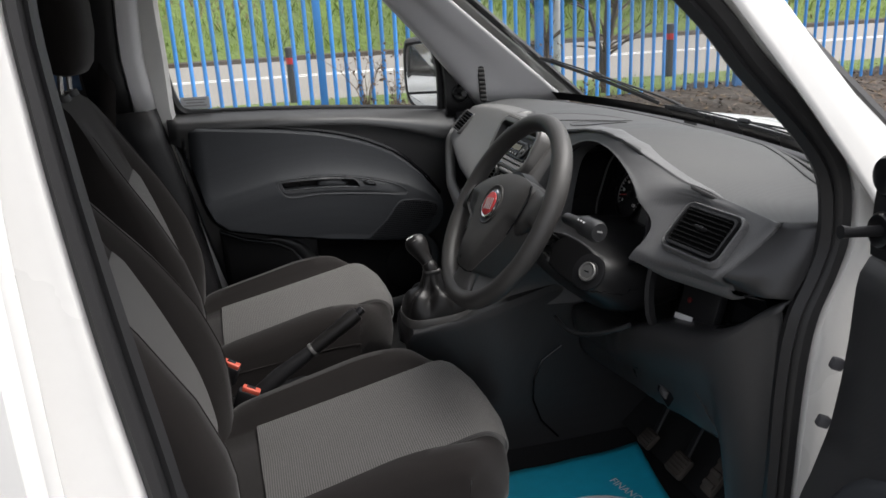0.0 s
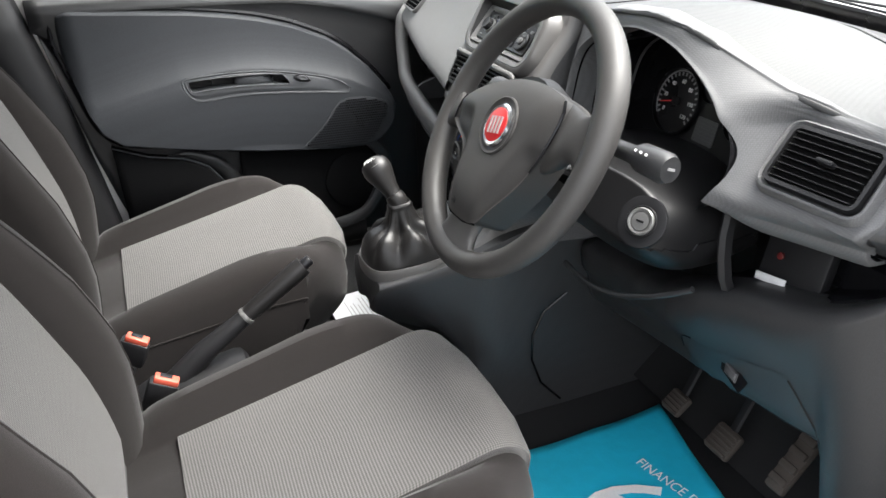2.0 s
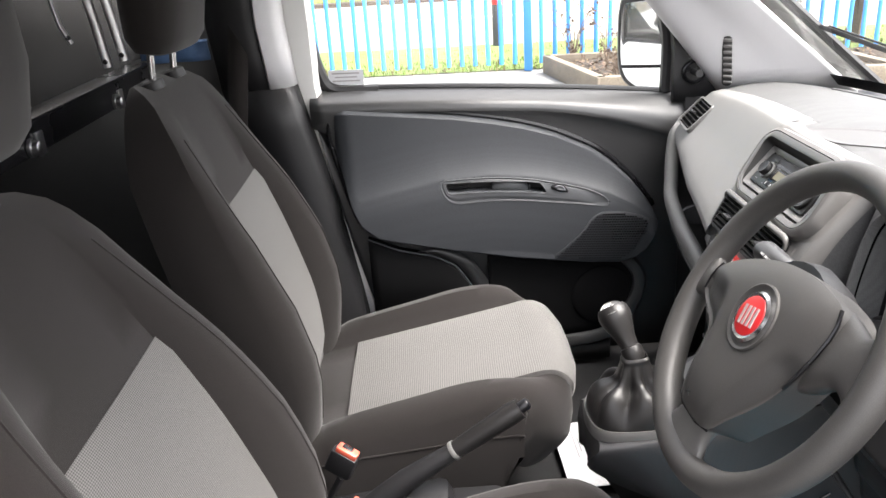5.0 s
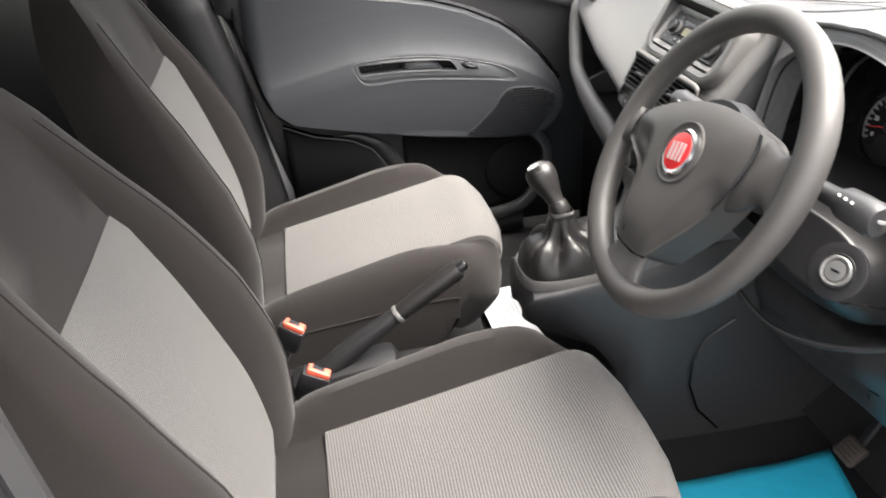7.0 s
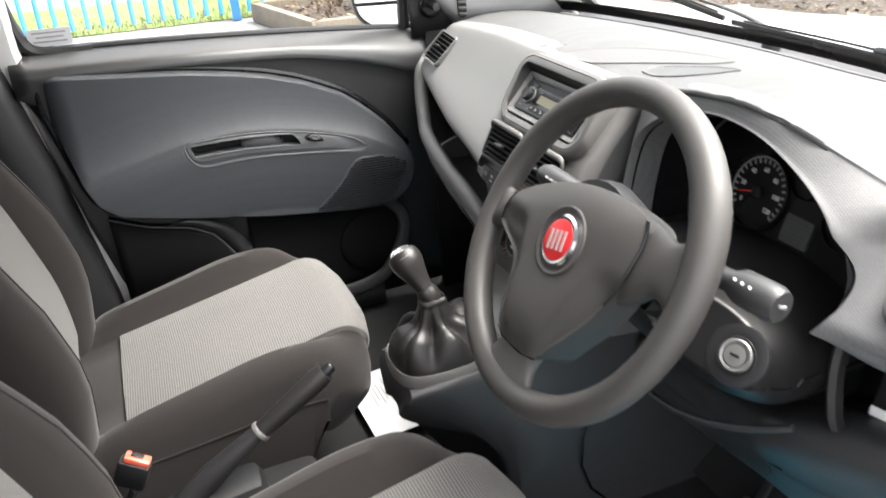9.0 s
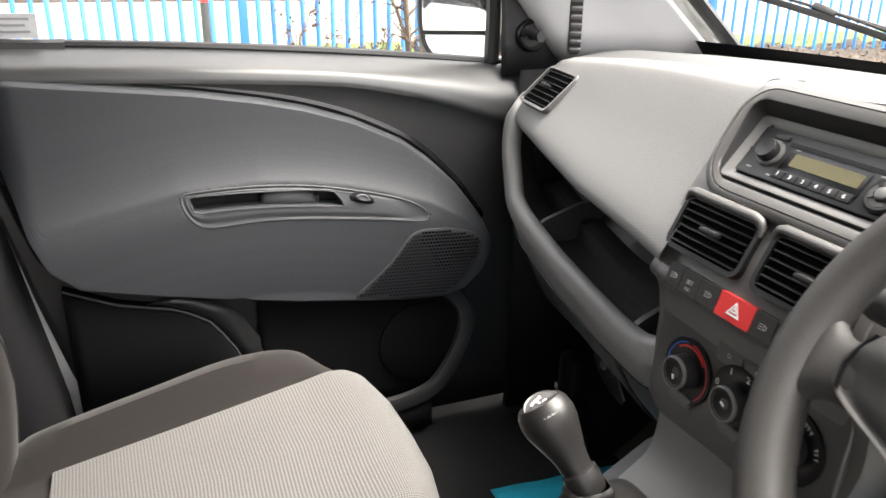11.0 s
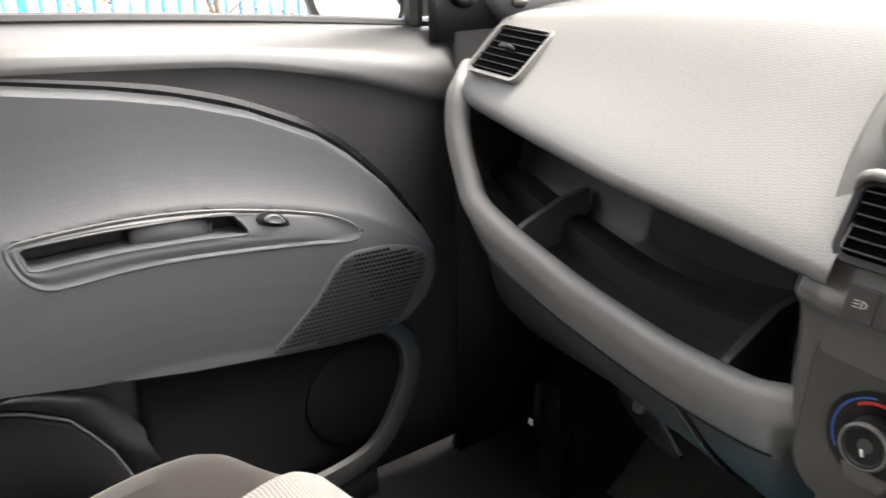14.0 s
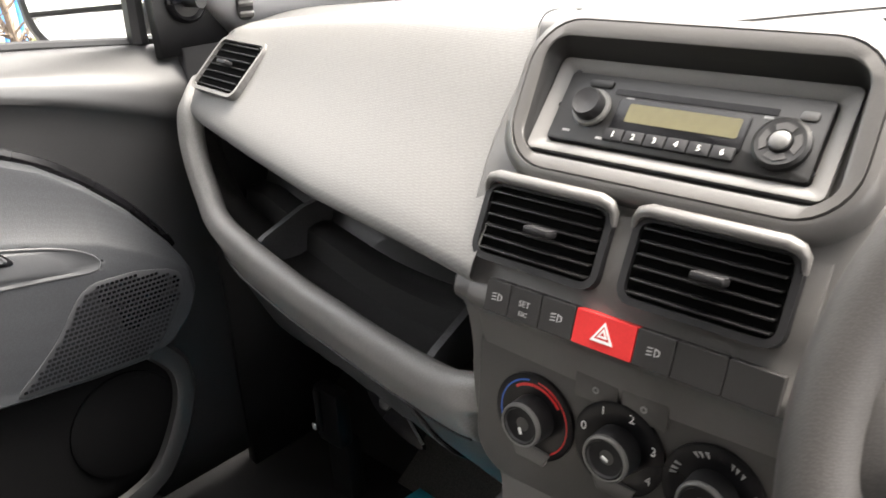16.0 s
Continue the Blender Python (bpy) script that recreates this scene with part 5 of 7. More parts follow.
# switch row
z0 = 0.999
marks = ["lamp", "SET", "lamp", "warn", "lamp", "", ""]
widths = [0.022, 0.027, 0.028, 0.046, 0.027, 0.033, 0.033]
x0 = -0.102
for w, k in zip(widths, marks):
    m = stack_frame(MIDY, z0) @ pose(x0 + w / 2, 0, 0.003)
    b = part("hazard_switch" if k == "warn" else "switch", plate(rounded(w - 0.0006, 0.024, 0.0012), m, -0.004, 0.004, 0.0006), hazard_red if k == "warn" else key_dark, dash, "red hazard warning switch" if k == "warn" else "", smooth=False)
    x0 += w
    if k == "warn":
        tri = [(0, 0.008), (-0.0085, -0.006), (0.0085, -0.006)]
        part("symbol", ring_plate(tri, [(a * 0.7, c * 0.7) for a, c in tri], m, 0.004, 0.0046), mark_white, b)
        tri = [(a * 0.45, c * 0.45) for a, c in tri]
        part("symbol", ring_plate(tri, [(a * 0.5, c * 0.5) for a, c in tri], m, 0.004, 0.0046), mark_white, b)
    elif k == "SET":
        part("symbol", merged(lettering("SET", 0.0062, m @ pose(0, 0.001, 0.0042)), lettering("ESC", 0.0046, m @ pose(0, -0.006, 0.0042))), mark_grey, b)
    elif k == "lamp":
        m = m @ Matrix.Diagonal((0.75, 0.75, 1, 1))
        part("symbol", merged(*[box((0, 0, 0), (0.004, 0.0008, 0.0006)) for _ in range(0)], ring_plate([(0.001, 0.004), (0.006, 0.002), (0.006, -0.002), (0.001, -0.004)], [(0.0018, 0.003), (0.005, 0.0013), (0.005, -0.0013), (0.0018, -0.003)], m, 0.004, 0.0045),
                                *[plate([(-0.006, s), (-0.001, s + 0.0006), (-0.001, s - 0.0004), (-0.006, s - 0.001)], m, 0.004, 0.0045) for s in (-0.003, 0.0, 0.003)]), mark_grey, b)

# radio
radio = thing("radio", (0.75, MIDY, 1.115), "single-slot car radio with a yellow-green display", "radio")
mr = stack_frame(MIDY, 1.121) @ pose(0.004, 0.003, 0.004)
part("trim_plate", loft([[mr @ Vector((x, y, z)) for x, y in rounded(w, h, r, 4)] for w, h, r, z in ((0.207, 0.074, 0.005, 0.000), (0.206, 0.073, 0.005, 0.0060), (0.2025, 0.0695, 0.004, 0.0062), (0.1865, 0.0570, 0.003, 0.0022), (0.1835, 0.0545, 0.003, 0.0010))], close_u=True), frame_grey, radio, "bevelled grey frame")
def hood_ring(w, h, r, z, lean_, cy=0.0):
    """A ring whose upper edge stands out farther than its lower one."""
    return [mr @ Vector((x, y + cy, z + lean_ * (y / h + 0.5))) for x, y in rounded(w, h, r, 7)]


part("surround", loft([hood_ring(*q) for q in ((0.262, 0.128, 0.042, -0.012, 0.0, 0.004), (0.259, 0.125, 0.042, 0.0, 0.016, 0.004), (0.252, 0.118, 0.040, 0.004, 0.020, 0.004), (0.242, 0.108, 0.036, 0.005, 0.021, 0.003), (0.2405, 0.1065, 0.036, 0.0025, 0.021, 0.003),
                                                (0.239, 0.105, 0.036, 0.005, 0.021, 0.003), (0.224, 0.090, 0.026, 0.0055, 0.020, 0.0025), (0.2185, 0.0845, 0.018, 0.0045, 0.0195, 0.002))], close_u=True), console_plastic, radio, "hooded grey frame round the radio")
# inner rings in a darker plastic to paint the shade under the hood
part("recess_wall", loft([hood_ring(*q) for q in ((0.2185, 0.0845, 0.018, 0.0045, 0.0195, 0.002), (0.2135, 0.0800, 0.010, 0.0030, 0.012, 0.001), (0.2105, 0.0770, 0.007, 0.0020, 0.003, 0.0005), (0.2055, 0.0725, 0.005, 0.0015, 0.0, 0.0))], close_u=True), key_dark, radio, "wall of the radio's recess, its shade put into the colour")
part("face", plate(rounded(0.182, 0.053, 0.003), mr, -0.006, 0.005, 0.001), radio_black, radio)
ms = mr @ pose(0.009, -0.003, 0)
part("disc_slot", plate(rounded(0.112, 0.0045, 0.001), ms @ pose(-0.004, 0.0175, 0), 0.003, 0.0056), gloss_black, radio)
part("display_frame", plate(rounded(0.092, 0.027, 0.003), ms @ pose(-0.008, 0.0, 0), 0.004, 0.0058, 0.0008), gloss_black, radio)
part("display", plate(rounded(0.078, 0.0135, 0.0015), ms @ pose(-0.006, 0.003, 0), 0.005, 0.0062), lcd_green, radio, "yellow-green blank display")
part("volume_knob", lathe([(0.0112, 0), (0.0110, 0.0102), (0.0098, 0.0125), (0.0082, 0.0120), (0, 0.0112)], ms @ Vector((-0.073, 0.003, 0.004)), ms.to_3x3() @ Vector((0, 0, 1)), 28), black_plastic, radio)
part("volume_ring", lathe([(0.0142, 0), (0.0142, 0.003), (0.0134, 0.004)], ms @ Vector((-0.073, 0.003, 0.004)), ms.to_3x3() @ Vector((0, 0, 1)), 28), dull_metal, radio)
part("source_key", plate(rounded(0.019, 0.006, 0.0025), ms @ pose(-0.073, 0.022, 0), 0.004, 0.0065, 0.001), radio_black, radio)
part("pad_centre", lathe([(0.0062, 0.0), (0.0060, 0.0012), (0.0045, 0.0022), (0.0, 0.0020)], ms @ Vector((0.0605, -0.003, 0.0112)), ms.to_3x3() @ Vector((0, 0, 1)), 20), dull_metal, radio, "satin centre key")
for x, y in ((0.047, 0.0135), (-0.047, 0.0135), (-0.086, -0.016), (-0.058, -0.018)):
    part("print", plate(rounded(0.006, 0.0016, 0.0005), ms @ pose(x, y, 0), 0.0048, 0.0054), mark_grey, radio)
part("eject_key", plate(rounded(0.011, 0.0065, 0.0025), ms @ pose(0.070, 0.0175, 0), 0.004, 0.0065, 0.001), console_plastic, radio)
for k in range(6):
    m = ms @ pose(-0.048 + 0.0153 * k, -0.0145, 0)
    key = part("preset_key", plate(rounded(0.0145, 0.009, 0.001), m, 0.004, 0.0072, 0.0008), black_plastic, radio)
    part("number", lettering(str(k + 1), 0.0058, m @ pose(0, 0, 0.0074)), mark_white, key)
pad = part("control_pad", lathe([(0.01705, 0), (0.01705, 0.0044), (0.01485, 0.00605), (0.00715, 0.0055), (0.0066, 0.00715), (0, 0.0077)], ms @ Vector((0.0605, -0.003, 0.004)), ms.to_3x3() @ Vector((0, 0, 1)), 28), radio_black, radio, "round four-way control pad")
for a in range(4):
    m = ms @ pose(0.0605, -0.003, 0.0098) @ pose(0, 0, 0, 0, 0, 90 * a)
    part("key", plate([(0.0066, 0.0044), (0.0102, 0.0068), (0.0128, 0.0), (0.0102, -0.0068), (0.0066, -0.0044), (0.0082, 0.0)], m, -0.002, 0.0006), panel_dark, pad)
for x, y in ((-0.081, 0.0265), (0.082, 0.018), (-0.084, 0.0), (0.084, -0.02)):
    part("pin_hole", lathe([(0.00198, 0), (0.00198, 0.00132)], mr @ Vector((x * 1.08, y * 1.0, 0.0026)), mr.to_3x3() @ Vector((0, 0, 1)), 8), gloss_black, radio)

# heater controls
heat = thing("heater_panel", (0.70, MIDY, 0.90), "dark heater panel with three round dials", "heater controls")
mh = stack_frame(MIDY, 0.905)
part("fascia", plate(rounded(0.254, 0.142, 0.034, 6, 0.0, -0.002), mh, -0.01, 0.002, 0.003, 3), fascia_grey, heat)


def dial(x, y, kind):
    m = mh @ pose(x, y, 0.003) @ Matrix.Diagonal((1.15, 1.15, 1.15, 1))
    out = mh.to_3x3() @ Vector((0, 0, 1))
    d = part("dial", lathe([(0.036, -0.004), (0.036, 0.002), (0.0335, 0.003), (0.025, 0.001), (0.0, 0.001)], m.translation, out, 36), gloss_black, heat)
    part("knob", lathe([(0.0185, 0), (0.0178, 0.016), (0.0162, 0.0195), (0.014, 0.0197), (0.013, 0.018), (0.0, 0.0145)], m.translation, out, 32), black_plastic, d)
    part("rim", lathe([(0.0176, 0.016), (0.0178, 0.0180), (0.0173, 0.0196), (0.0163, 0.0202), (0.0153, 0.0198), (0.0150, 0.016)], m.translation, out, 32), dull_metal, d, "satin rim")
    part("pointer", box((0, 0, 0), (0.002, 0.0048, 0.001), bevel=0.0003), mark_white, d).matrix_basis = m @ pose(0, -0.004 if kind == "temp" else 0.0, 0.0162, 0, 0, 20 if kind == "temp" else 65)
    part("foot", plate([(-0.016, -0.022), (0.016, -0.022), (0.011, -0.033), (-0.011, -0.033)], m, 0, 0.0035, 0.001), console_plastic, d)
    if kind == "temp":
        for a0, a1, mt in ((100, 215, mark_blue), (-55, 85, hazard_red), (35, 130, hazard_red)):
            r0, r1 = (0.0262, 0.0286) if mt is mark_blue or a0 == -55 else (0.0225, 0.0243)
            arc = [radians(a0 + (a1 - a0) * k / 14) for k in range(15)]
            part("scale", plate([(r1 * math.cos(a), r1 * math.sin(a)) for a in arc] + [(r0 * math.cos(a), r0 * math.sin(a)) for a in arc[::-1]], m, 0.0008, 0.0022), mt, d)
    elif kind == "fan":
        for k, a in zip("01234", (165, 118, 72, 20, -28)):
            part("number", lettering(k, 0.0085, m @ pose(0.0255 * math.cos(radians(a)), 0.0255 * math.sin(radians(a)), 0.002)), mark_white, d)
    else:
        for a in (160, 110, 60, 15):
            part("symbol", merged(*[plate([(0.023 * math.cos(radians(a + e)), 0.023 * math.sin(radians(a + e))), (0.027 * math.cos(radians(a + e)), 0.027 * math.sin(radians(a + e))), (0.027 * math.cos(radians(a + e + 5)), 0.027 * math.sin(radians(a + e + 5)))], m, 0.001, 0.0026) for e in (-9, 0, 7)]), mark_grey, d)


dial(-0.068, -0.0055, "temp")
dial(0.005, -0.0005, "fan")
dial(0.076, -0.003, "flow")
for x, y in ((-0.0165, 0.038), (0.0215, 0.038)):
    m = mh @ pose(x, y, 0.002)
    k = part("key", plate(rounded(0.035, 0.021, 0.003), m, 0, 0.0024, 0.0006), fascia_grey, heat)
    part("symbol", lathe([(0.0028, 0.002), (0.0028, 0.0030), (0.0014, 0.0030), (0.0014, 0.002)], m.translation, m.to_3x3() @ Vector((0, 0, 1)), 8), mark_grey, k)

# instrument cluster
clus = thing("instrument_cluster", (0.90, -0.335, 1.08), "unlit instrument cluster with white scales and red needles", "gauges")
mc = basis((0.885, -0.343, 1.070), (0, -1, 0), (0.32, 0, 1))
part("backing", plate(rounded(0.315, 0.185, 0.06, 6, 0.0, -0.012), mc, -0.01, 0.0), gloss_black, clus)


def gauge(x, y, r, a0, a1, ticks, numbers, needle):
    m = mc @ pose(x, y, 0.001)
    out = mc.to_3x3() @ Vector((0, 0, 1))
    g = part("gauge", lathe([(r * 1.12, 0), (r * 1.12, 0.006), (r * 1.08, 0.007), (r * 1.05, 0.001), (0.0, 0.001)], m.translation, out, 40), gloss_black, clus)
    arc = [radians(a0 + (a1 - a0) * k / 24) for k in range(25)]
    part("ring", plate([(r * 1.03 * math.cos(a), r * 1.03 * math.sin(a)) for a in arc] + [(r * 0.985 * math.cos(a), r * 0.985 * math.sin(a)) for a in arc[::-1]], m, 0.001, 0.0018), mark_grey, g)
    bars = []
    for k in range(ticks + 1):
        a = radians(a0 + (a1 - a0) * k / ticks)
        c, s = math.cos(a), math.sin(a)
        w = r * 0.03
        bars.append(plate([(r * .84 * c - w * s, r * .84 * s + w * c), (r * .96 * c - w * s, r * .96 * s + w * c), (r * .96 * c + w * s, r * .96 * s - w * c), (r * .84 * c + w * s, r * .84 * s - w * c)], m, 0.001, 0.0018))
    part("ticks", merged(*bars), mark_grey, g)
    for k, n in enumerate(numbers):
        a = radians(a0 + (a1 - a0) * k / (len(numbers) - 1))
        part("number", lettering(n, r * 0.2, m @ pose(r * .66 * math.cos(a), r * .66 * math.sin(a), 0.0016)), mark_white, g)
    part("needle", plate([(-r * .1, -r * .03), (r * .78, -r * .012), (r * .78, r * .012), (-r * .1, r * .03)], m @ pose(0, 0, 0, 0, 0, needle), 0.004, 0.0055), hazard_red, g)
    part("needle_hub", lathe([(r * 0.16, 0), (r * 0.16, 0.006), (r * 0.1, 0.008)], m.translation, out, 16), black_plastic, g)


gauge(-0.047, -0.008, 0.045, 215, -40, 22, ["0", "20", "40", "60", "80", "100", "120"], 195)
gauge(0.022, 0.030, 0.022, 150, 10, 6, ["", "", ""], 20)
gauge(0.095, 0.000, 0.030, 140, 0, 6, ["H", "", "C"], 130)
part("trip_display", plate(rounded(0.044, 0.036, 0.003), mc @ pose(0.030, -0.034, 0), 0.0, 0.002), lower_plastic, clus)
part("lens_rim", tube([mc @ Vector((x, y, 0.010)) for x, y in rounded(0.312, 0.182, 0.06, 6, 0.0, -0.012)], 0.0022, 6, closed=True), panel_dark, clus, "thin grey rim of the instrument lens")

# ---- steering wheel and column ----
WC, WT = Vector((0.580, -0.342, 1.078)), 31.0
wn_ = Vector((-math.cos(radians(WT)), 0, math.sin(radians(WT))))
mw = basis(WC, (0, -1, 0), (math.sin(radians(WT)), 0, math.cos(radians(WT))))
wheel = thing("steering_wheel", WC, "dark grey three-spoke steering wheel with a red round badge", "steering wheel")
RIM = 0.184
ring = [mw @ Vector((RIM * math.cos(a), RIM * math.sin(a), 0)) for a in [2 * math.pi * k / 72 for k in range(72)]]
grip = [0.0175 + 0.002 * max(0, math.cos(2 * a - 1.2)) ** 2 for a in [2 * math.pi * k / 72 for k in range(72)]]
part("rim", tube(ring, grip, 16, closed=True), wheel_rubber, wheel, "worn soft-touch rim")
PAD = ring_of([(-0.146, -0.004), (-0.134, 0.014), (-0.098, 0.0385), (-0.038, 0.0630), (0.023, 0.0745), (0.075, 0.0735), (0.102, 0.0660), (0.111, 0.045), (0.108, 0.015), (0.104, -0.014), (0.090, -0.055), (0.064, -0.098), (0.046, -0.124), (0.018, -0.131), (-0.02, -0.132), (-0.040, -0.125), (-0.055, -0.100), (-0.072, -0.060), (-0.090, -0.044), (-0.125, -0.032), (-0.144, -0.022)], 96)


def pad_z(x, y, r):
    """Height of the cover: a raised wedge under the badge with a soft hollow on either side."""
    h = 0.014 + 0.014 * (1 - r ** 5) + 0.006 * step(-y, 0.12)
    wedge = 0.026 + 0.34 * max(0, y + 0.125)
    hollow = step(abs(x - 0.004) - wedge, 0.022) * step(0.012 - y, 0.03)
    return h - 0.008 * hollow * step(1.02 - r, 0.10)


def pad_at(x, y, r):
    return mw @ Vector((x * r, -0.012 + (y + 0.012) * r, pad_z(x * r, -0.012 + (y + 0.012) * r, r)))


part("airbag_cover", loft([[mw @ Vector((x * 0.97, y * 0.97, -0.03)) for x, y in PAD], [mw @ Vector((x, y, pad_z(x, y, 1.0) - 0.008)) for x, y in PAD]] + [[pad_at(x, y, r) for x, y in PAD] for r in [1.0, 0.995, 0.985, 0.97] + [0.95 - 0.94 * k / 30 for k in range(31)]], close_u=True), wheel_rubber, wheel, "sculpted airbag cover with hollowed sides")


def spoke(rows_, mat, label=""):
    """A moulded spoke from sections (x, y low, y high, height, thickness)."""
    out = []
    for x, y0, y1, h, thick in rows_:
        c, hw = (y0 + y1) / 2, (y1 - y0) / 2
        out.append([mw @ Vector((x, c + hw * math.copysign(abs(math.cos(a)) ** 0.7, math.cos(a)), h + thick * math.copysign(abs(math.sin(a)) ** 0.8, math.sin(a)))) for a in [2 * math.pi * i / 20 for i in range(20)]])
    smooth_rows = [list(r) for r in zip(*[spline(line, 4) for line in zip(*out)])]
    part("spoke", loft(smooth_rows, close_u=True, cap=True), mat, wheel, label)


spoke([(0.085, -0.030, 0.070, -0.004, 0.014), (0.104, -0.022, 0.069, -0.002, 0.0145), (0.122, -0.012, 0.066, 0.000, 0.0145), (0.140, 0.004, 0.064, 0.001, 0.014), (0.158, 0.004, 0.076, 0.001, 0.012), (0.176, -0.012, 0.096, 0.0, 0.008)], wheel_rubber)
spoke([(-0.10, -0.044, 0.036, -0.004, 0.014), (-0.125, -0.036, 0.020, -0.003, 0.0145), (-0.145, -0.034, 0.009, -0.001, 0.0145), (-0.160, -0.040, 0.009, 0.0, 0.013), (-0.177, -0.062, 0.026, 0.0, 0.008)], wheel_rubber)
rows = []
for k in range(8):
    u = k / 7
    left, right = -0.036 - 0.034 * u ** 2, 0.044 - 0.012 * math.sin(math.pi * u) + 0.006 * u
    y = -0.118 - 0.058 * u
    rows.append([mw @ Vector(((left + right) / 2 + (right - left) / 2 * math.copysign(abs(math.cos(a)) ** 0.6, math.cos(a)), y, 0.004 - 0.006 * u + (0.0125 - 0.003 * u) * math.copysign(abs(math.sin(a)) ** 0.8, math.sin(a)))) for a in [2 * math.pi * i / 18 for i in range(18)]])
part("lower_spoke", loft(rows, close_u=True, cap=True), console_plastic, wheel, "satin grey lower spoke")
part("hub", lathe([(0.075, -0.05), (0.085, -0.02), (0.08, 0.0)], WC, wn_, 28), black_plastic, wheel)
mb = mw @ pose(0.006, 0.002, 0.0295, 0, 0, 12)
part("badge_dish", lathe([(0.0405, -0.006), (0.0400, 0.0006), (0.0385, 0.0014), (0.0365, 0.0006), (0.034, -0.0012), (0.030, -0.0012)], mb.translation, wn_, 48), wheel_rubber, wheel, "moulded ring round the badge")
badge = part("badge", lathe([(0.030, -0.003), (0.030, 0.001), (0.027, 0.0035), (0.0245, 0.003), (0.0, 0.003)], mb.translation, wn_, 40), chrome, wheel, "chrome-ringed red badge")
part("enamel", lathe([(0.0235, 0.0), (0.0235, 0.0036), (0.022, 0.004), (0.0, 0.0042)], mb.translation, wn_, 36), badge_red, badge)
for k in range(4):
    part("bar", plate([(-0.0015, -0.012), (0.0022, -0.012), (0.0022, 0.011), (-0.0015, 0.011)], mb @ pose(-0.012 + 0.008 * k, 0, 0), 0.003, 0.0052), satin_silver, badge)
part("airbag_mark", merged(*[plate(rounded(w, 0.0016, 0.0007), mw @ pose(-0.008 + a, -0.108 + b, pad_z(-0.008, -0.108, 0.84) - 0.0005, 0, 0, turn_), 0, 0.0014) for w, a, b, turn_ in ((0.020, 0.0, 0.0, -8), (0.020, 0.0, 0.0045, -8), (0.011, -0.004, -0.006, 35), (0.011, -0.004, -0.006, -50))]), black_plastic, wheel, "raised airbag marking")
part("seam", tube([mw @ Vector((x, y, 0.0155)) for x, y in ((0.100, 0.068), (0.108, 0.055), (0.1105, 0.040), (0.109, 0.015), (0.105, -0.012), (0.100, -0.028))], 0.0021, 6), gloss_black, wheel, "dark joint beside the airbag cover")
part("seam", tube([mw @ Vector((x, y, 0.0145)) for x, y in ((-0.134, 0.016), (-0.140, 0.004), (-0.1425, -0.008), (-0.139, -0.024))], 0.0015, 6), gloss_black, wheel)
part("seam", tube([mw @ Vector((x, y, 0.0185)) for x, y in ((-0.040, -0.1265), (-0.022, -0.1335), (0.018, -0.1325), (0.046, -0.1255))], 0.0016, 6), gloss_black, wheel)

col = thing("steering_column", (0.72, -0.345, 0.98), "black plastic steering column shroud", "steering column")
LA, LB, LC = Vector((0.692, -0.4185, 1.025)), Vector((0.722, -0.514, 1.0035)), Vector((0.699, -0.520, 0.964))
ia = Vector((0.6895, -0.488, 0.9845))
ax = ((LB - LA).cross(LC - LB)).normalized()
ax = -ax if ax.x > 0 else ax
STATIONS = [(0.622, 0.070, 1.036, 1.004), (0.640, 0.104, 1.040, 0.962), (0.668, 0.146, 1.038, 0.922), (0.695, 0.165, 1.034, 0.898), (0.738, 0.172, 1.030, 0.874), (0.80, 0.168, 1.024, 0.866), (0.87, 0.160, 1.016, 0.875)]


def faceted(q):
    """The shroud is cut flat round the ignition lock."""
    over = (q - ia).dot(ax) + 0.002
    return q - ax * over if over > 0 and q.y < -0.40 and q.z > 0.945 - 0.3 * (q.y + 0.52) else q


rows = []
for x, half, top, bot in STATIONS:
    c, hh = (top + bot) / 2, (top - bot) / 2
    rows.append([Vector((x + 0.02 * (math.sin(a) < 0) * abs(math.sin(a)), -0.345 + half * math.copysign(abs(math.cos(a)) ** 0.78, math.cos(a)), c + hh * math.copysign(abs(math.sin(a)) ** 0.78, math.sin(a)))) for a in [2 * math.pi * i / 96 for i in range(96)]])
rows = [[faceted(q) for q in r] for r in zip(*[spline(line, 8) for line in zip(*rows)])]
part("shroud", loft(rows, close_u=True, cap=True), shroud_black, col, "two-part black shroud with a flat facet", sharp=50)
part("seam", tube([min((q for q in r if q.y < -0.345), key=lambda q: abs(q.z - (0.955 - 0.10 * (r[0].x - 0.65)))) + Vector((-0.0005, -0.0005, 0)) for r in rows[14:]], 0.0012, 5), gloss_black, col, "joint between the shroud halves")
part("lock_bowl", lathe([(0.0345, -0.006), (0.0340, -0.0015), (0.0325, -0.001), (0.0225, -0.002), (0.0205, -0.002)], ia, ax, 36), black_plastic, col, "round hollow round the lock")
ign = part("ignition", lathe([(0.0215, -0.006), (0.0213, 0.0), (0.0205, 0.0012), (0.0190, 0.0008), (0.0185, -0.004)], ia, ax, 32), black_plastic, col, "round ignition surround")
part("lock", lathe([(0.0182, -0.006), (0.0182, 0.002), (0.0165, 0.004), (0.0135, 0.003), (0.0125, 0.0), (0.012, 0.003), (0.0, 0.0035)], ia, ax, 32), dull_metal, ign, "satin metal ignition lock")
part("key_slot", box((0, 0, 0), (0.011, 0.003, 0.002), bevel=0.0005), gloss_black, ign).matrix_basis = basis(ia + ax * 0.0035, LB - LA, (0, 0, 1)) @ pose(0, 0, 0, 0, 0, 12)
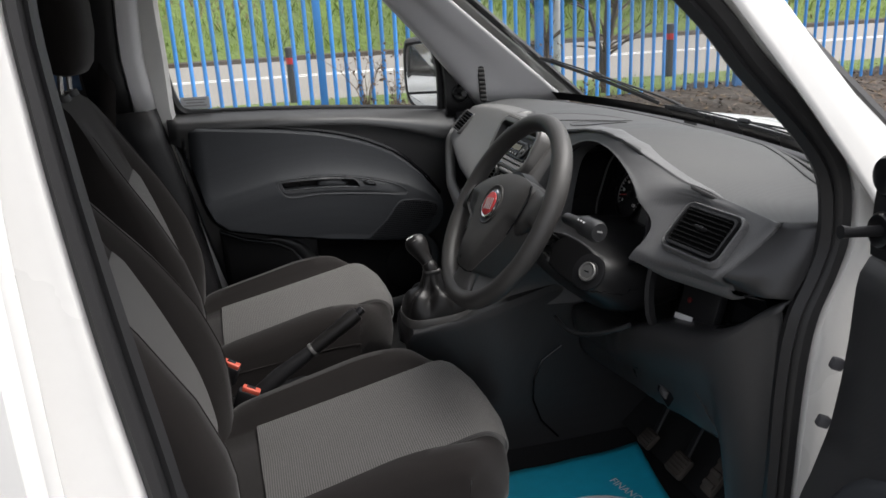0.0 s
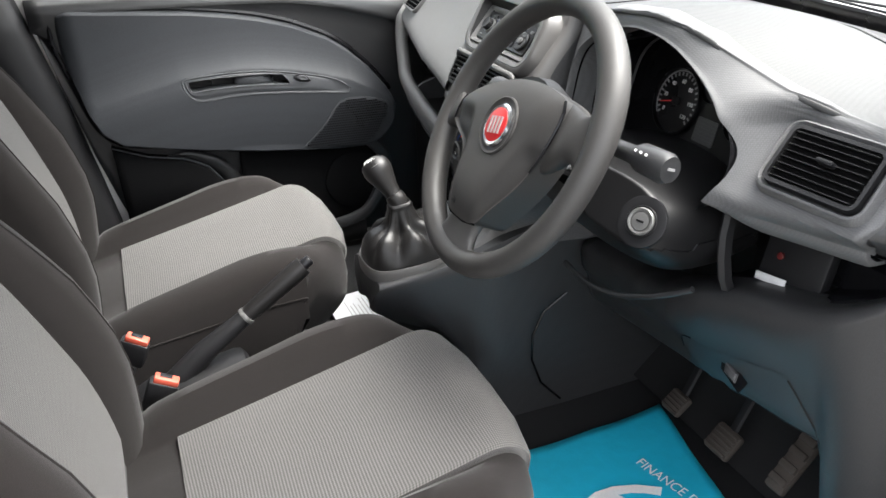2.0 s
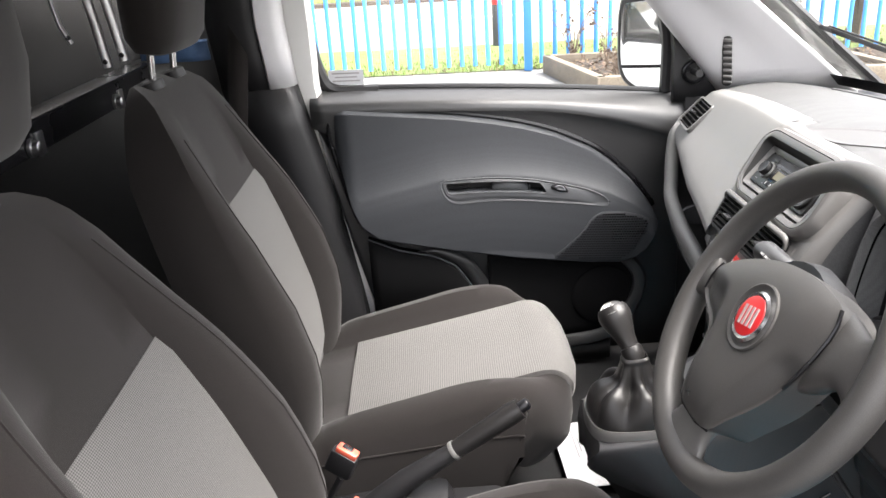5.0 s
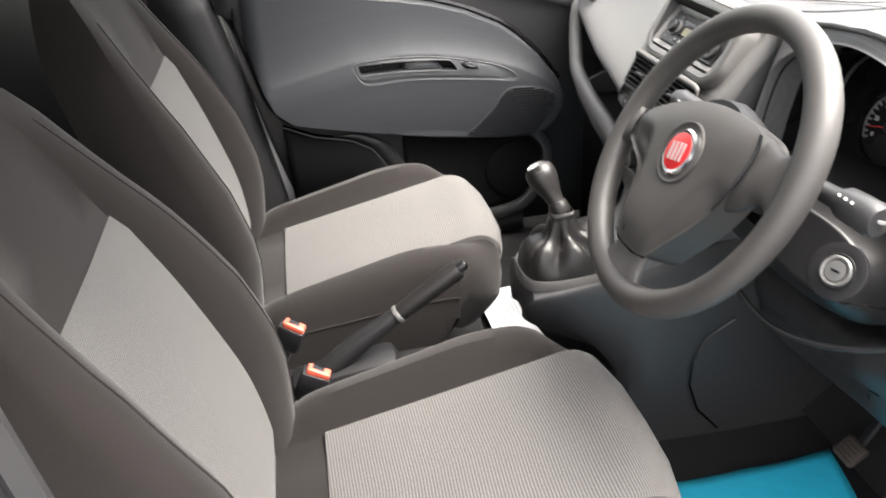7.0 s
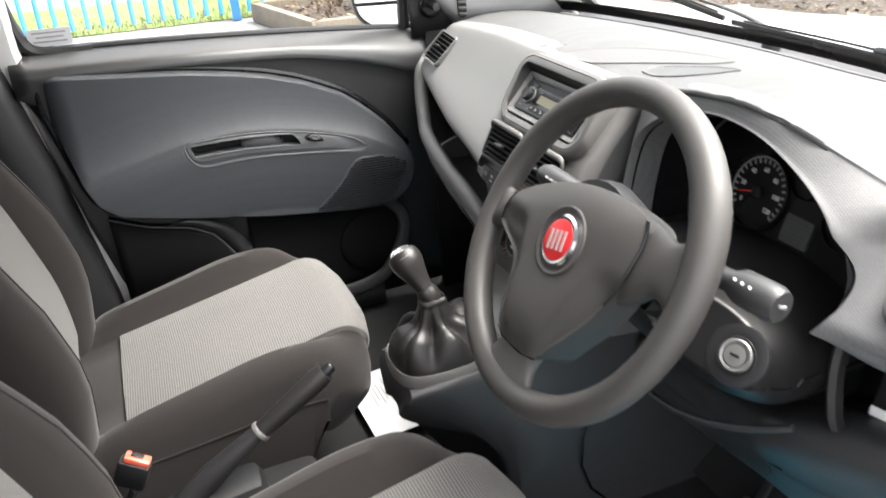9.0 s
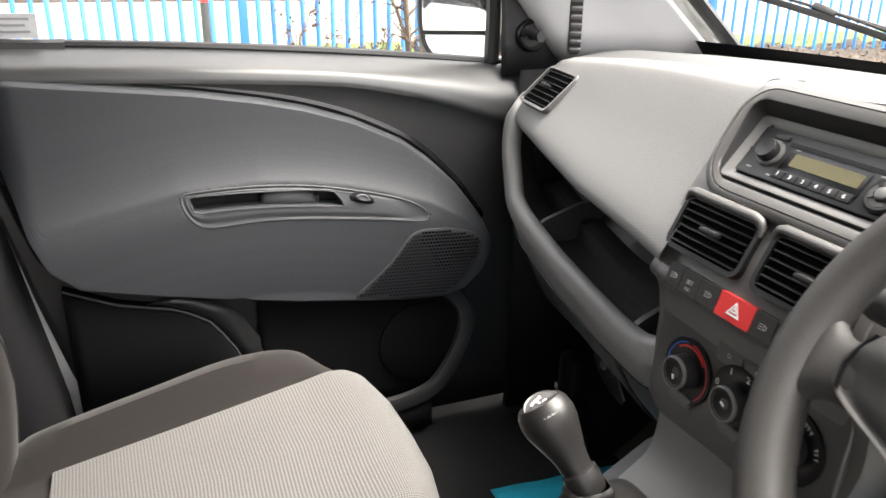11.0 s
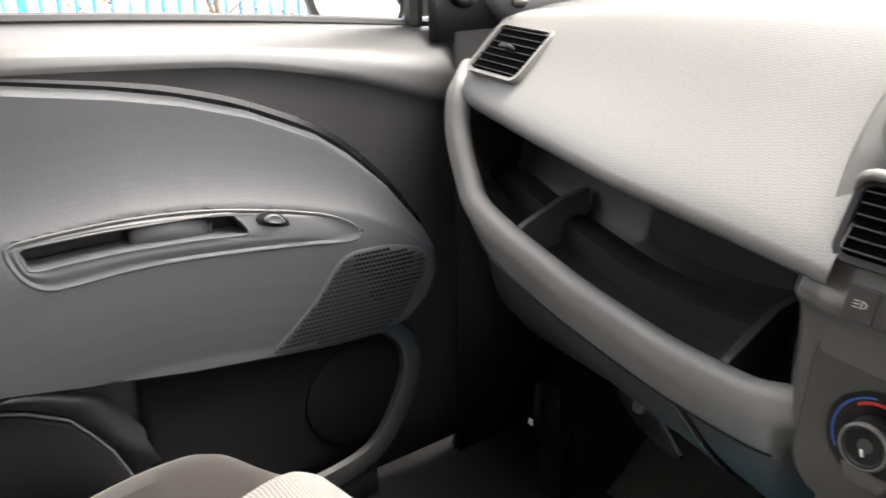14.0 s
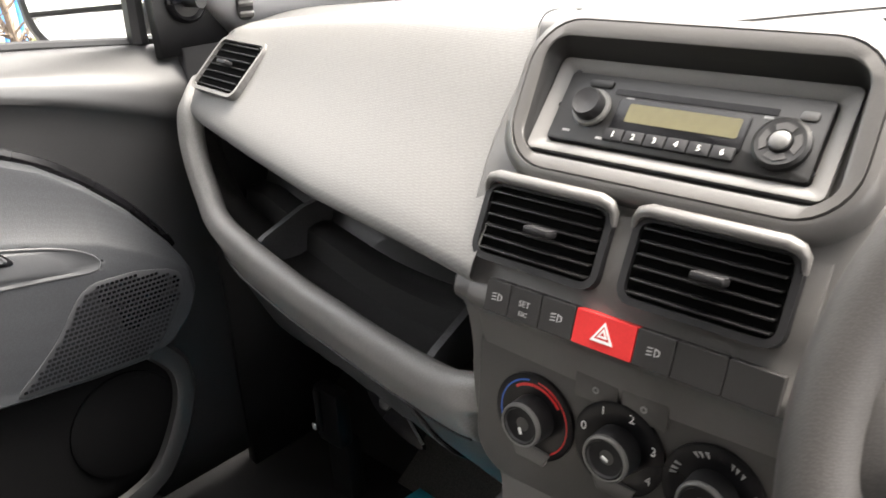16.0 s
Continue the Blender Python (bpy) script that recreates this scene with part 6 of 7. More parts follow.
st = part("stalk", tube([Vector((0.676, -0.43, 1.072)), Vector((0.678, -0.484, 1.075)), Vector((0.679, -0.497, 1.076)), Vector((0.682, -0.538, 1.076)), Vector((0.683, -0.546, 1.076))], [0.011, 0.012, 0.0185, 0.0195, 0.016], 20), knee_plastic, col, "right-hand control stalk")
for k in range(3):
    part("mark", box((0.6655 + 0.0004 * k, -0.500 - 0.010 * k, 1.0895), (0.003, 0.002, 0.003), (0, -45, 0)), mark_white, st)
part("end_mark", box((0.683, -0.547, 1.077), (0.010, 0.002, 0.003), (0, 20, 0)), mark_grey, st)
st = part("stalk", tube([Vector((0.672, -0.25, 1.07)), Vector((0.668, -0.22, 1.075)), Vector((0.660, -0.20, 1.078)), Vector((0.655, -0.145, 1.082)), Vector((0.654, -0.135, 1.082))], [0.009, 0.011, 0.016, 0.0165, 0.013], 16), knee_plastic, col, "left-hand control stalk")
for k in range(3):
    part("mark", box((0.642, -0.165 - 0.012 * k, 1.089), (0.003, 0.005, 0.004), (0, -45, 0)), mark_grey, st)


# ---- seats ----
def seat(at_x, at_y, tilt, label):
    t = thing("seat", (at_x + 0.2, at_y, 0.50), label, "car seat", "front seats")
    path = spline([(at_x - 0.06, 0, 0.626), (at_x + 0.0, 0, 0.632), (at_x + 0.05, 0, 0.642), (at_x + 0.25, 0, 0.682), (at_x + 0.38, 0, 0.708), (at_x + 0.44, 0, 0.719), (at_x + 0.475, 0, 0.711), (at_x + 0.495, 0, 0.684), (at_x + 0.487, 0, 0.645), (at_x + 0.45, 0, 0.58)], 5)
    n = len(path)

    def normal(i):
        d = path[min(i + 1, n - 1)] - path[max(i - 1, 0)]
        return Vector((-d.z, 0, d.x)).normalized()
    sec = [(-0.252, -0.11), (-0.256, -0.05), (-0.252, -0.012), (-0.240, 0.012), (-0.222, 0.024), (-0.200, 0.026), (-0.178, 0.016), (-0.160, 0.0), (-0.152, -0.004), (-0.08, 0.002), (0, 0.004), (0.08, 0.002), (0.152, -0.004),
           (0.160, 0.0), (0.178, 0.016), (0.200, 0.026), (0.222, 0.024), (0.240, 0.012), (0.252, -0.012), (0.256, -0.05), (0.252, -0.11)]
    rows = []
    for i, p in enumerate(path):
        u, nn = i / (n - 1), normal(i)
        wide = 1.0 - 0.06 * max(0, (u - 0.55) / 0.45) ** 2
        fade = 1.0 - 0.75 * max(0, (u - 0.45) / 0.55)
        row = []
        for y, h in sec:
            q = Vector((p.x, at_y + y * wide, p.z)) + nn * (h * (fade if h > 0 else 1) if h > -0.04 else -0.02)
            q += nn * 0.020 * min(1, max(0, (abs(y) - 0.165) / 0.03)) * (1 if h > -0.03 else 0) * math.sin(math.pi * max(0, min(1, (u - 0.12) / 0.62)))
            if h <= -0.04:
                q.z = min(q.z, 0.60 if h > -0.1 else 0.50)
                q.x = min(q.x, at_x + (0.445 if h > -0.1 else 0.37))
            q.x -= 0.085 * max(0, (abs(y) - 0.10) / 0.15) ** 1.8 * min(1, max(0, (u - 0.30) / 0.35))
            side = min(1, max(0, (abs(y) - 0.150) / 0.05))
            q.z -= 0.050 * side * max(0, (q.x - at_x - 0.24) / 0.20) ** 2 * (1 if h > -0.04 else 0)
            row.append(q)
        rows.append(row)
    for k in (1, -2):
        part("piping", tube([r[k].lerp(r[k + (1 if k > 0 else -1)], 0.45) for r in rows[2:-8]], 0.0022, 6), seat_black, t, "sewn seam along the cushion")
    part("cushion", loft(rows), seat_black, t, "black cloth cushion with raised bolsters")
    rows = []
    for v in [9.7, 9.74] + list(range(10, n - 7)) + [n - 7.04, n - 7]:
        i = int(v)
        f = v - i
        p, nn = path[i].lerp(path[i + 1], f), normal(i).lerp(normal(i + 1), f).normalized()
        u = v / (n - 1)
        wide = 1.0 - 0.06 * max(0, (u - 0.55) / 0.45) ** 2
        e = 0.0035 if 9.72 < v < n - 7 else -0.008
        rows.append([Vector((p.x - 0.085 * max(0, (abs(y) - 0.10) / 0.15) ** 1.8 * min(1, max(0, (u - 0.30) / 0.35)), at_y + y * wide, p.z)) + nn * (h + e) for y, h in ((-0.1570, -0.010), (-0.1555, -0.001), (-0.148, 0.0005), (-0.08, 0.002), (0, 0.004), (0.08, 0.002), (0.148, 0.0005), (0.1555, -0.001), (0.1570, -0.010))])
    part("cushion_pad", loft(rows), seat_grey, t, "light grey woven centre panel")
    part("base_frame", box((at_x + 0.15, at_y, 0.53), (0.36, 0.44, 0.10), bevel=0.02), black_plastic, t)

    # backrest
    ca, sa = math.cos(radians(tilt)), math.sin(radians(tilt))
    up, out = Vector((-sa, 0, ca)), Vector((ca, 0, sa))
    base = Vector((at_x - 0.012, at_y, 0.65))
    HALF_W = [(-0.08, 0.20), (-0.04, 0.232), (0.05, 0.252), (0.20, 0.260), (0.32, 0.254), (0.42, 0.236), (0.50, 0.214), (0.58, 0.190), (0.63, 0.168), (0.665, 0.140), (0.685, 0.10)]
    BOL = [(-0.08, 0.02), (0.0, 0.04), (0.12, 0.060), (0.25, 0.060), (0.38, 0.042), (0.48, 0.022), (0.58, 0.006), (0.66, -0.016), (0.685, -0.05)]
    rows, pad = [], []

    def tuck(h):
        """The backrest curves back towards its foot."""
        return 0.050 * max(0, (0.17 - h) / 0.25) ** 1.7
    hs = [-0.08, -0.05, -0.02, 0.02, 0.06, 0.10, 0.15, 0.20, 0.25, 0.30, 0.34, 0.38, 0.42, 0.46, 0.50, 0.54, 0.58, 0.62, 0.645, 0.668, 0.685]
    for h in hs:
        w, bo = table(HALF_W, h)[0], table(BOL, h)[0]
        curve = 0.012 * math.sin(math.pi * max(0, min(1, h / 0.6)))
        face = curve + (min(0, bo)) - tuck(h)
        row = []
        top = max(0, (h - 0.55) / 0.135)
        for y, d in [(-1.0, -0.06), (-1.0, 0.25), (-0.97, 0.6), (-0.90, 0.92), (-0.80, 1.0), (-0.70, 0.8), (-0.62, 0.25), (-0.59, 0.0), (-0.3, 0.03), (0, 0.05)]:
            depth = (bo * d if d > 0 and bo > 0 else 0) + face - (0.0 if d > 0 else (0.05 if d < 0 else 0))
            row.append((y * w, depth))
        row = [(-w * 0.55, -0.115 + 0.05 * top), (-w * 0.93, -0.10 + 0.04 * top), (-w * 1.0, -0.05)] + row[1:]
        row = row + [(-y, d) for y, d in row[-2::-1]]
        rows.append([base + up * h + Vector((0, y, 0)) + out * d for y, d in row])
        if -0.02 <= h <= 0.43:
            hw = 0.155
            pad.append((h, curve))
    part("backrest", loft(rows, close_u=True, cap=True), seat_black, t, "black cloth backrest with raised bolsters")
    prow = []
    for h in [0.0 + 0.44 * k / 16 for k in range(17)]:
        curve = 0.012 * math.sin(math.pi * max(0, min(1, h / 0.6)))
        w = min(0.59 * table(HALF_W, h)[0] + 0.006, 0.157)
        wd = w if h < 0.41 else w
        e = 0.006 if 0.0 < h < 0.439 else 0.0
        prow.append([base + up * h + Vector((0, y * wd, 0)) + out * (curve - tuck(h) + e + k) for y, k in ((-1.0, -0.004), (-0.97, 0.002), (-0.5, 0.003), (0, 0.004), (0.5, 0.003), (0.97, 0.002), (1.0, -0.004))])
    part("backrest_pad", loft(prow), seat_grey, t, "light grey woven centre panel")
    for s in (1, -1):
        part("seam", tube([base + up * h + Vector((0, s * table(HALF_W, h)[0] * 0.80, 0)) + out * (max(0, table(BOL, h)[0]) + 0.012 * math.sin(math.pi * max(0, min(1, h / 0.6))) - tuck(h)) for h in hs[3:-4]], 0.0018, 5), seat_black, t)
    # head restraint on two posts
    hb, hup, hout = base + up * 0.676 - out * 0.03, Vector((0.1, 0, 0.995)), Vector((0.995, 0, -0.1))
    hc = hb + hup * 0.148 + hout * 0.012
    hr = part("head_restraint", loft([[hc + hup * (0.085 * v) + Vector((0, wy * math.copysign(abs(math.cos(a)) ** 0.6, math.cos(a)), 0)) + hout * (dx * math.copysign(abs(math.sin(a)) ** 0.7, math.sin(a)))
                                       for a in [2 * math.pi * i / 28 for i in range(28)]] for v, wy, dx in ((-1.12, 0.085, 0.02), (-1.05, 0.112, 0.038), (-0.8, 0.128, 0.05), (0, 0.134, 0.056), (0.8, 0.124, 0.05), (1.05, 0.10, 0.035), (1.12, 0.07, 0.015))], close_u=True, cap=True), seat_black, t, "black cloth head restraint")
    for s in (1, -1):
        a = hb + Vector((0, s * 0.065, 0))
        part("post", tube([a - hup * 0.03, a + hup * 0.09], 0.0065, 10), chrome, hr, "chrome post")
        part("collar", lathe([(0.020, -0.01), (0.020, 0.005), (0.012, 0.009)], a, up, 14), black_plastic, hr)
    # recliner cover
    for s in (1, -1):
        part("side_cover", lathe([(0.055, -0.012), (0.055, 0.004), (0.045, 0.012), (0.0, 0.014)], base + Vector((-0.03, s * 0.235, -0.06)), (0, s, 0), 20), black_plastic, t)
    return t


seat(0.030, -0.368, 22.0, "black and light grey cloth driver's seat")
seat(-0.022, 0.356, 16.6, "black and light grey cloth passenger's seat")

# ---- between the seats ----
tun = thing("centre_tunnel", (0.6, 0, 0.42), "dark grey tunnel console round the gear lever", "console")
rows = []
for x, w, z in ((0.446, 0.030, 0.675), (0.448, 0.056, 0.708), (0.456, 0.073, 0.731), (0.50, 0.082, 0.742), (0.56, 0.088, 0.750), (0.62, 0.100, 0.768), (0.68, 0.110, 0.79), (0.80, 0.115, 0.82), (1.10, 0.115, 0.84)):
    back = max(0, 0.62 - x) * 0.9
    rows.append([Vector((x + k * back, 0.01 + s * (w + a), zz)) for s, a, zz, k in ((-1, 0.02, 0.40, 1.05), (-1, 0.012, 0.55, 1.0), (-1, 0.006, z - 0.05, 0.3), (-1, 0.004, z - 0.015, 0), (-1, -0.008, z - 0.002, 0), (0, 0, z, 0), (1, -0.008, z - 0.002, 0), (1, 0.004, z - 0.015, 0), (1, -0.006, z - 0.05, 0.4), (1, -0.024, 0.58, 1.05), (1, -0.024, 0.40, 1.05))])
part("shell", loft([spline(r, 3) for r in rows], cap=True), knee_plastic, tun)
part("seam", tube([Vector(p) for p in ((0.79, -0.1275, 0.415), (0.745, -0.1275, 0.47), (0.725, -0.127, 0.53), (0.728, -0.126, 0.585), (0.75, -0.1255, 0.63), (0.80, -0.1255, 0.66))], 0.0022, 6), gloss_black, tun, "dark joint in the tunnel side")
gear = thing("gear_lever", (0.53, 0.0, 0.76), "black gear lever with a gathered leather boot", "gear lever")
bc = [(p.x, p.y) for p in spline([(0.452, 0.0, 0), (0.462, 0.045, 0), (0.50, 0.064, 0), (0.57, 0.068, 0), (0.615, 0.05, 0), (0.622, 0, 0), (0.615, -0.06, 0), (0.57, -0.078, 0), (0.50, -0.072, 0), (0.462, -0.05, 0)], 9, closed=True)]
cx = sum(p[0] for p in bc) / len(bc)


def ringz(s, z, dx=0.0, dy=0.0, fold=0.0):
    """A ring of the boot; sharp folds run down the leather at uneven angles."""
    out = []
    for x, y in bc:
        a = math.atan2(y + 0.003, x - cx)
        dent = sum(depth * max(0, 1 - abs((a - at + math.pi) % (2 * math.pi) - math.pi) / wide) ** 1.6 for at, wide, depth in FOLDS)
        r = s * (1 - fold * dent)
        out.append(Vector((cx - 0.004 + dx + (x - cx) * r, 0.006 + dy + (y + 0.003) * r, z - 0.010 + 0.10 * (x - 0.5) * s - 0.05 * fold * dent)))
    return out


FOLDS = [(2.55, 0.35, 0.30), (-2.75, 0.22, 0.10), (-2.1, 0.45, 0.26), (-1.2, 0.30, 0.20), (1.7, 0.40, 0.28), (0.9, 0.35, 0.2), (-0.2, 0.4, 0.2)]
part("surround", loft([ringz(1.03, 0.742), ringz(1.05, 0.758), ringz(1.02, 0.765), ringz(0.985, 0.764), ringz(0.975, 0.745)], close_u=True), console_plastic, gear, "satin grey surround")
BOOT = [(0.97, 0.752, 0.0, 0.0), (0.985, 0.766, 0.0, 0.1), (0.975, 0.780, 0.0, 0.3), (0.93, 0.794, 0.05, 0.5), (0.86, 0.806, 0.15, 0.75), (0.75, 0.815, 0.3, 0.9), (0.62, 0.820, 0.45, 1.0), (0.50, 0.8235, 0.62, 1.0), (0.415, 0.828, 0.78, 0.9), (0.36, 0.834, 0.88, 0.7), (0.32, 0.842, 0.95, 0.5), (0.285, 0.850, 1.0, 0.35), (0.26, 0.856, 1.04, 0.2), (0.255, 0.862, 1.08, 0.1), (0.21, 0.866, 1.10, 0.0)]
ga, gb = Vector((0.523, 0.000, 0.853)), Vector((0.492, 0.045, 0.924))
boot_rings = [ringz(sc, zz, w * (ga.x - cx + 0.004), w * (ga.y - 0.006), fold) for sc, zz, w, fold in BOOT]
part("boot", loft([list(r) for r in zip(*[spline(line, 3) for line in zip(*boot_rings)])], close_u=True), leather_black, gear, "creased black leather boot")
for turn_ in (46, 48):
    part("stitching", tube(spline([r[turn_] + (r[turn_] - Vector((cx, 0, r[turn_].z))).normalized() * 0.0006 for r in boot_rings[1:7]], 3), 0.0008, 5), panel_dark, gear, "stitched seam of the boot")
gd = (gb - ga).normalized()
part("collar", lathe([(0.0150, -0.006), (0.0175, 0.000), (0.0178, 0.010), (0.0168, 0.017), (0.0140, 0.0185)], ga, gd, 24), leather_black, gear)
part("knob", lathe([(0.0140, 0.006), (0.0145, 0.020), (0.0165, 0.034), (0.0215, 0.050), (0.0258, 0.064), (0.0268, 0.073), (0.0250, 0.083), (0.0212, 0.0885), (0.0, 0.090)], ga, gd, 32), leather_black, gear, "black rounded gear knob")
tilt = (gd + Vector((-0.17, -0.52, 0.29))).normalized()
cap_at = ga + gd * 0.0690 + tilt * 0.0200
part("cap_ring", lathe([(0.0175, -0.006), (0.0182, 0.0005), (0.0170, 0.0016), (0.0162, 0.0008)], cap_at, tilt, 28), dull_metal, gear, "thin silver ring")
part("cap", lathe([(0.0165, -0.004), (0.0165, 0.0008), (0.0, 0.0026)], cap_at, tilt, 24), panel_dark, gear, "black cap with a silver gear pattern")
gm2 = basis(cap_at + tilt * 0.0022, Vector((0.35, -0.94, 0)) - tilt * tilt.dot(Vector((0.35, -0.94, 0))), tilt.cross(Vector((0.35, -0.94, 0))))
part("pattern", merged(*[plate([(x - 0.0009, -0.0065), (x + 0.0009, -0.0065), (x + 0.0009, 0.0065), (x - 0.0009, 0.0065)], gm2, -0.002, 0.0006) for x in (-0.008, 0, 0.008)], plate([(-0.008, -0.0009), (0.008, -0.0009), (0.008, 0.0009), (-0.008, 0.0009)], gm2, -0.002, 0.0006)), mark_white, gear)

brake = thing("handbrake", (0.2, 0.0, 0.60), "black handbrake lever between the seats", "handbrake")
d = (Vector((0.347, 0, 0.779)) - Vector((0.224, 0, 0.698))).normalized()
part("lever", tube([(0.08, 0, 0.595), (0.14, 0, 0.645), (0.224, 0, 0.698)], [0.024, 0.020, 0.014], 12), black_plastic, brake)
part("ring", lathe([(0.0165, -0.004), (0.0175, 0), (0.0165, 0.004)], (0.224, 0, 0.698), d, 20), dull_metal, brake)
part("grip", tube([Vector((0.224, 0, 0.698)) + d * k for k in (0.002, 0.03, 0.08, 0.12, 0.135)], [0.015, 0.0165, 0.0175, 0.0185, 0.017], 16), leather_black, brake)
part("button", lathe([(0.010, 0), (0.010, 0.014), (0.008, 0.017), (0.0, 0.018)], Vector((0.224, 0, 0.698)) + d * 0.134, d, 18), gloss_black, brake)
part("gaiter", box((0.12, 0, 0.575), (0.20, 0.075, 0.08), (0, -8, 0), 0.02), black_plastic, brake)
tray = thing("centre_tray", (0.05, 0, 0.50), "black plastic tray and cup holder between the seats", "tray")
part("body", box((0.10, 0, 0.52), (0.42, 0.15, 0.10), bevel=0.015), black_plastic, tray)
part("cup_holder", lathe([(0.034, -0.05), (0.034, 0.004), (0.038, 0.006), (0.038, 0.0)], (0.0, 0.0, 0.572), (0, 0, 1), 24), gloss_black, tray)
for nm, p, a in (("buckle", Vector((0.041, 0.058, 0.668)), -20), ("buckle", Vector((0.078, -0.085, 0.664)), -12)):
    t = thing("seat_belt_buckle", p, "seat belt buckle with an orange-red release key", "buckle", "seat belt buckles")
    m = pose(*p, 0, 25, a)
    part("case", box((0, 0, 0), (0.05, 0.026, 0.05), bevel=0.006), black_plastic, t).matrix_basis = m @ pose(-0.006, 0, -0.03)
    part("key", box((0, 0, 0), (0.040, 0.020, 0.012), bevel=0.003), buckle_red, t, "orange-red release key").matrix_basis = m @ pose(-0.004, 0, -0.002)
    part("slot", box((0, 0, 0), (0.020, 0.010, 0.004), bevel=0.001), gloss_black, t).matrix_basis = m @ pose(-0.006, 0.002, 0.0035)
    part("stem", tube([p + Vector((-0.02, 0, -0.05)), p + Vector((-0.06, 0, -0.12))], 0.012, 8, flat=0.5), black_plastic, t)

# ---- floor items and pedals ----
mt = thing("floor_mat", (0.78, -0.42, 0.405), "turquoise paper floor mat printed with white letters", "floor mat")
rows = []
for i in range(25):
    u = i / 24
    row = []
    for j in range(25):
        v = j / 24
        x = 0.545 + 0.39 * u - 0.09 * v * u
        y = -0.255 - 0.43 * v
        z = 0.432 + 0.005 * noise.noise(Vector((x * 9, y * 9, 0))) + 0.05 * max(0, u - 0.72) ** 1.2 + 0.012 * max(0, v - 0.7)
        row.append(Vector((x, y, z)))
    rows.append(row)
part("sheet", loft(rows), mat_blue, mt, solid=0.002)


def mat_letters(text, size, x, y):
    bm = lettering(text, size, basis((x, y, 0.446), (0.18, -1, 0), (1, 0.18, 0.06)), 0.0002)
    for v in bm.verts:
        w = (-0.255 - v.co.y) / 0.43
        u = (v.co.x - 0.545) / (0.39 - 0.09 * w)
        v.co.z = 0.4345 + 0.005 * noise.noise(Vector((v.co.x * 9, v.co.y * 9, 0))) + 0.05 * max(0, u - 0.72) ** 1.2 + 0.012 * max(0, w - 0.7) + 0.0012
    part("print", bm, mark_white, mt, "white print")


mat_letters("60", 0.215, 0.735, -0.490)
mat_letters("SECOND", 0.053, 0.648, -0.512)
mat_letters("FINANCE DECISIONS IN", 0.026, 0.838, -0.500)
mp2 = thing("floor_mat", (0.8, 0.32, 0.41), "turquoise paper floor mat in the passenger footwell", "floor mat")
part("sheet", loft([[Vector((0.68 + 0.272 * i / 12, 0.12 + 0.40 * j / 12 - 0.02 * (i / 12), 0.428 + 0.004 * noise.noise(Vector((i * 0.4, j * 0.4, 5))))) for j in range(13)] for i in range(13)]), mat_blue, mp2, solid=0.002)
pw = thing("paper_corner", (0.58, -0.40, 0.42), "white paper sheet under the blue mat", "paper")
part("sheet", loft([[Vector((0.48 + 0.14 * i, -0.36 - 0.25 * j, 0.424)) for j in range(2)] for i in range(2)]), paper_white, pw, solid=0.002)
pp = thing("paper_sheet", (0.55, 0.34, 0.42), "white printed sheet lying in the passenger footwell", "paper")
mp = basis((0.535, 0.335, 0.428), (0.03, -1, 0), (1, 0.03, 0.05))
part("sheet", plate([(-0.115, -0.08), (0.115, -0.08), (0.115, 0.08), (-0.115, 0.08)], mp, 0, 0.0015), paper_white, pp)
part("print", merged(*[plate(rounded(random.uniform(0.05, 0.11), 0.0025, 0.001), mp @ pose(-0.03 + random.uniform(-.01, .01), 0.05 - 0.009 * k, 0), 0.0015, 0.0019) for k in range(11)]), mark_grey, pp, "lines of unreadable print")


def pedal(name, p, w, h, turn, label, arm):
    t = thing(name, p, label, "pedal", "pedals")
    m = pose(*p, 0, turn, 0)
    part("pad", box((0, 0, 0), (0.016, w, h), bevel=0.006), rubber_tread, t).matrix_basis = m
    for k in range(5):
        part("tread", box((0, 0, 0), (0.006, w * 0.86, h * 0.09), bevel=0.002), rubber_tread, t).matrix_basis = m @ pose(-0.009, 0, h * (-0.36 + 0.18 * k))
    part("arm", tube([Vector(p) + Vector((0.01, 0, 0.0)), Vector(p) + Vector((0.06, 0.0, 0.10)), Vector(p) + Vector(arm)], 0.009, 8, flat=0.6), black_plastic, t)


pedal("clutch_pedal", (0.945, -0.292, 0.468), 0.046, 0.044, 50, "worn black rubber clutch pedal", (0.10, 0.01, 0.25))
pedal("brake_pedal", (0.94, -0.428, 0.482), 0.056, 0.052, 45, "worn ribbed rubber brake pedal", (0.12, 0.0, 0.25))
pedal("accelerator_pedal", (0.945, -0.582, 0.575), 0.036, 0.14, 40, "dusty long accelerator pedal", (0.10, 0.0, 0.18))

# ---- passenger's door ----
door = thing("door_1", (0.4, 0.82, 0.45), "closed passenger's door with grey trim and armrest", "van door")


def belt_z(x):
    return 1.163 - 0.030 * x - 0.053 * x * x


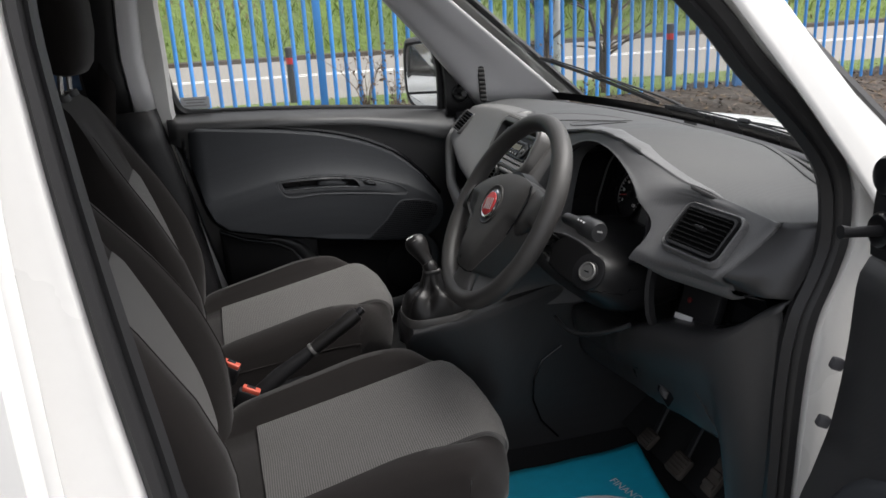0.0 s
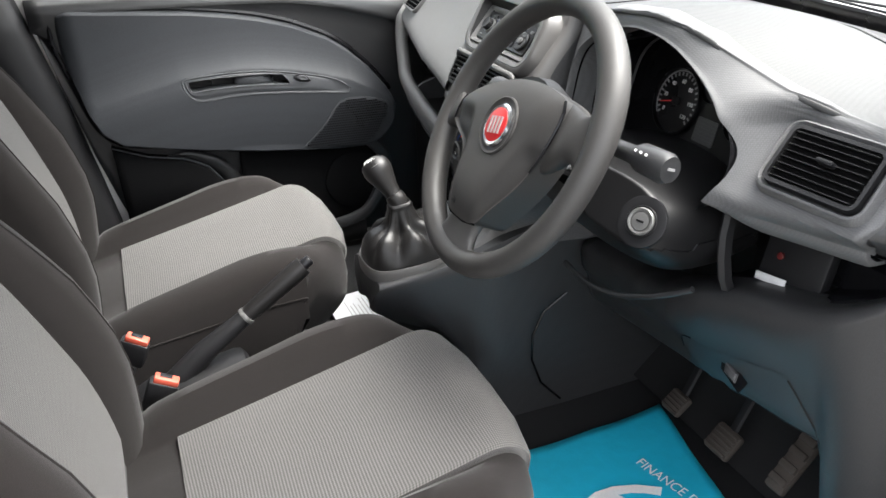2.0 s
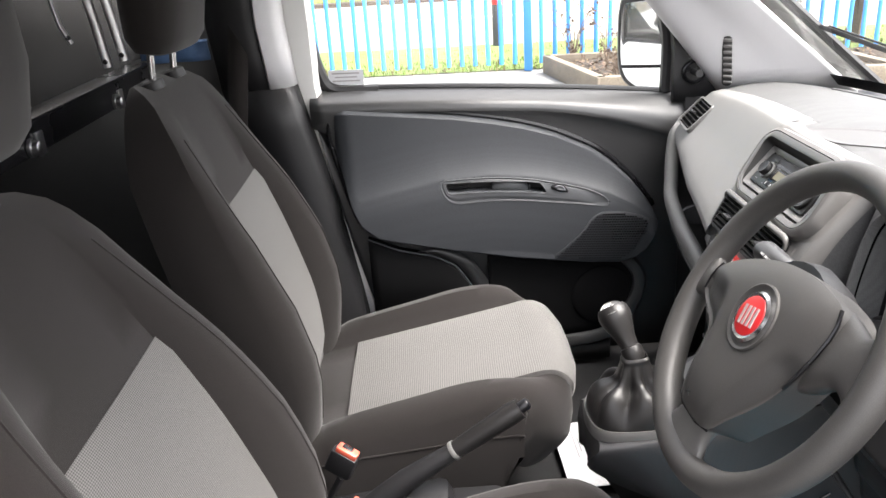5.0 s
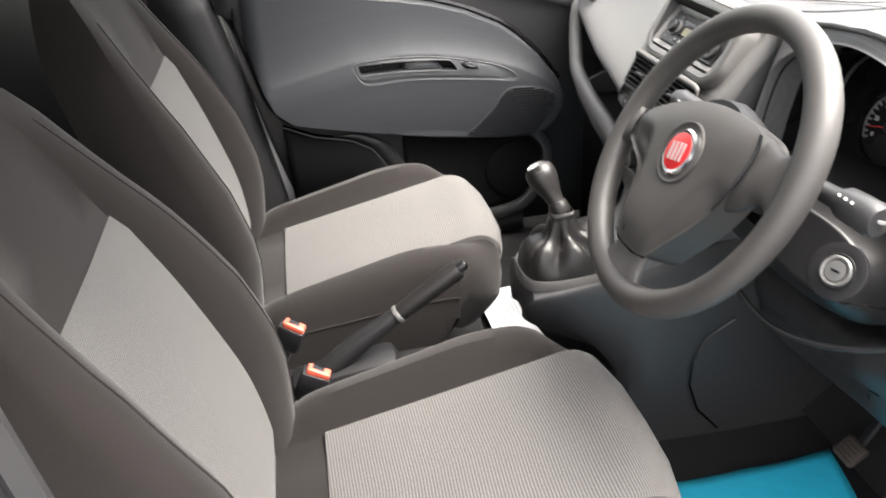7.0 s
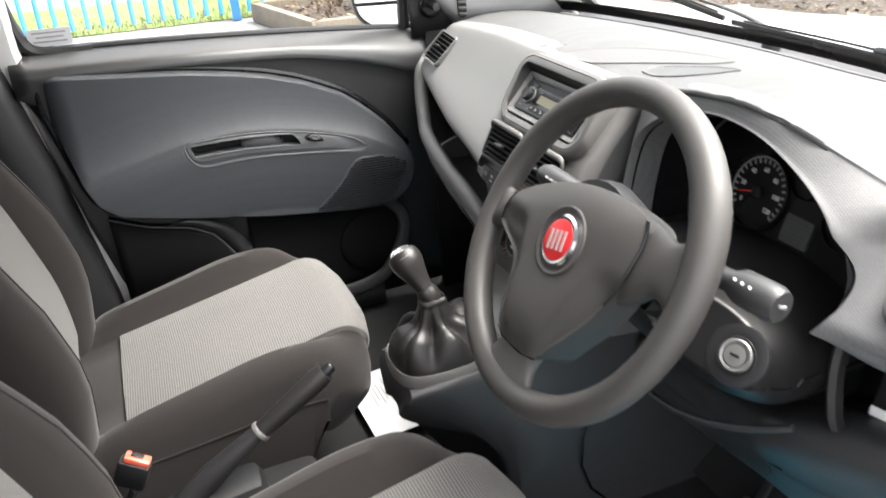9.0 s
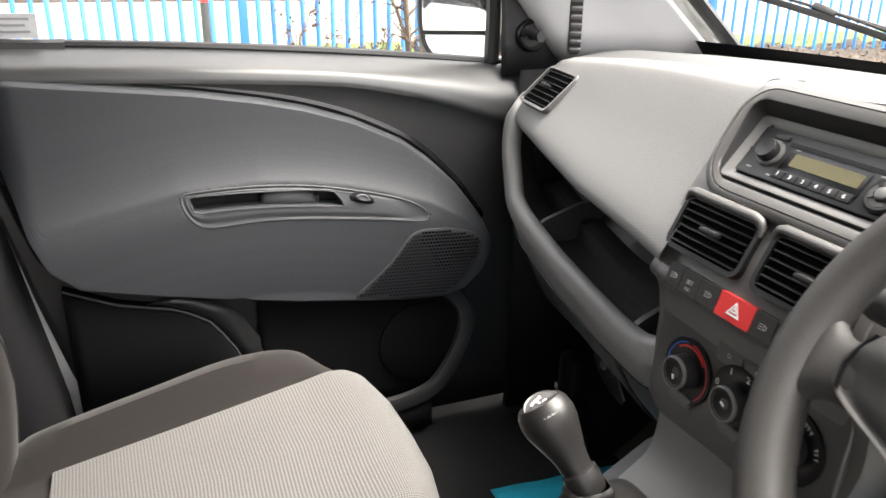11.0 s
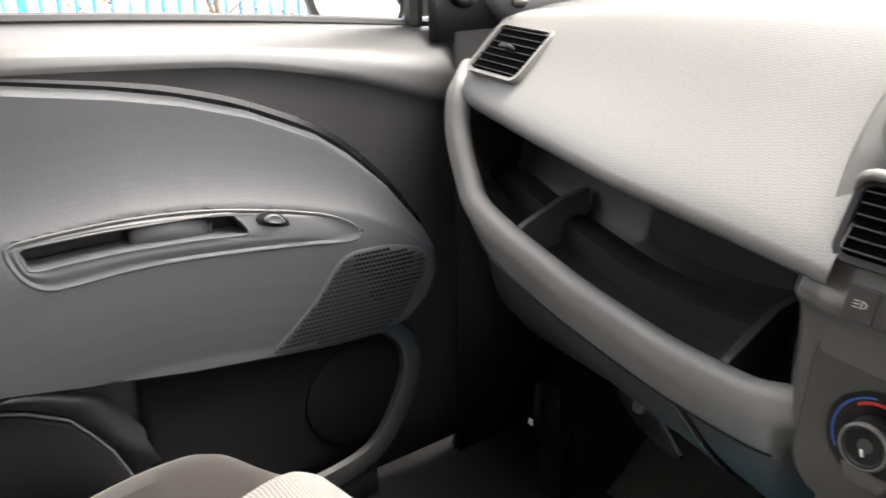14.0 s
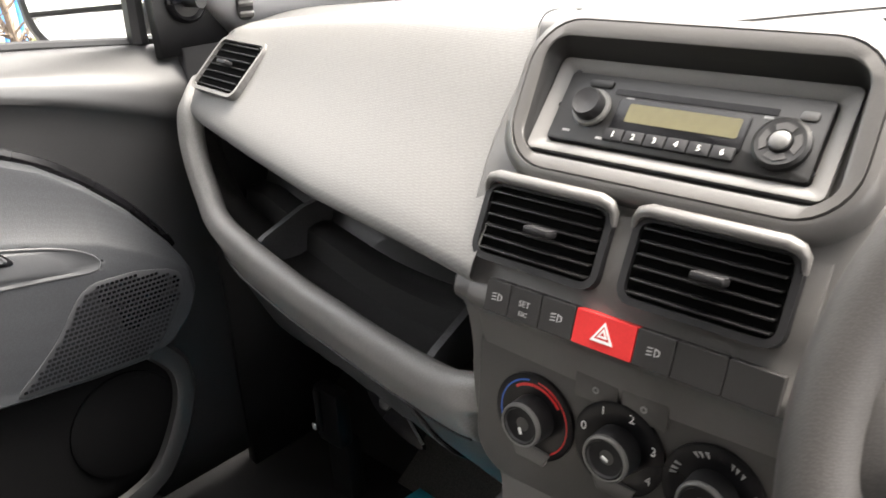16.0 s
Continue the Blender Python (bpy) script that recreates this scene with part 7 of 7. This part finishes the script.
rows = []
for k in range(31):
    x = -0.064 + 1.014 * k / 30
    zl = table([(-0.064, 1.15), (-0.05, 1.06), (-0.036, 0.98), (-0.022, 0.90), (-0.002, 0.80), (0.025, 0.68), (0.065, 0.54), (0.12, 0.43), (0.99, 0.43)], x)[0]
    bz = belt_z(x)
    swell = 0.02 * max(0, min(1, (x - 0.7) / 0.2))
    fl = max(0, min(1, (x - 0.50) / 0.36)) ** 1.5
    sharp_edge = ((0.788 - swell * 0.4, bz - 0.08), (0.782 - swell, bz - 0.045), (0.783 - swell, bz - 0.034), (0.79 - swell, bz - 0.022), (0.812, bz - 0.008), (0.832, bz + 0.0))
    soft_edge = ((0.788, bz - 0.155), (0.779, bz - 0.105), (0.780, bz - 0.082), (0.786, bz - 0.055), (0.798, bz - 0.026), (0.818, bz + 0.002))
    edge = [(a + (c - a) * fl, b + (d - b) * fl) for (a, b), (c, d) in zip(sharp_edge, soft_edge)]
    rows.append([Vector((x, y, z)) for y, z in ((0.795, zl), (0.795, zl * 0.5 + bz * 0.5 - 0.03 - 0.08 * fl), *edge, (0.838, bz - 0.002), (0.84, bz - 0.03))])
part("trim_panel", loft([spline(r, 3) for r in rows]), door_plastic, door, "black grained door trim", solid=0.01)
TOPC = [(-0.02, 1.105), (-0.012, 1.118), (0.015, 1.124), (0.08, 1.117), (0.172, 1.107), (0.27, 1.096), (0.37, 1.079), (0.444, 1.062), (0.523, 1.036), (0.61, 0.994), (0.657, 0.959), (0.708, 0.909), (0.753, 0.850), (0.766, 0.825), (0.774, 0.80)]
BOTC = [(-0.02, 1.06), (-0.012, 1.007), (0.014, 0.888), (0.035, 0.835), (0.075, 0.80), (0.17, 0.775), (0.286, 0.748), (0.41, 0.724), (0.515, 0.709), (0.61, 0.697), (0.68, 0.694), (0.72, 0.706), (0.75, 0.735), (0.765, 0.765), (0.774, 0.79)]
CREASE = [(-0.02, 0.888), (0.02, 0.900), (0.123, 0.9235), (0.234, 0.946), (0.36, 0.9515), (0.435, 0.9445), (0.50, 0.9325), (0.566, 0.915), (0.61, 0.900), (0.65, 0.886), (0.71, 0.852), (0.774, 0.80)]


def insert_y(x, z):
    """How far out the padded door insert stands at a place."""
    c = table(CREASE, x)[0]
    h = z - c
    if h > 0:
        y = 0.742 + 0.026 * (1 - math.exp(-h / 0.042))
    else:
        y = 0.742 - 0.006 * math.sin(min(1, -h / 0.05) * math.pi / 2) + 0.012 * min(1, -h / 0.2) ** 2
    y += 0.026 * max(0, (0.035 - x) / 0.055) ** 2.2
    return y


BEZEL = ring_of([(0.234, 0.940), (0.2407, 0.9442), (0.2886, 0.9470), (0.36, 0.9466), (0.435, 0.9396), (0.4987, 0.9272), (0.566, 0.910), (0.6105, 0.8942), (0.640, 0.8760), (0.6475, 0.8610), (0.632, 0.8540), (0.56, 0.8652), (0.4357, 0.881), (0.359, 0.8862), (0.2862, 0.8842), (0.2618, 0.888), (0.2453, 0.9026), (0.2355, 0.923)])
SLOT = ring_of([(0.2484, 0.9345), (0.256, 0.9368), (0.3306, 0.9362), (0.397, 0.9328), (0.4666, 0.9272), (0.4812, 0.9185), (0.4925, 0.9015), (0.485, 0.8995), (0.4354, 0.9055), (0.3594, 0.9114), (0.3014, 0.9128), (0.2575, 0.9125), (0.2511, 0.9225)])
SUNK, CUT = drawn_in(BEZEL, 0.002), drawn_in(SLOT, -0.004)


def inside(poly, x, y):
    hit = False
    for (ax, ay), (bx, by) in zip(poly, poly[1:] + poly[:1]):
        if (ay > y) != (by > y) and x < (bx - ax) * (y - ay) / (by - ay) + ax:
            hit = not hit
    return hit


rows = []
for i in range(161):
    x = -0.02 + 0.794 * i / 160
    zb, zt = table(BOTC, x)[0], table(TOPC, x)[0]
    row = []
    for j in range(91):
        v = j / 90
        z = zb + (zt - zb) * v
        edge = min(1, min(v, 1 - v) * (zt - zb) / 0.008, max(0, 0.774 - x) / 0.01 + 0.1, (x + 0.02) / 0.02 + 0.1)
        y = insert_y(x, z) + 0.014 * (1 - edge) ** 2
        if 0.22 < x < 0.66 and inside(SUNK, x, z):
            y += 0.035 if inside(CUT, x, z) else 0.004
        row.append(Vector((x, y, z)))
    row.insert(0, Vector((x, 0.797, zb)))
    row.append(Vector((x, 0.797, zt)))
    rows.append(row)
part("insert", loft(rows), insert_plastic, door, "grey embossed insert with a moulded armrest")


GROOVE = spline([(x, 0.793, z) for x, z in TOPC[2:-1]], 4)
part("groove", tube([p + Vector((0.1 * r, 0, r * 0.6)) for k, p in enumerate(GROOVE) for r in [0.006 + 0.004 * k / len(GROOVE)]], [0.0075 + 0.003 * k / len(GROOVE) for k in range(len(GROOVE))], 8), gloss_black, door, "dark gap above the insert")
part("groove", tube(spline([(0.04, 0.792, 1.125), (0.0, 0.792, 1.124), (-0.022, 0.792, 1.108), (-0.026, 0.792, 1.06), (-0.017, 0.792, 1.006), (0.009, 0.792, 0.888), (0.030, 0.792, 0.833), (0.070, 0.792, 0.796), (0.17, 0.792, 0.770), (0.41, 0.792, 0.719), (0.61, 0.792, 0.692)], 5), 0.0062, 8), gloss_black, door, "dark gap behind and below the insert")


def shelf_rings(*steps):
    return [[Vector((x, insert_y(x, z) - lift, z)) for x, z in o] for o, lift in steps]


between = [[(a[0] + (b[0] - a[0]) * f, a[1] + (b[1] - a[1]) * f) for a, b in zip(drawn_in(BEZEL, 0.005), drawn_in(SLOT, -0.003))] for f in (0.25, 0.5, 0.75)]
part("pull_bezel", loft(shelf_rings((BEZEL, -0.004), (BEZEL, 0.0004), (drawn_in(BEZEL, 0.0010), 0.0013), (drawn_in(BEZEL, 0.0022), 0.0011), (drawn_in(BEZEL, 0.005), -0.0006), (between[0], 0.0), (between[1], 0.0012), (between[2], 0.0012),
                                   (drawn_in(SLOT, -0.003), 0.0004), (drawn_in(SLOT, -0.0014), 0.0013), (SLOT, 0.0008), (drawn_in(SLOT, 0.0006), -0.006), (drawn_in(SLOT, 0.0012), -0.030)), close_u=True), door_smooth, door, "smooth grey surround of the door pull")
part("recess_floor", loft([[Vector((0.365 + (x - 0.365) * f, 0.770, 0.9185 + (z - 0.9185) * f)) for x, z in SLOT] for f in (1.05, 0.5, 0.02)], close_u=True), gloss_black, door)
rows = []
for i in range(17):
    u = i / 16
    x = 0.362 + 0.094 * u
    lowz, topz = table([(0.30, 0.913), (0.3594, 0.9114), (0.4354, 0.9055), (0.485, 0.8995)], x)[0], table([(0.33, 0.9362), (0.397, 0.9328), (0.4666, 0.9272)], x)[0]
    bow = math.sin(math.pi * min(1, u * 1.05 + 0.02)) ** 0.45 if u < 0.94 else 0.3
    rows.append([Vector((x, 0.760 - 0.013 * bow * math.sin(math.pi * (0.12 + 0.70 * j / 8)), lowz - 0.003 + (topz + 0.004 - lowz) * (j / 8) * (0.35 + 0.65 * bow))) for j in range(9)])
paddle = part("pull_handle", loft(rows), door_smooth, door, "rounded grey inner door handle", solid=0.006)
part("handle_lip", tube([(0.378 + 0.05 * k / 8, 0.7455, 0.9075 + 0.0085 * math.sin(math.pi * k / 8) - 0.004 * k / 8) for k in range(9)], 0.0014, 6), insert_plastic, paddle)
msw = basis((0.5265, insert_y(0.5265, 0.9085) - 0.0012, 0.9085), (1, 0, -0.24), (0, 0.12, 1))
sw = part("window_switch", plate(ring_of([(-0.0235, 0.001), (-0.012, 0.0095), (0.004, 0.0095), (0.0225, -0.004), (0.012, -0.0085), (-0.014, -0.0075)], 28), msw, -0.004, 0.0012, 0.0008), gloss_black, door, "window switch in a dark recess")
part("rocker", dome(ring_of([(-0.014, 0.001), (-0.006, 0.0065), (0.006, 0.0060), (0.015, -0.002), (0.008, -0.0050), (-0.008, -0.0045)], 24), msw, [(1.0, 0.001), (0.97, 0.0035), (0.75, 0.0050), (0.3, 0.0042), (0.02, 0.004)]), door_smooth, sw)
# white inner frame of the door behind the trim's rear edge and beside the window
EDGE = [(0.42, 0.06, 0.11), (0.60, 0.02, 0.055), (0.728, 0.0, 0.03), (0.843, -0.016, 0.01), (1.031, -0.058, -0.03), (1.179, -0.092, -0.05), (1.343, -0.104, -0.048), (1.50, -0.10, -0.05), (1.64, -0.075, -0.03)]
part("inner_frame", loft([[Vector((table(EDGE, z)[0] - 0.012, yy + 0.02, z)), Vector((table(EDGE, z)[0], yy + 0.003, z)), Vector((table(EDGE, z)[0] + 0.008, yy, z)), Vector((table(EDGE, z)[1], yy, z)), Vector((table(EDGE, z)[1] + 0.012, yy + 0.02, z))] for z in [0.43 + 1.2 * k / 24 for k in range(25)] for yy in [0.806 - 0.06 * max(0, (z - 1.25) / 0.4) ** 1.5]]), van_white, door, "white painted inner frame")
# speaker grille
GRILLE = ring_of([(0.513, 0.7235), (0.540, 0.750), (0.573, 0.782), (0.606, 0.8255), (0.628, 0.8385), (0.66, 0.8385), (0.698, 0.833), (0.748, 0.812), (0.7427, 0.777), (0.7085, 0.7256), (0.681, 0.7072), (0.62, 0.7065), (0.55, 0.7165)], 90)
GX, GZ = 0.645, 0.770
grille = part("speaker_grille", loft([[Vector((x, insert_y(x, z) - lift, z)) for x, z in [(GX + (a - GX) * f, GZ + (b - GZ) * f) for a, b in GRILLE]] for f, lift in ((1.0, -0.002), (0.997, 0.0012), (0.985, 0.0018), (0.9, 0.0018), (0.8, 0.0018), (0.7, 0.0018), (0.6, 0.0018), (0.5, 0.0018), (0.35, 0.0018), (0.2, 0.0018), (0.02, 0.0018))], close_u=True), grille_grey, door, "grey perforated speaker grille")
dots = bmesh.new()
for k in range(24):
    for i in range(40):
        x = 0.512 + 0.0064 * (i + 0.5 * (k % 2))
        z = 0.700 + 0.0066 * k + 0.05 * (0.66 - x)
        if inside(drawn_in(GRILLE, 0.005), x, z):
            y = min(insert_y(x, z), insert_y(x, z + 0.003), insert_y(x, z - 0.003)) - 0.0030
            dots.faces.new([dots.verts.new((x + 0.0025 * a, y, z + 0.0019 * b)) for a, b in ((-1, -0.5), (-0.7, -1), (0.7, -1), (1, -0.5), (1, 0.5), (0.7, 1), (-0.7, 1), (-1, 0.5))])
part("perforations", dots, gloss_black, grille, "rows of dark holes", smooth=False)
# pockets low on the door
rows = []
for k in range(33):
    x = 0.345 + 0.385 * k / 32
    hi = min(table(BOTC, x)[0] + 0.012, table([(0.20, 0.9), (0.68, 0.9), (0.735, 0.66)], x)[0])
    lo = table([(0.20, 0.46), (0.60, 0.47), (0.66, 0.50), (0.70, 0.55), (0.735, 0.63)], x)[0]
    rows.append([Vector((x, 0.7825, lo + (hi - lo) * j / 6)) for j in range(7)])
# sheet laid over the trim to paint the pocket's inner shade
part("pocket_shade", loft(rows), pocket_black, door, "near-black sheet standing in for shade in the door pocket", solid=0.002)
rows = []
for i in range(15):
    x = 0.045 + 0.275 * i / 14
    zt = table([(0.045, 0.792), (0.12, 0.757), (0.213, 0.734), (0.265, 0.702), (0.298, 0.65), (0.319, 0.60), (0.325, 0.55)], x)[0]
    rows.append([Vector((x, y, z)) for y, z in ((0.795, zt + 0.004), (0.775, zt + 0.004), (0.765, zt - 0.004), (0.762, zt - 0.03), (0.768, 0.46))])
# rear pocket in the same near-black, with its inner shade in the colour
part("rear_pocket", loft(rows), pocket_black, door, "moulded rear pocket", solid=0.004)
# lighter tube that stands in for the highlight along the pocket's edge
part("pocket_glint", tube([r[1] + Vector((0, -0.006, 0.0)) for r in rows], 0.0022, 8), insert_plastic, door, "thin grey tube painting the highlight on the rear pocket's edge")
part("pocket_divider", loft([[r[1] + Vector((0.002, 0.004, 0.0)), Vector((r[1].x + 0.045 - 0.1 * max(0, r[1].x - 0.28), 0.784, r[1].z + 0.008))] for r in rows[6:]]), door_plastic, door, "moulded web between the door pockets", solid=0.003)
part("pocket_rim", tube(spline([(0.695, 0.778, 0.705), (0.733, 0.772, 0.655), (0.730, 0.766, 0.598), (0.69, 0.762, 0.525), (0.645, 0.760, 0.49), (0.55, 0.760, 0.475), (0.33, 0.760, 0.47)], 6), 0.011, 8, flat=1.6), door_plastic, door, "curved rim of the door pocket")
part("pocket_front", loft([[Vector((x, 0.758, z)) for z in (0.42, 0.475)] for x in (0.32, 0.48, 0.66)]), door_plastic, door, solid=0.004)
part("speaker_cover", lathe([(0.082, -0.004), (0.082, 0.004), (0.076, 0.007), (0.0, 0.006)], (0.645, 0.780, 0.595), (0, -1, 0), 32), pocket_black, door, "round black speaker cover")
# window frame and glass
part("window_frame", tube(spline([(0.10, 0.842, 1.158), (0.02, 0.842, 1.161), (-0.018, 0.840, 1.172), (-0.035, 0.838, 1.205), (-0.05, 0.835, 1.28), (-0.07, 0.80, 1.50), (-0.04, 0.765, 1.67), (0.05, 0.75, 1.72), (0.27, 0.76, 1.68), (0.49, 0.78, 1.57), (0.654, 0.80, 1.461), (0.765, 0.822, 1.333), (0.80, 0.83, 1.25), (0.803, 0.835, 1.11)], 6), 0.014, 8), seal_rubber, door, "black window channel")
part("belt_seal", tube([(-0.05 + 0.9 * k / 10, 0.842, belt_z(-0.05 + 0.9 * k / 10) + 0.004) for k in range(11)], 0.008, 8), seal_rubber, door)
gl = part("window", loft([[Vector((-0.05 + 0.9 * i / 12, 0.846 - 0.05 * (j / 8) ** 1.6, 1.10 + 0.62 * j / 8)) for j in range(9)] for i in range(13)]), glass, door, "clear side window")
gl.visible_shadow = False
stk = part("sticker", box((0.025, 0.839, 1.193), (0.085, 0.001, 0.036), (4, 1.5, 0)), paper_white, door, "pale translucent sticker with unreadable print")
for k in range(3):
    part("print", box((0.025, 0.838, 1.203 - 0.009 * k), (0.066 - 0.012 * (k % 2), 0.001, 0.0035), (4, 1.5, 0)), mark_grey, stk)
quarter = part("mirror_quarter", loft([[Vector((x0, 0.806, z)), Vector((x0 + 0.003, 0.792, z)), Vector((x1, 0.785, z)), Vector((x1 + 0.01, 0.80, z))] for x0, x1, z in ((0.810, 0.935, 1.09), (0.808, 0.932, 1.15), (0.807, 0.918, 1.20), (0.802, 0.895, 1.25), (0.78, 0.855, 1.31), (0.735, 0.78, 1.37), (0.69, 0.715, 1.42))]), black_plastic, door, "black corner trim with the mirror lever", solid=0.01)
for z, r in ((1.232, 0.026), (1.160, 0.029)):
    part("boss", lathe([(r, -0.006), (r, 0.004), (r * 0.86, 0.009), (r * 0.7, 0.004), (0.0, 0.003)], (0.857, 0.788, z), (0, -1, 0.0), 28), gloss_black, quarter)
part("mirror_lever", tube([(0.857, 0.785, 1.160), (0.857, 0.765, 1.160), (0.859, 0.752, 1.161)], [0.008, 0.007, 0.0095], 12), black_plastic, quarter)
# white outer skin of the door
part("outer_skin", loft([[Vector((x, y, z)) for y, z in ((0.86, 0.35), (0.905, 0.6), (0.915, 0.85), (0.895, 1.05), (0.86, 1.115))] for x in (-0.10, 0.3, 0.7, 1.02)]), van_white, door, "white painted outer skin", solid=0.004)

mir = thing("door_mirror", (0.90, 0.98, 1.2), "large black door mirror with two glasses", "mirror")
mm = basis((0.808, 1.00, 1.195), (0.94, -0.33, 0.0), (-0.093, -0.122, 1))
mo = [(p.x, p.y) for p in spline([(-0.072, 0.105, 0), (-0.05, 0.122, 0), (0.05, 0.124, 0), (0.074, 0.10, 0), (0.077, 0, 0), (0.073, -0.085, 0), (0.052, -0.116, 0), (0.005, -0.124, 0), (-0.045, -0.104, 0), (-0.073, -0.064, 0), (-0.078, 0.02, 0)], 5, closed=True)]
part("housing", dome(mo, mm, [(0.96, 0.006), (1.03, 0.006), (1.08, -0.005), (1.07, -0.05), (0.9, -0.085), (0.5, -0.105), (0.05, -0.108)]), black_plastic, mir, "black plastic housing")
up_g = [(x, max(y, -0.048)) for x, y in mo]
part("main_glass", plate([(x * 0.95, y * 0.96 + 0.0) for x, y in up_g], mm, 0.004, 0.009, 0.001), mirror_glass, mir, "flat main mirror glass")
part("wide_glass", plate([(x * 0.92, min(y, -0.054) * 0.96 + 0.085) for x, y in mo if y < -0.03], mm @ pose(0, -0.085, 0.007, 9), -0.001, 0.003, 0.001), mirror_glass, mir, "small wide-angle mirror glass")
part("arm", tube([(0.90, 0.96, 1.13), (0.93, 0.90, 1.12), (0.95, 0.84, 1.12)], [0.035, 0.03, 0.035], 12), black_plastic, mir)

# ---- driver's door, swung open ----
dd = thing("door_2", (0.94, -0.885, 0.45), "open driver's door with black trim and mirror lever", "van door")
md = Matrix.Translation((0.935, -0.895, 0)) @ pose(0, 0, 0, 0, 0, -98)


def dpt(x, y, z):
    """A place on the open door: x along it from the hinge, y out of its trim."""
    return md @ Vector((x, y, z))


DEEP = [(0.44, 0.15), (0.60, 0.14), (0.70, 0.12), (0.76, 0.104), (0.79, 0.092), (0.866, 0.07), (0.935, 0.061), (1.0, 0.056), (1.07, 0.055), (1.10, 0.05), (1.125, 0.03), (1.135, 0.0)]
zs = [0.44 + 0.695 * k / 34 for k in range(35)]
part("trim_panel", loft([[dpt(x + ins, -table(DEEP, z)[0] * deep, z) for z in zs] for x, ins, deep in ((0.03, 0.0, 0.0), (0.022, 0.0, 0.5), (0.022, 0.0, 0.9), (0.03, 0.0, 1.0), (0.10, 0.0, 1.03), (0.3, 0.0, 1.05), (0.9, 0.0, 1.05))]), knee_plastic, dd, "black grained door trim", solid=0.008)
ARC = [(0.085, 0.775), (0.10, 0.815), (0.13, 0.845), (0.18, 0.868), (0.26, 0.885), (0.5, 0.90), (0.8, 0.91)]
rows = []
for k in range(31):
    x = 0.085 + 0.7 * k / 30
    zt = table(ARC, x)[0]
    rows.append([dpt(x, -table(DEEP, z)[0] * 1.05 - 0.012 * min(1, 8 * (zt - z) + 0.0) ** 0.5 if z < zt else -table(DEEP, zt)[0] * 1.05, z) for z in [0.62 + (zt - 0.62) * j / 14 for j in range(15)]])
part("insert", loft(rows), insert_plastic, dd, "grey embossed insert", solid=0.004)
part("outer_skin", loft([[dpt(x, 0.10, z) for z in (0.38, 0.7, 1.1)] for x in (-0.01, 0.5, 1.0)]), van_white, dd, "white painted outer skin", solid=0.005)
part("front_edge", loft([[dpt(-0.01, 0.10, z), dpt(-0.015, 0.03, z), dpt(0.0, 0.01, z), dpt(0.03, 0.0, z)] for z in (0.38, 0.7, 1.1, 1.13)]), van_white, dd, "white painted front edge")
part("corner_trim", loft([[dpt(x0, 0.0, z), dpt(x0, -0.036, z), dpt(x0 + 0.008, -0.046, z), dpt(0.16, -0.05, z), dpt(0.17, 0.0, z)] for x0, z in ((0.030, 1.125), (0.026, 1.15), (0.026, 1.20), (0.030, 1.235), (0.045, 1.27), (0.075, 1.30), (0.10, 1.32))]), black_plastic, dd, "black corner trim", solid=0.006)
for z, r in ((1.236, 0.027), (1.164, 0.025)):
    part("boss", lathe([(r, -0.006), (r, 0.006), (r * 0.85, 0.011), (r * 0.7, 0.008), (0.0, 0.007)], dpt(0.060, -0.045, z), md.to_3x3() @ Vector((0, -1, 0)), 28), gloss_black, dd)
part("mirror_lever", tube([dpt(0.060, -0.045, 1.164), dpt(0.060, -0.09, 1.166), dpt(0.060, -0.108, 1.168)], [0.008, 0.007, 0.009], 12), black_plastic, dd)
for z, x in ((0.957, 0.875), (0.868, 0.862)):
    part("hinge", box((x - 0.004, -0.905, z), (0.018, 0.014, 0.018), (0, 20, -20), 0.004), bollard_grey, dd, "grey door check bolt")

brk = thing("footwell_bracket", (0.885, 0.61, 0.50), "black plastic box in the passenger footwell", "bracket")
part("body", box((0.885, 0.61, 0.555), (0.03, 0.06, 0.10), (0, 0, 0), 0.01), gloss_black, brk)
part("rib", box((0.868, 0.622, 0.565), (0.008, 0.012, 0.075), (0, 0, 0), 0.003), black_plastic, brk)
part("mark", box((0.867, 0.637, 0.53), (0.002, 0.008, 0.010)), mark_white, brk)
part("foot", box((0.90, 0.61, 0.45), (0.03, 0.05, 0.12), (0, 0, 0), 0.006), black_plastic, brk)
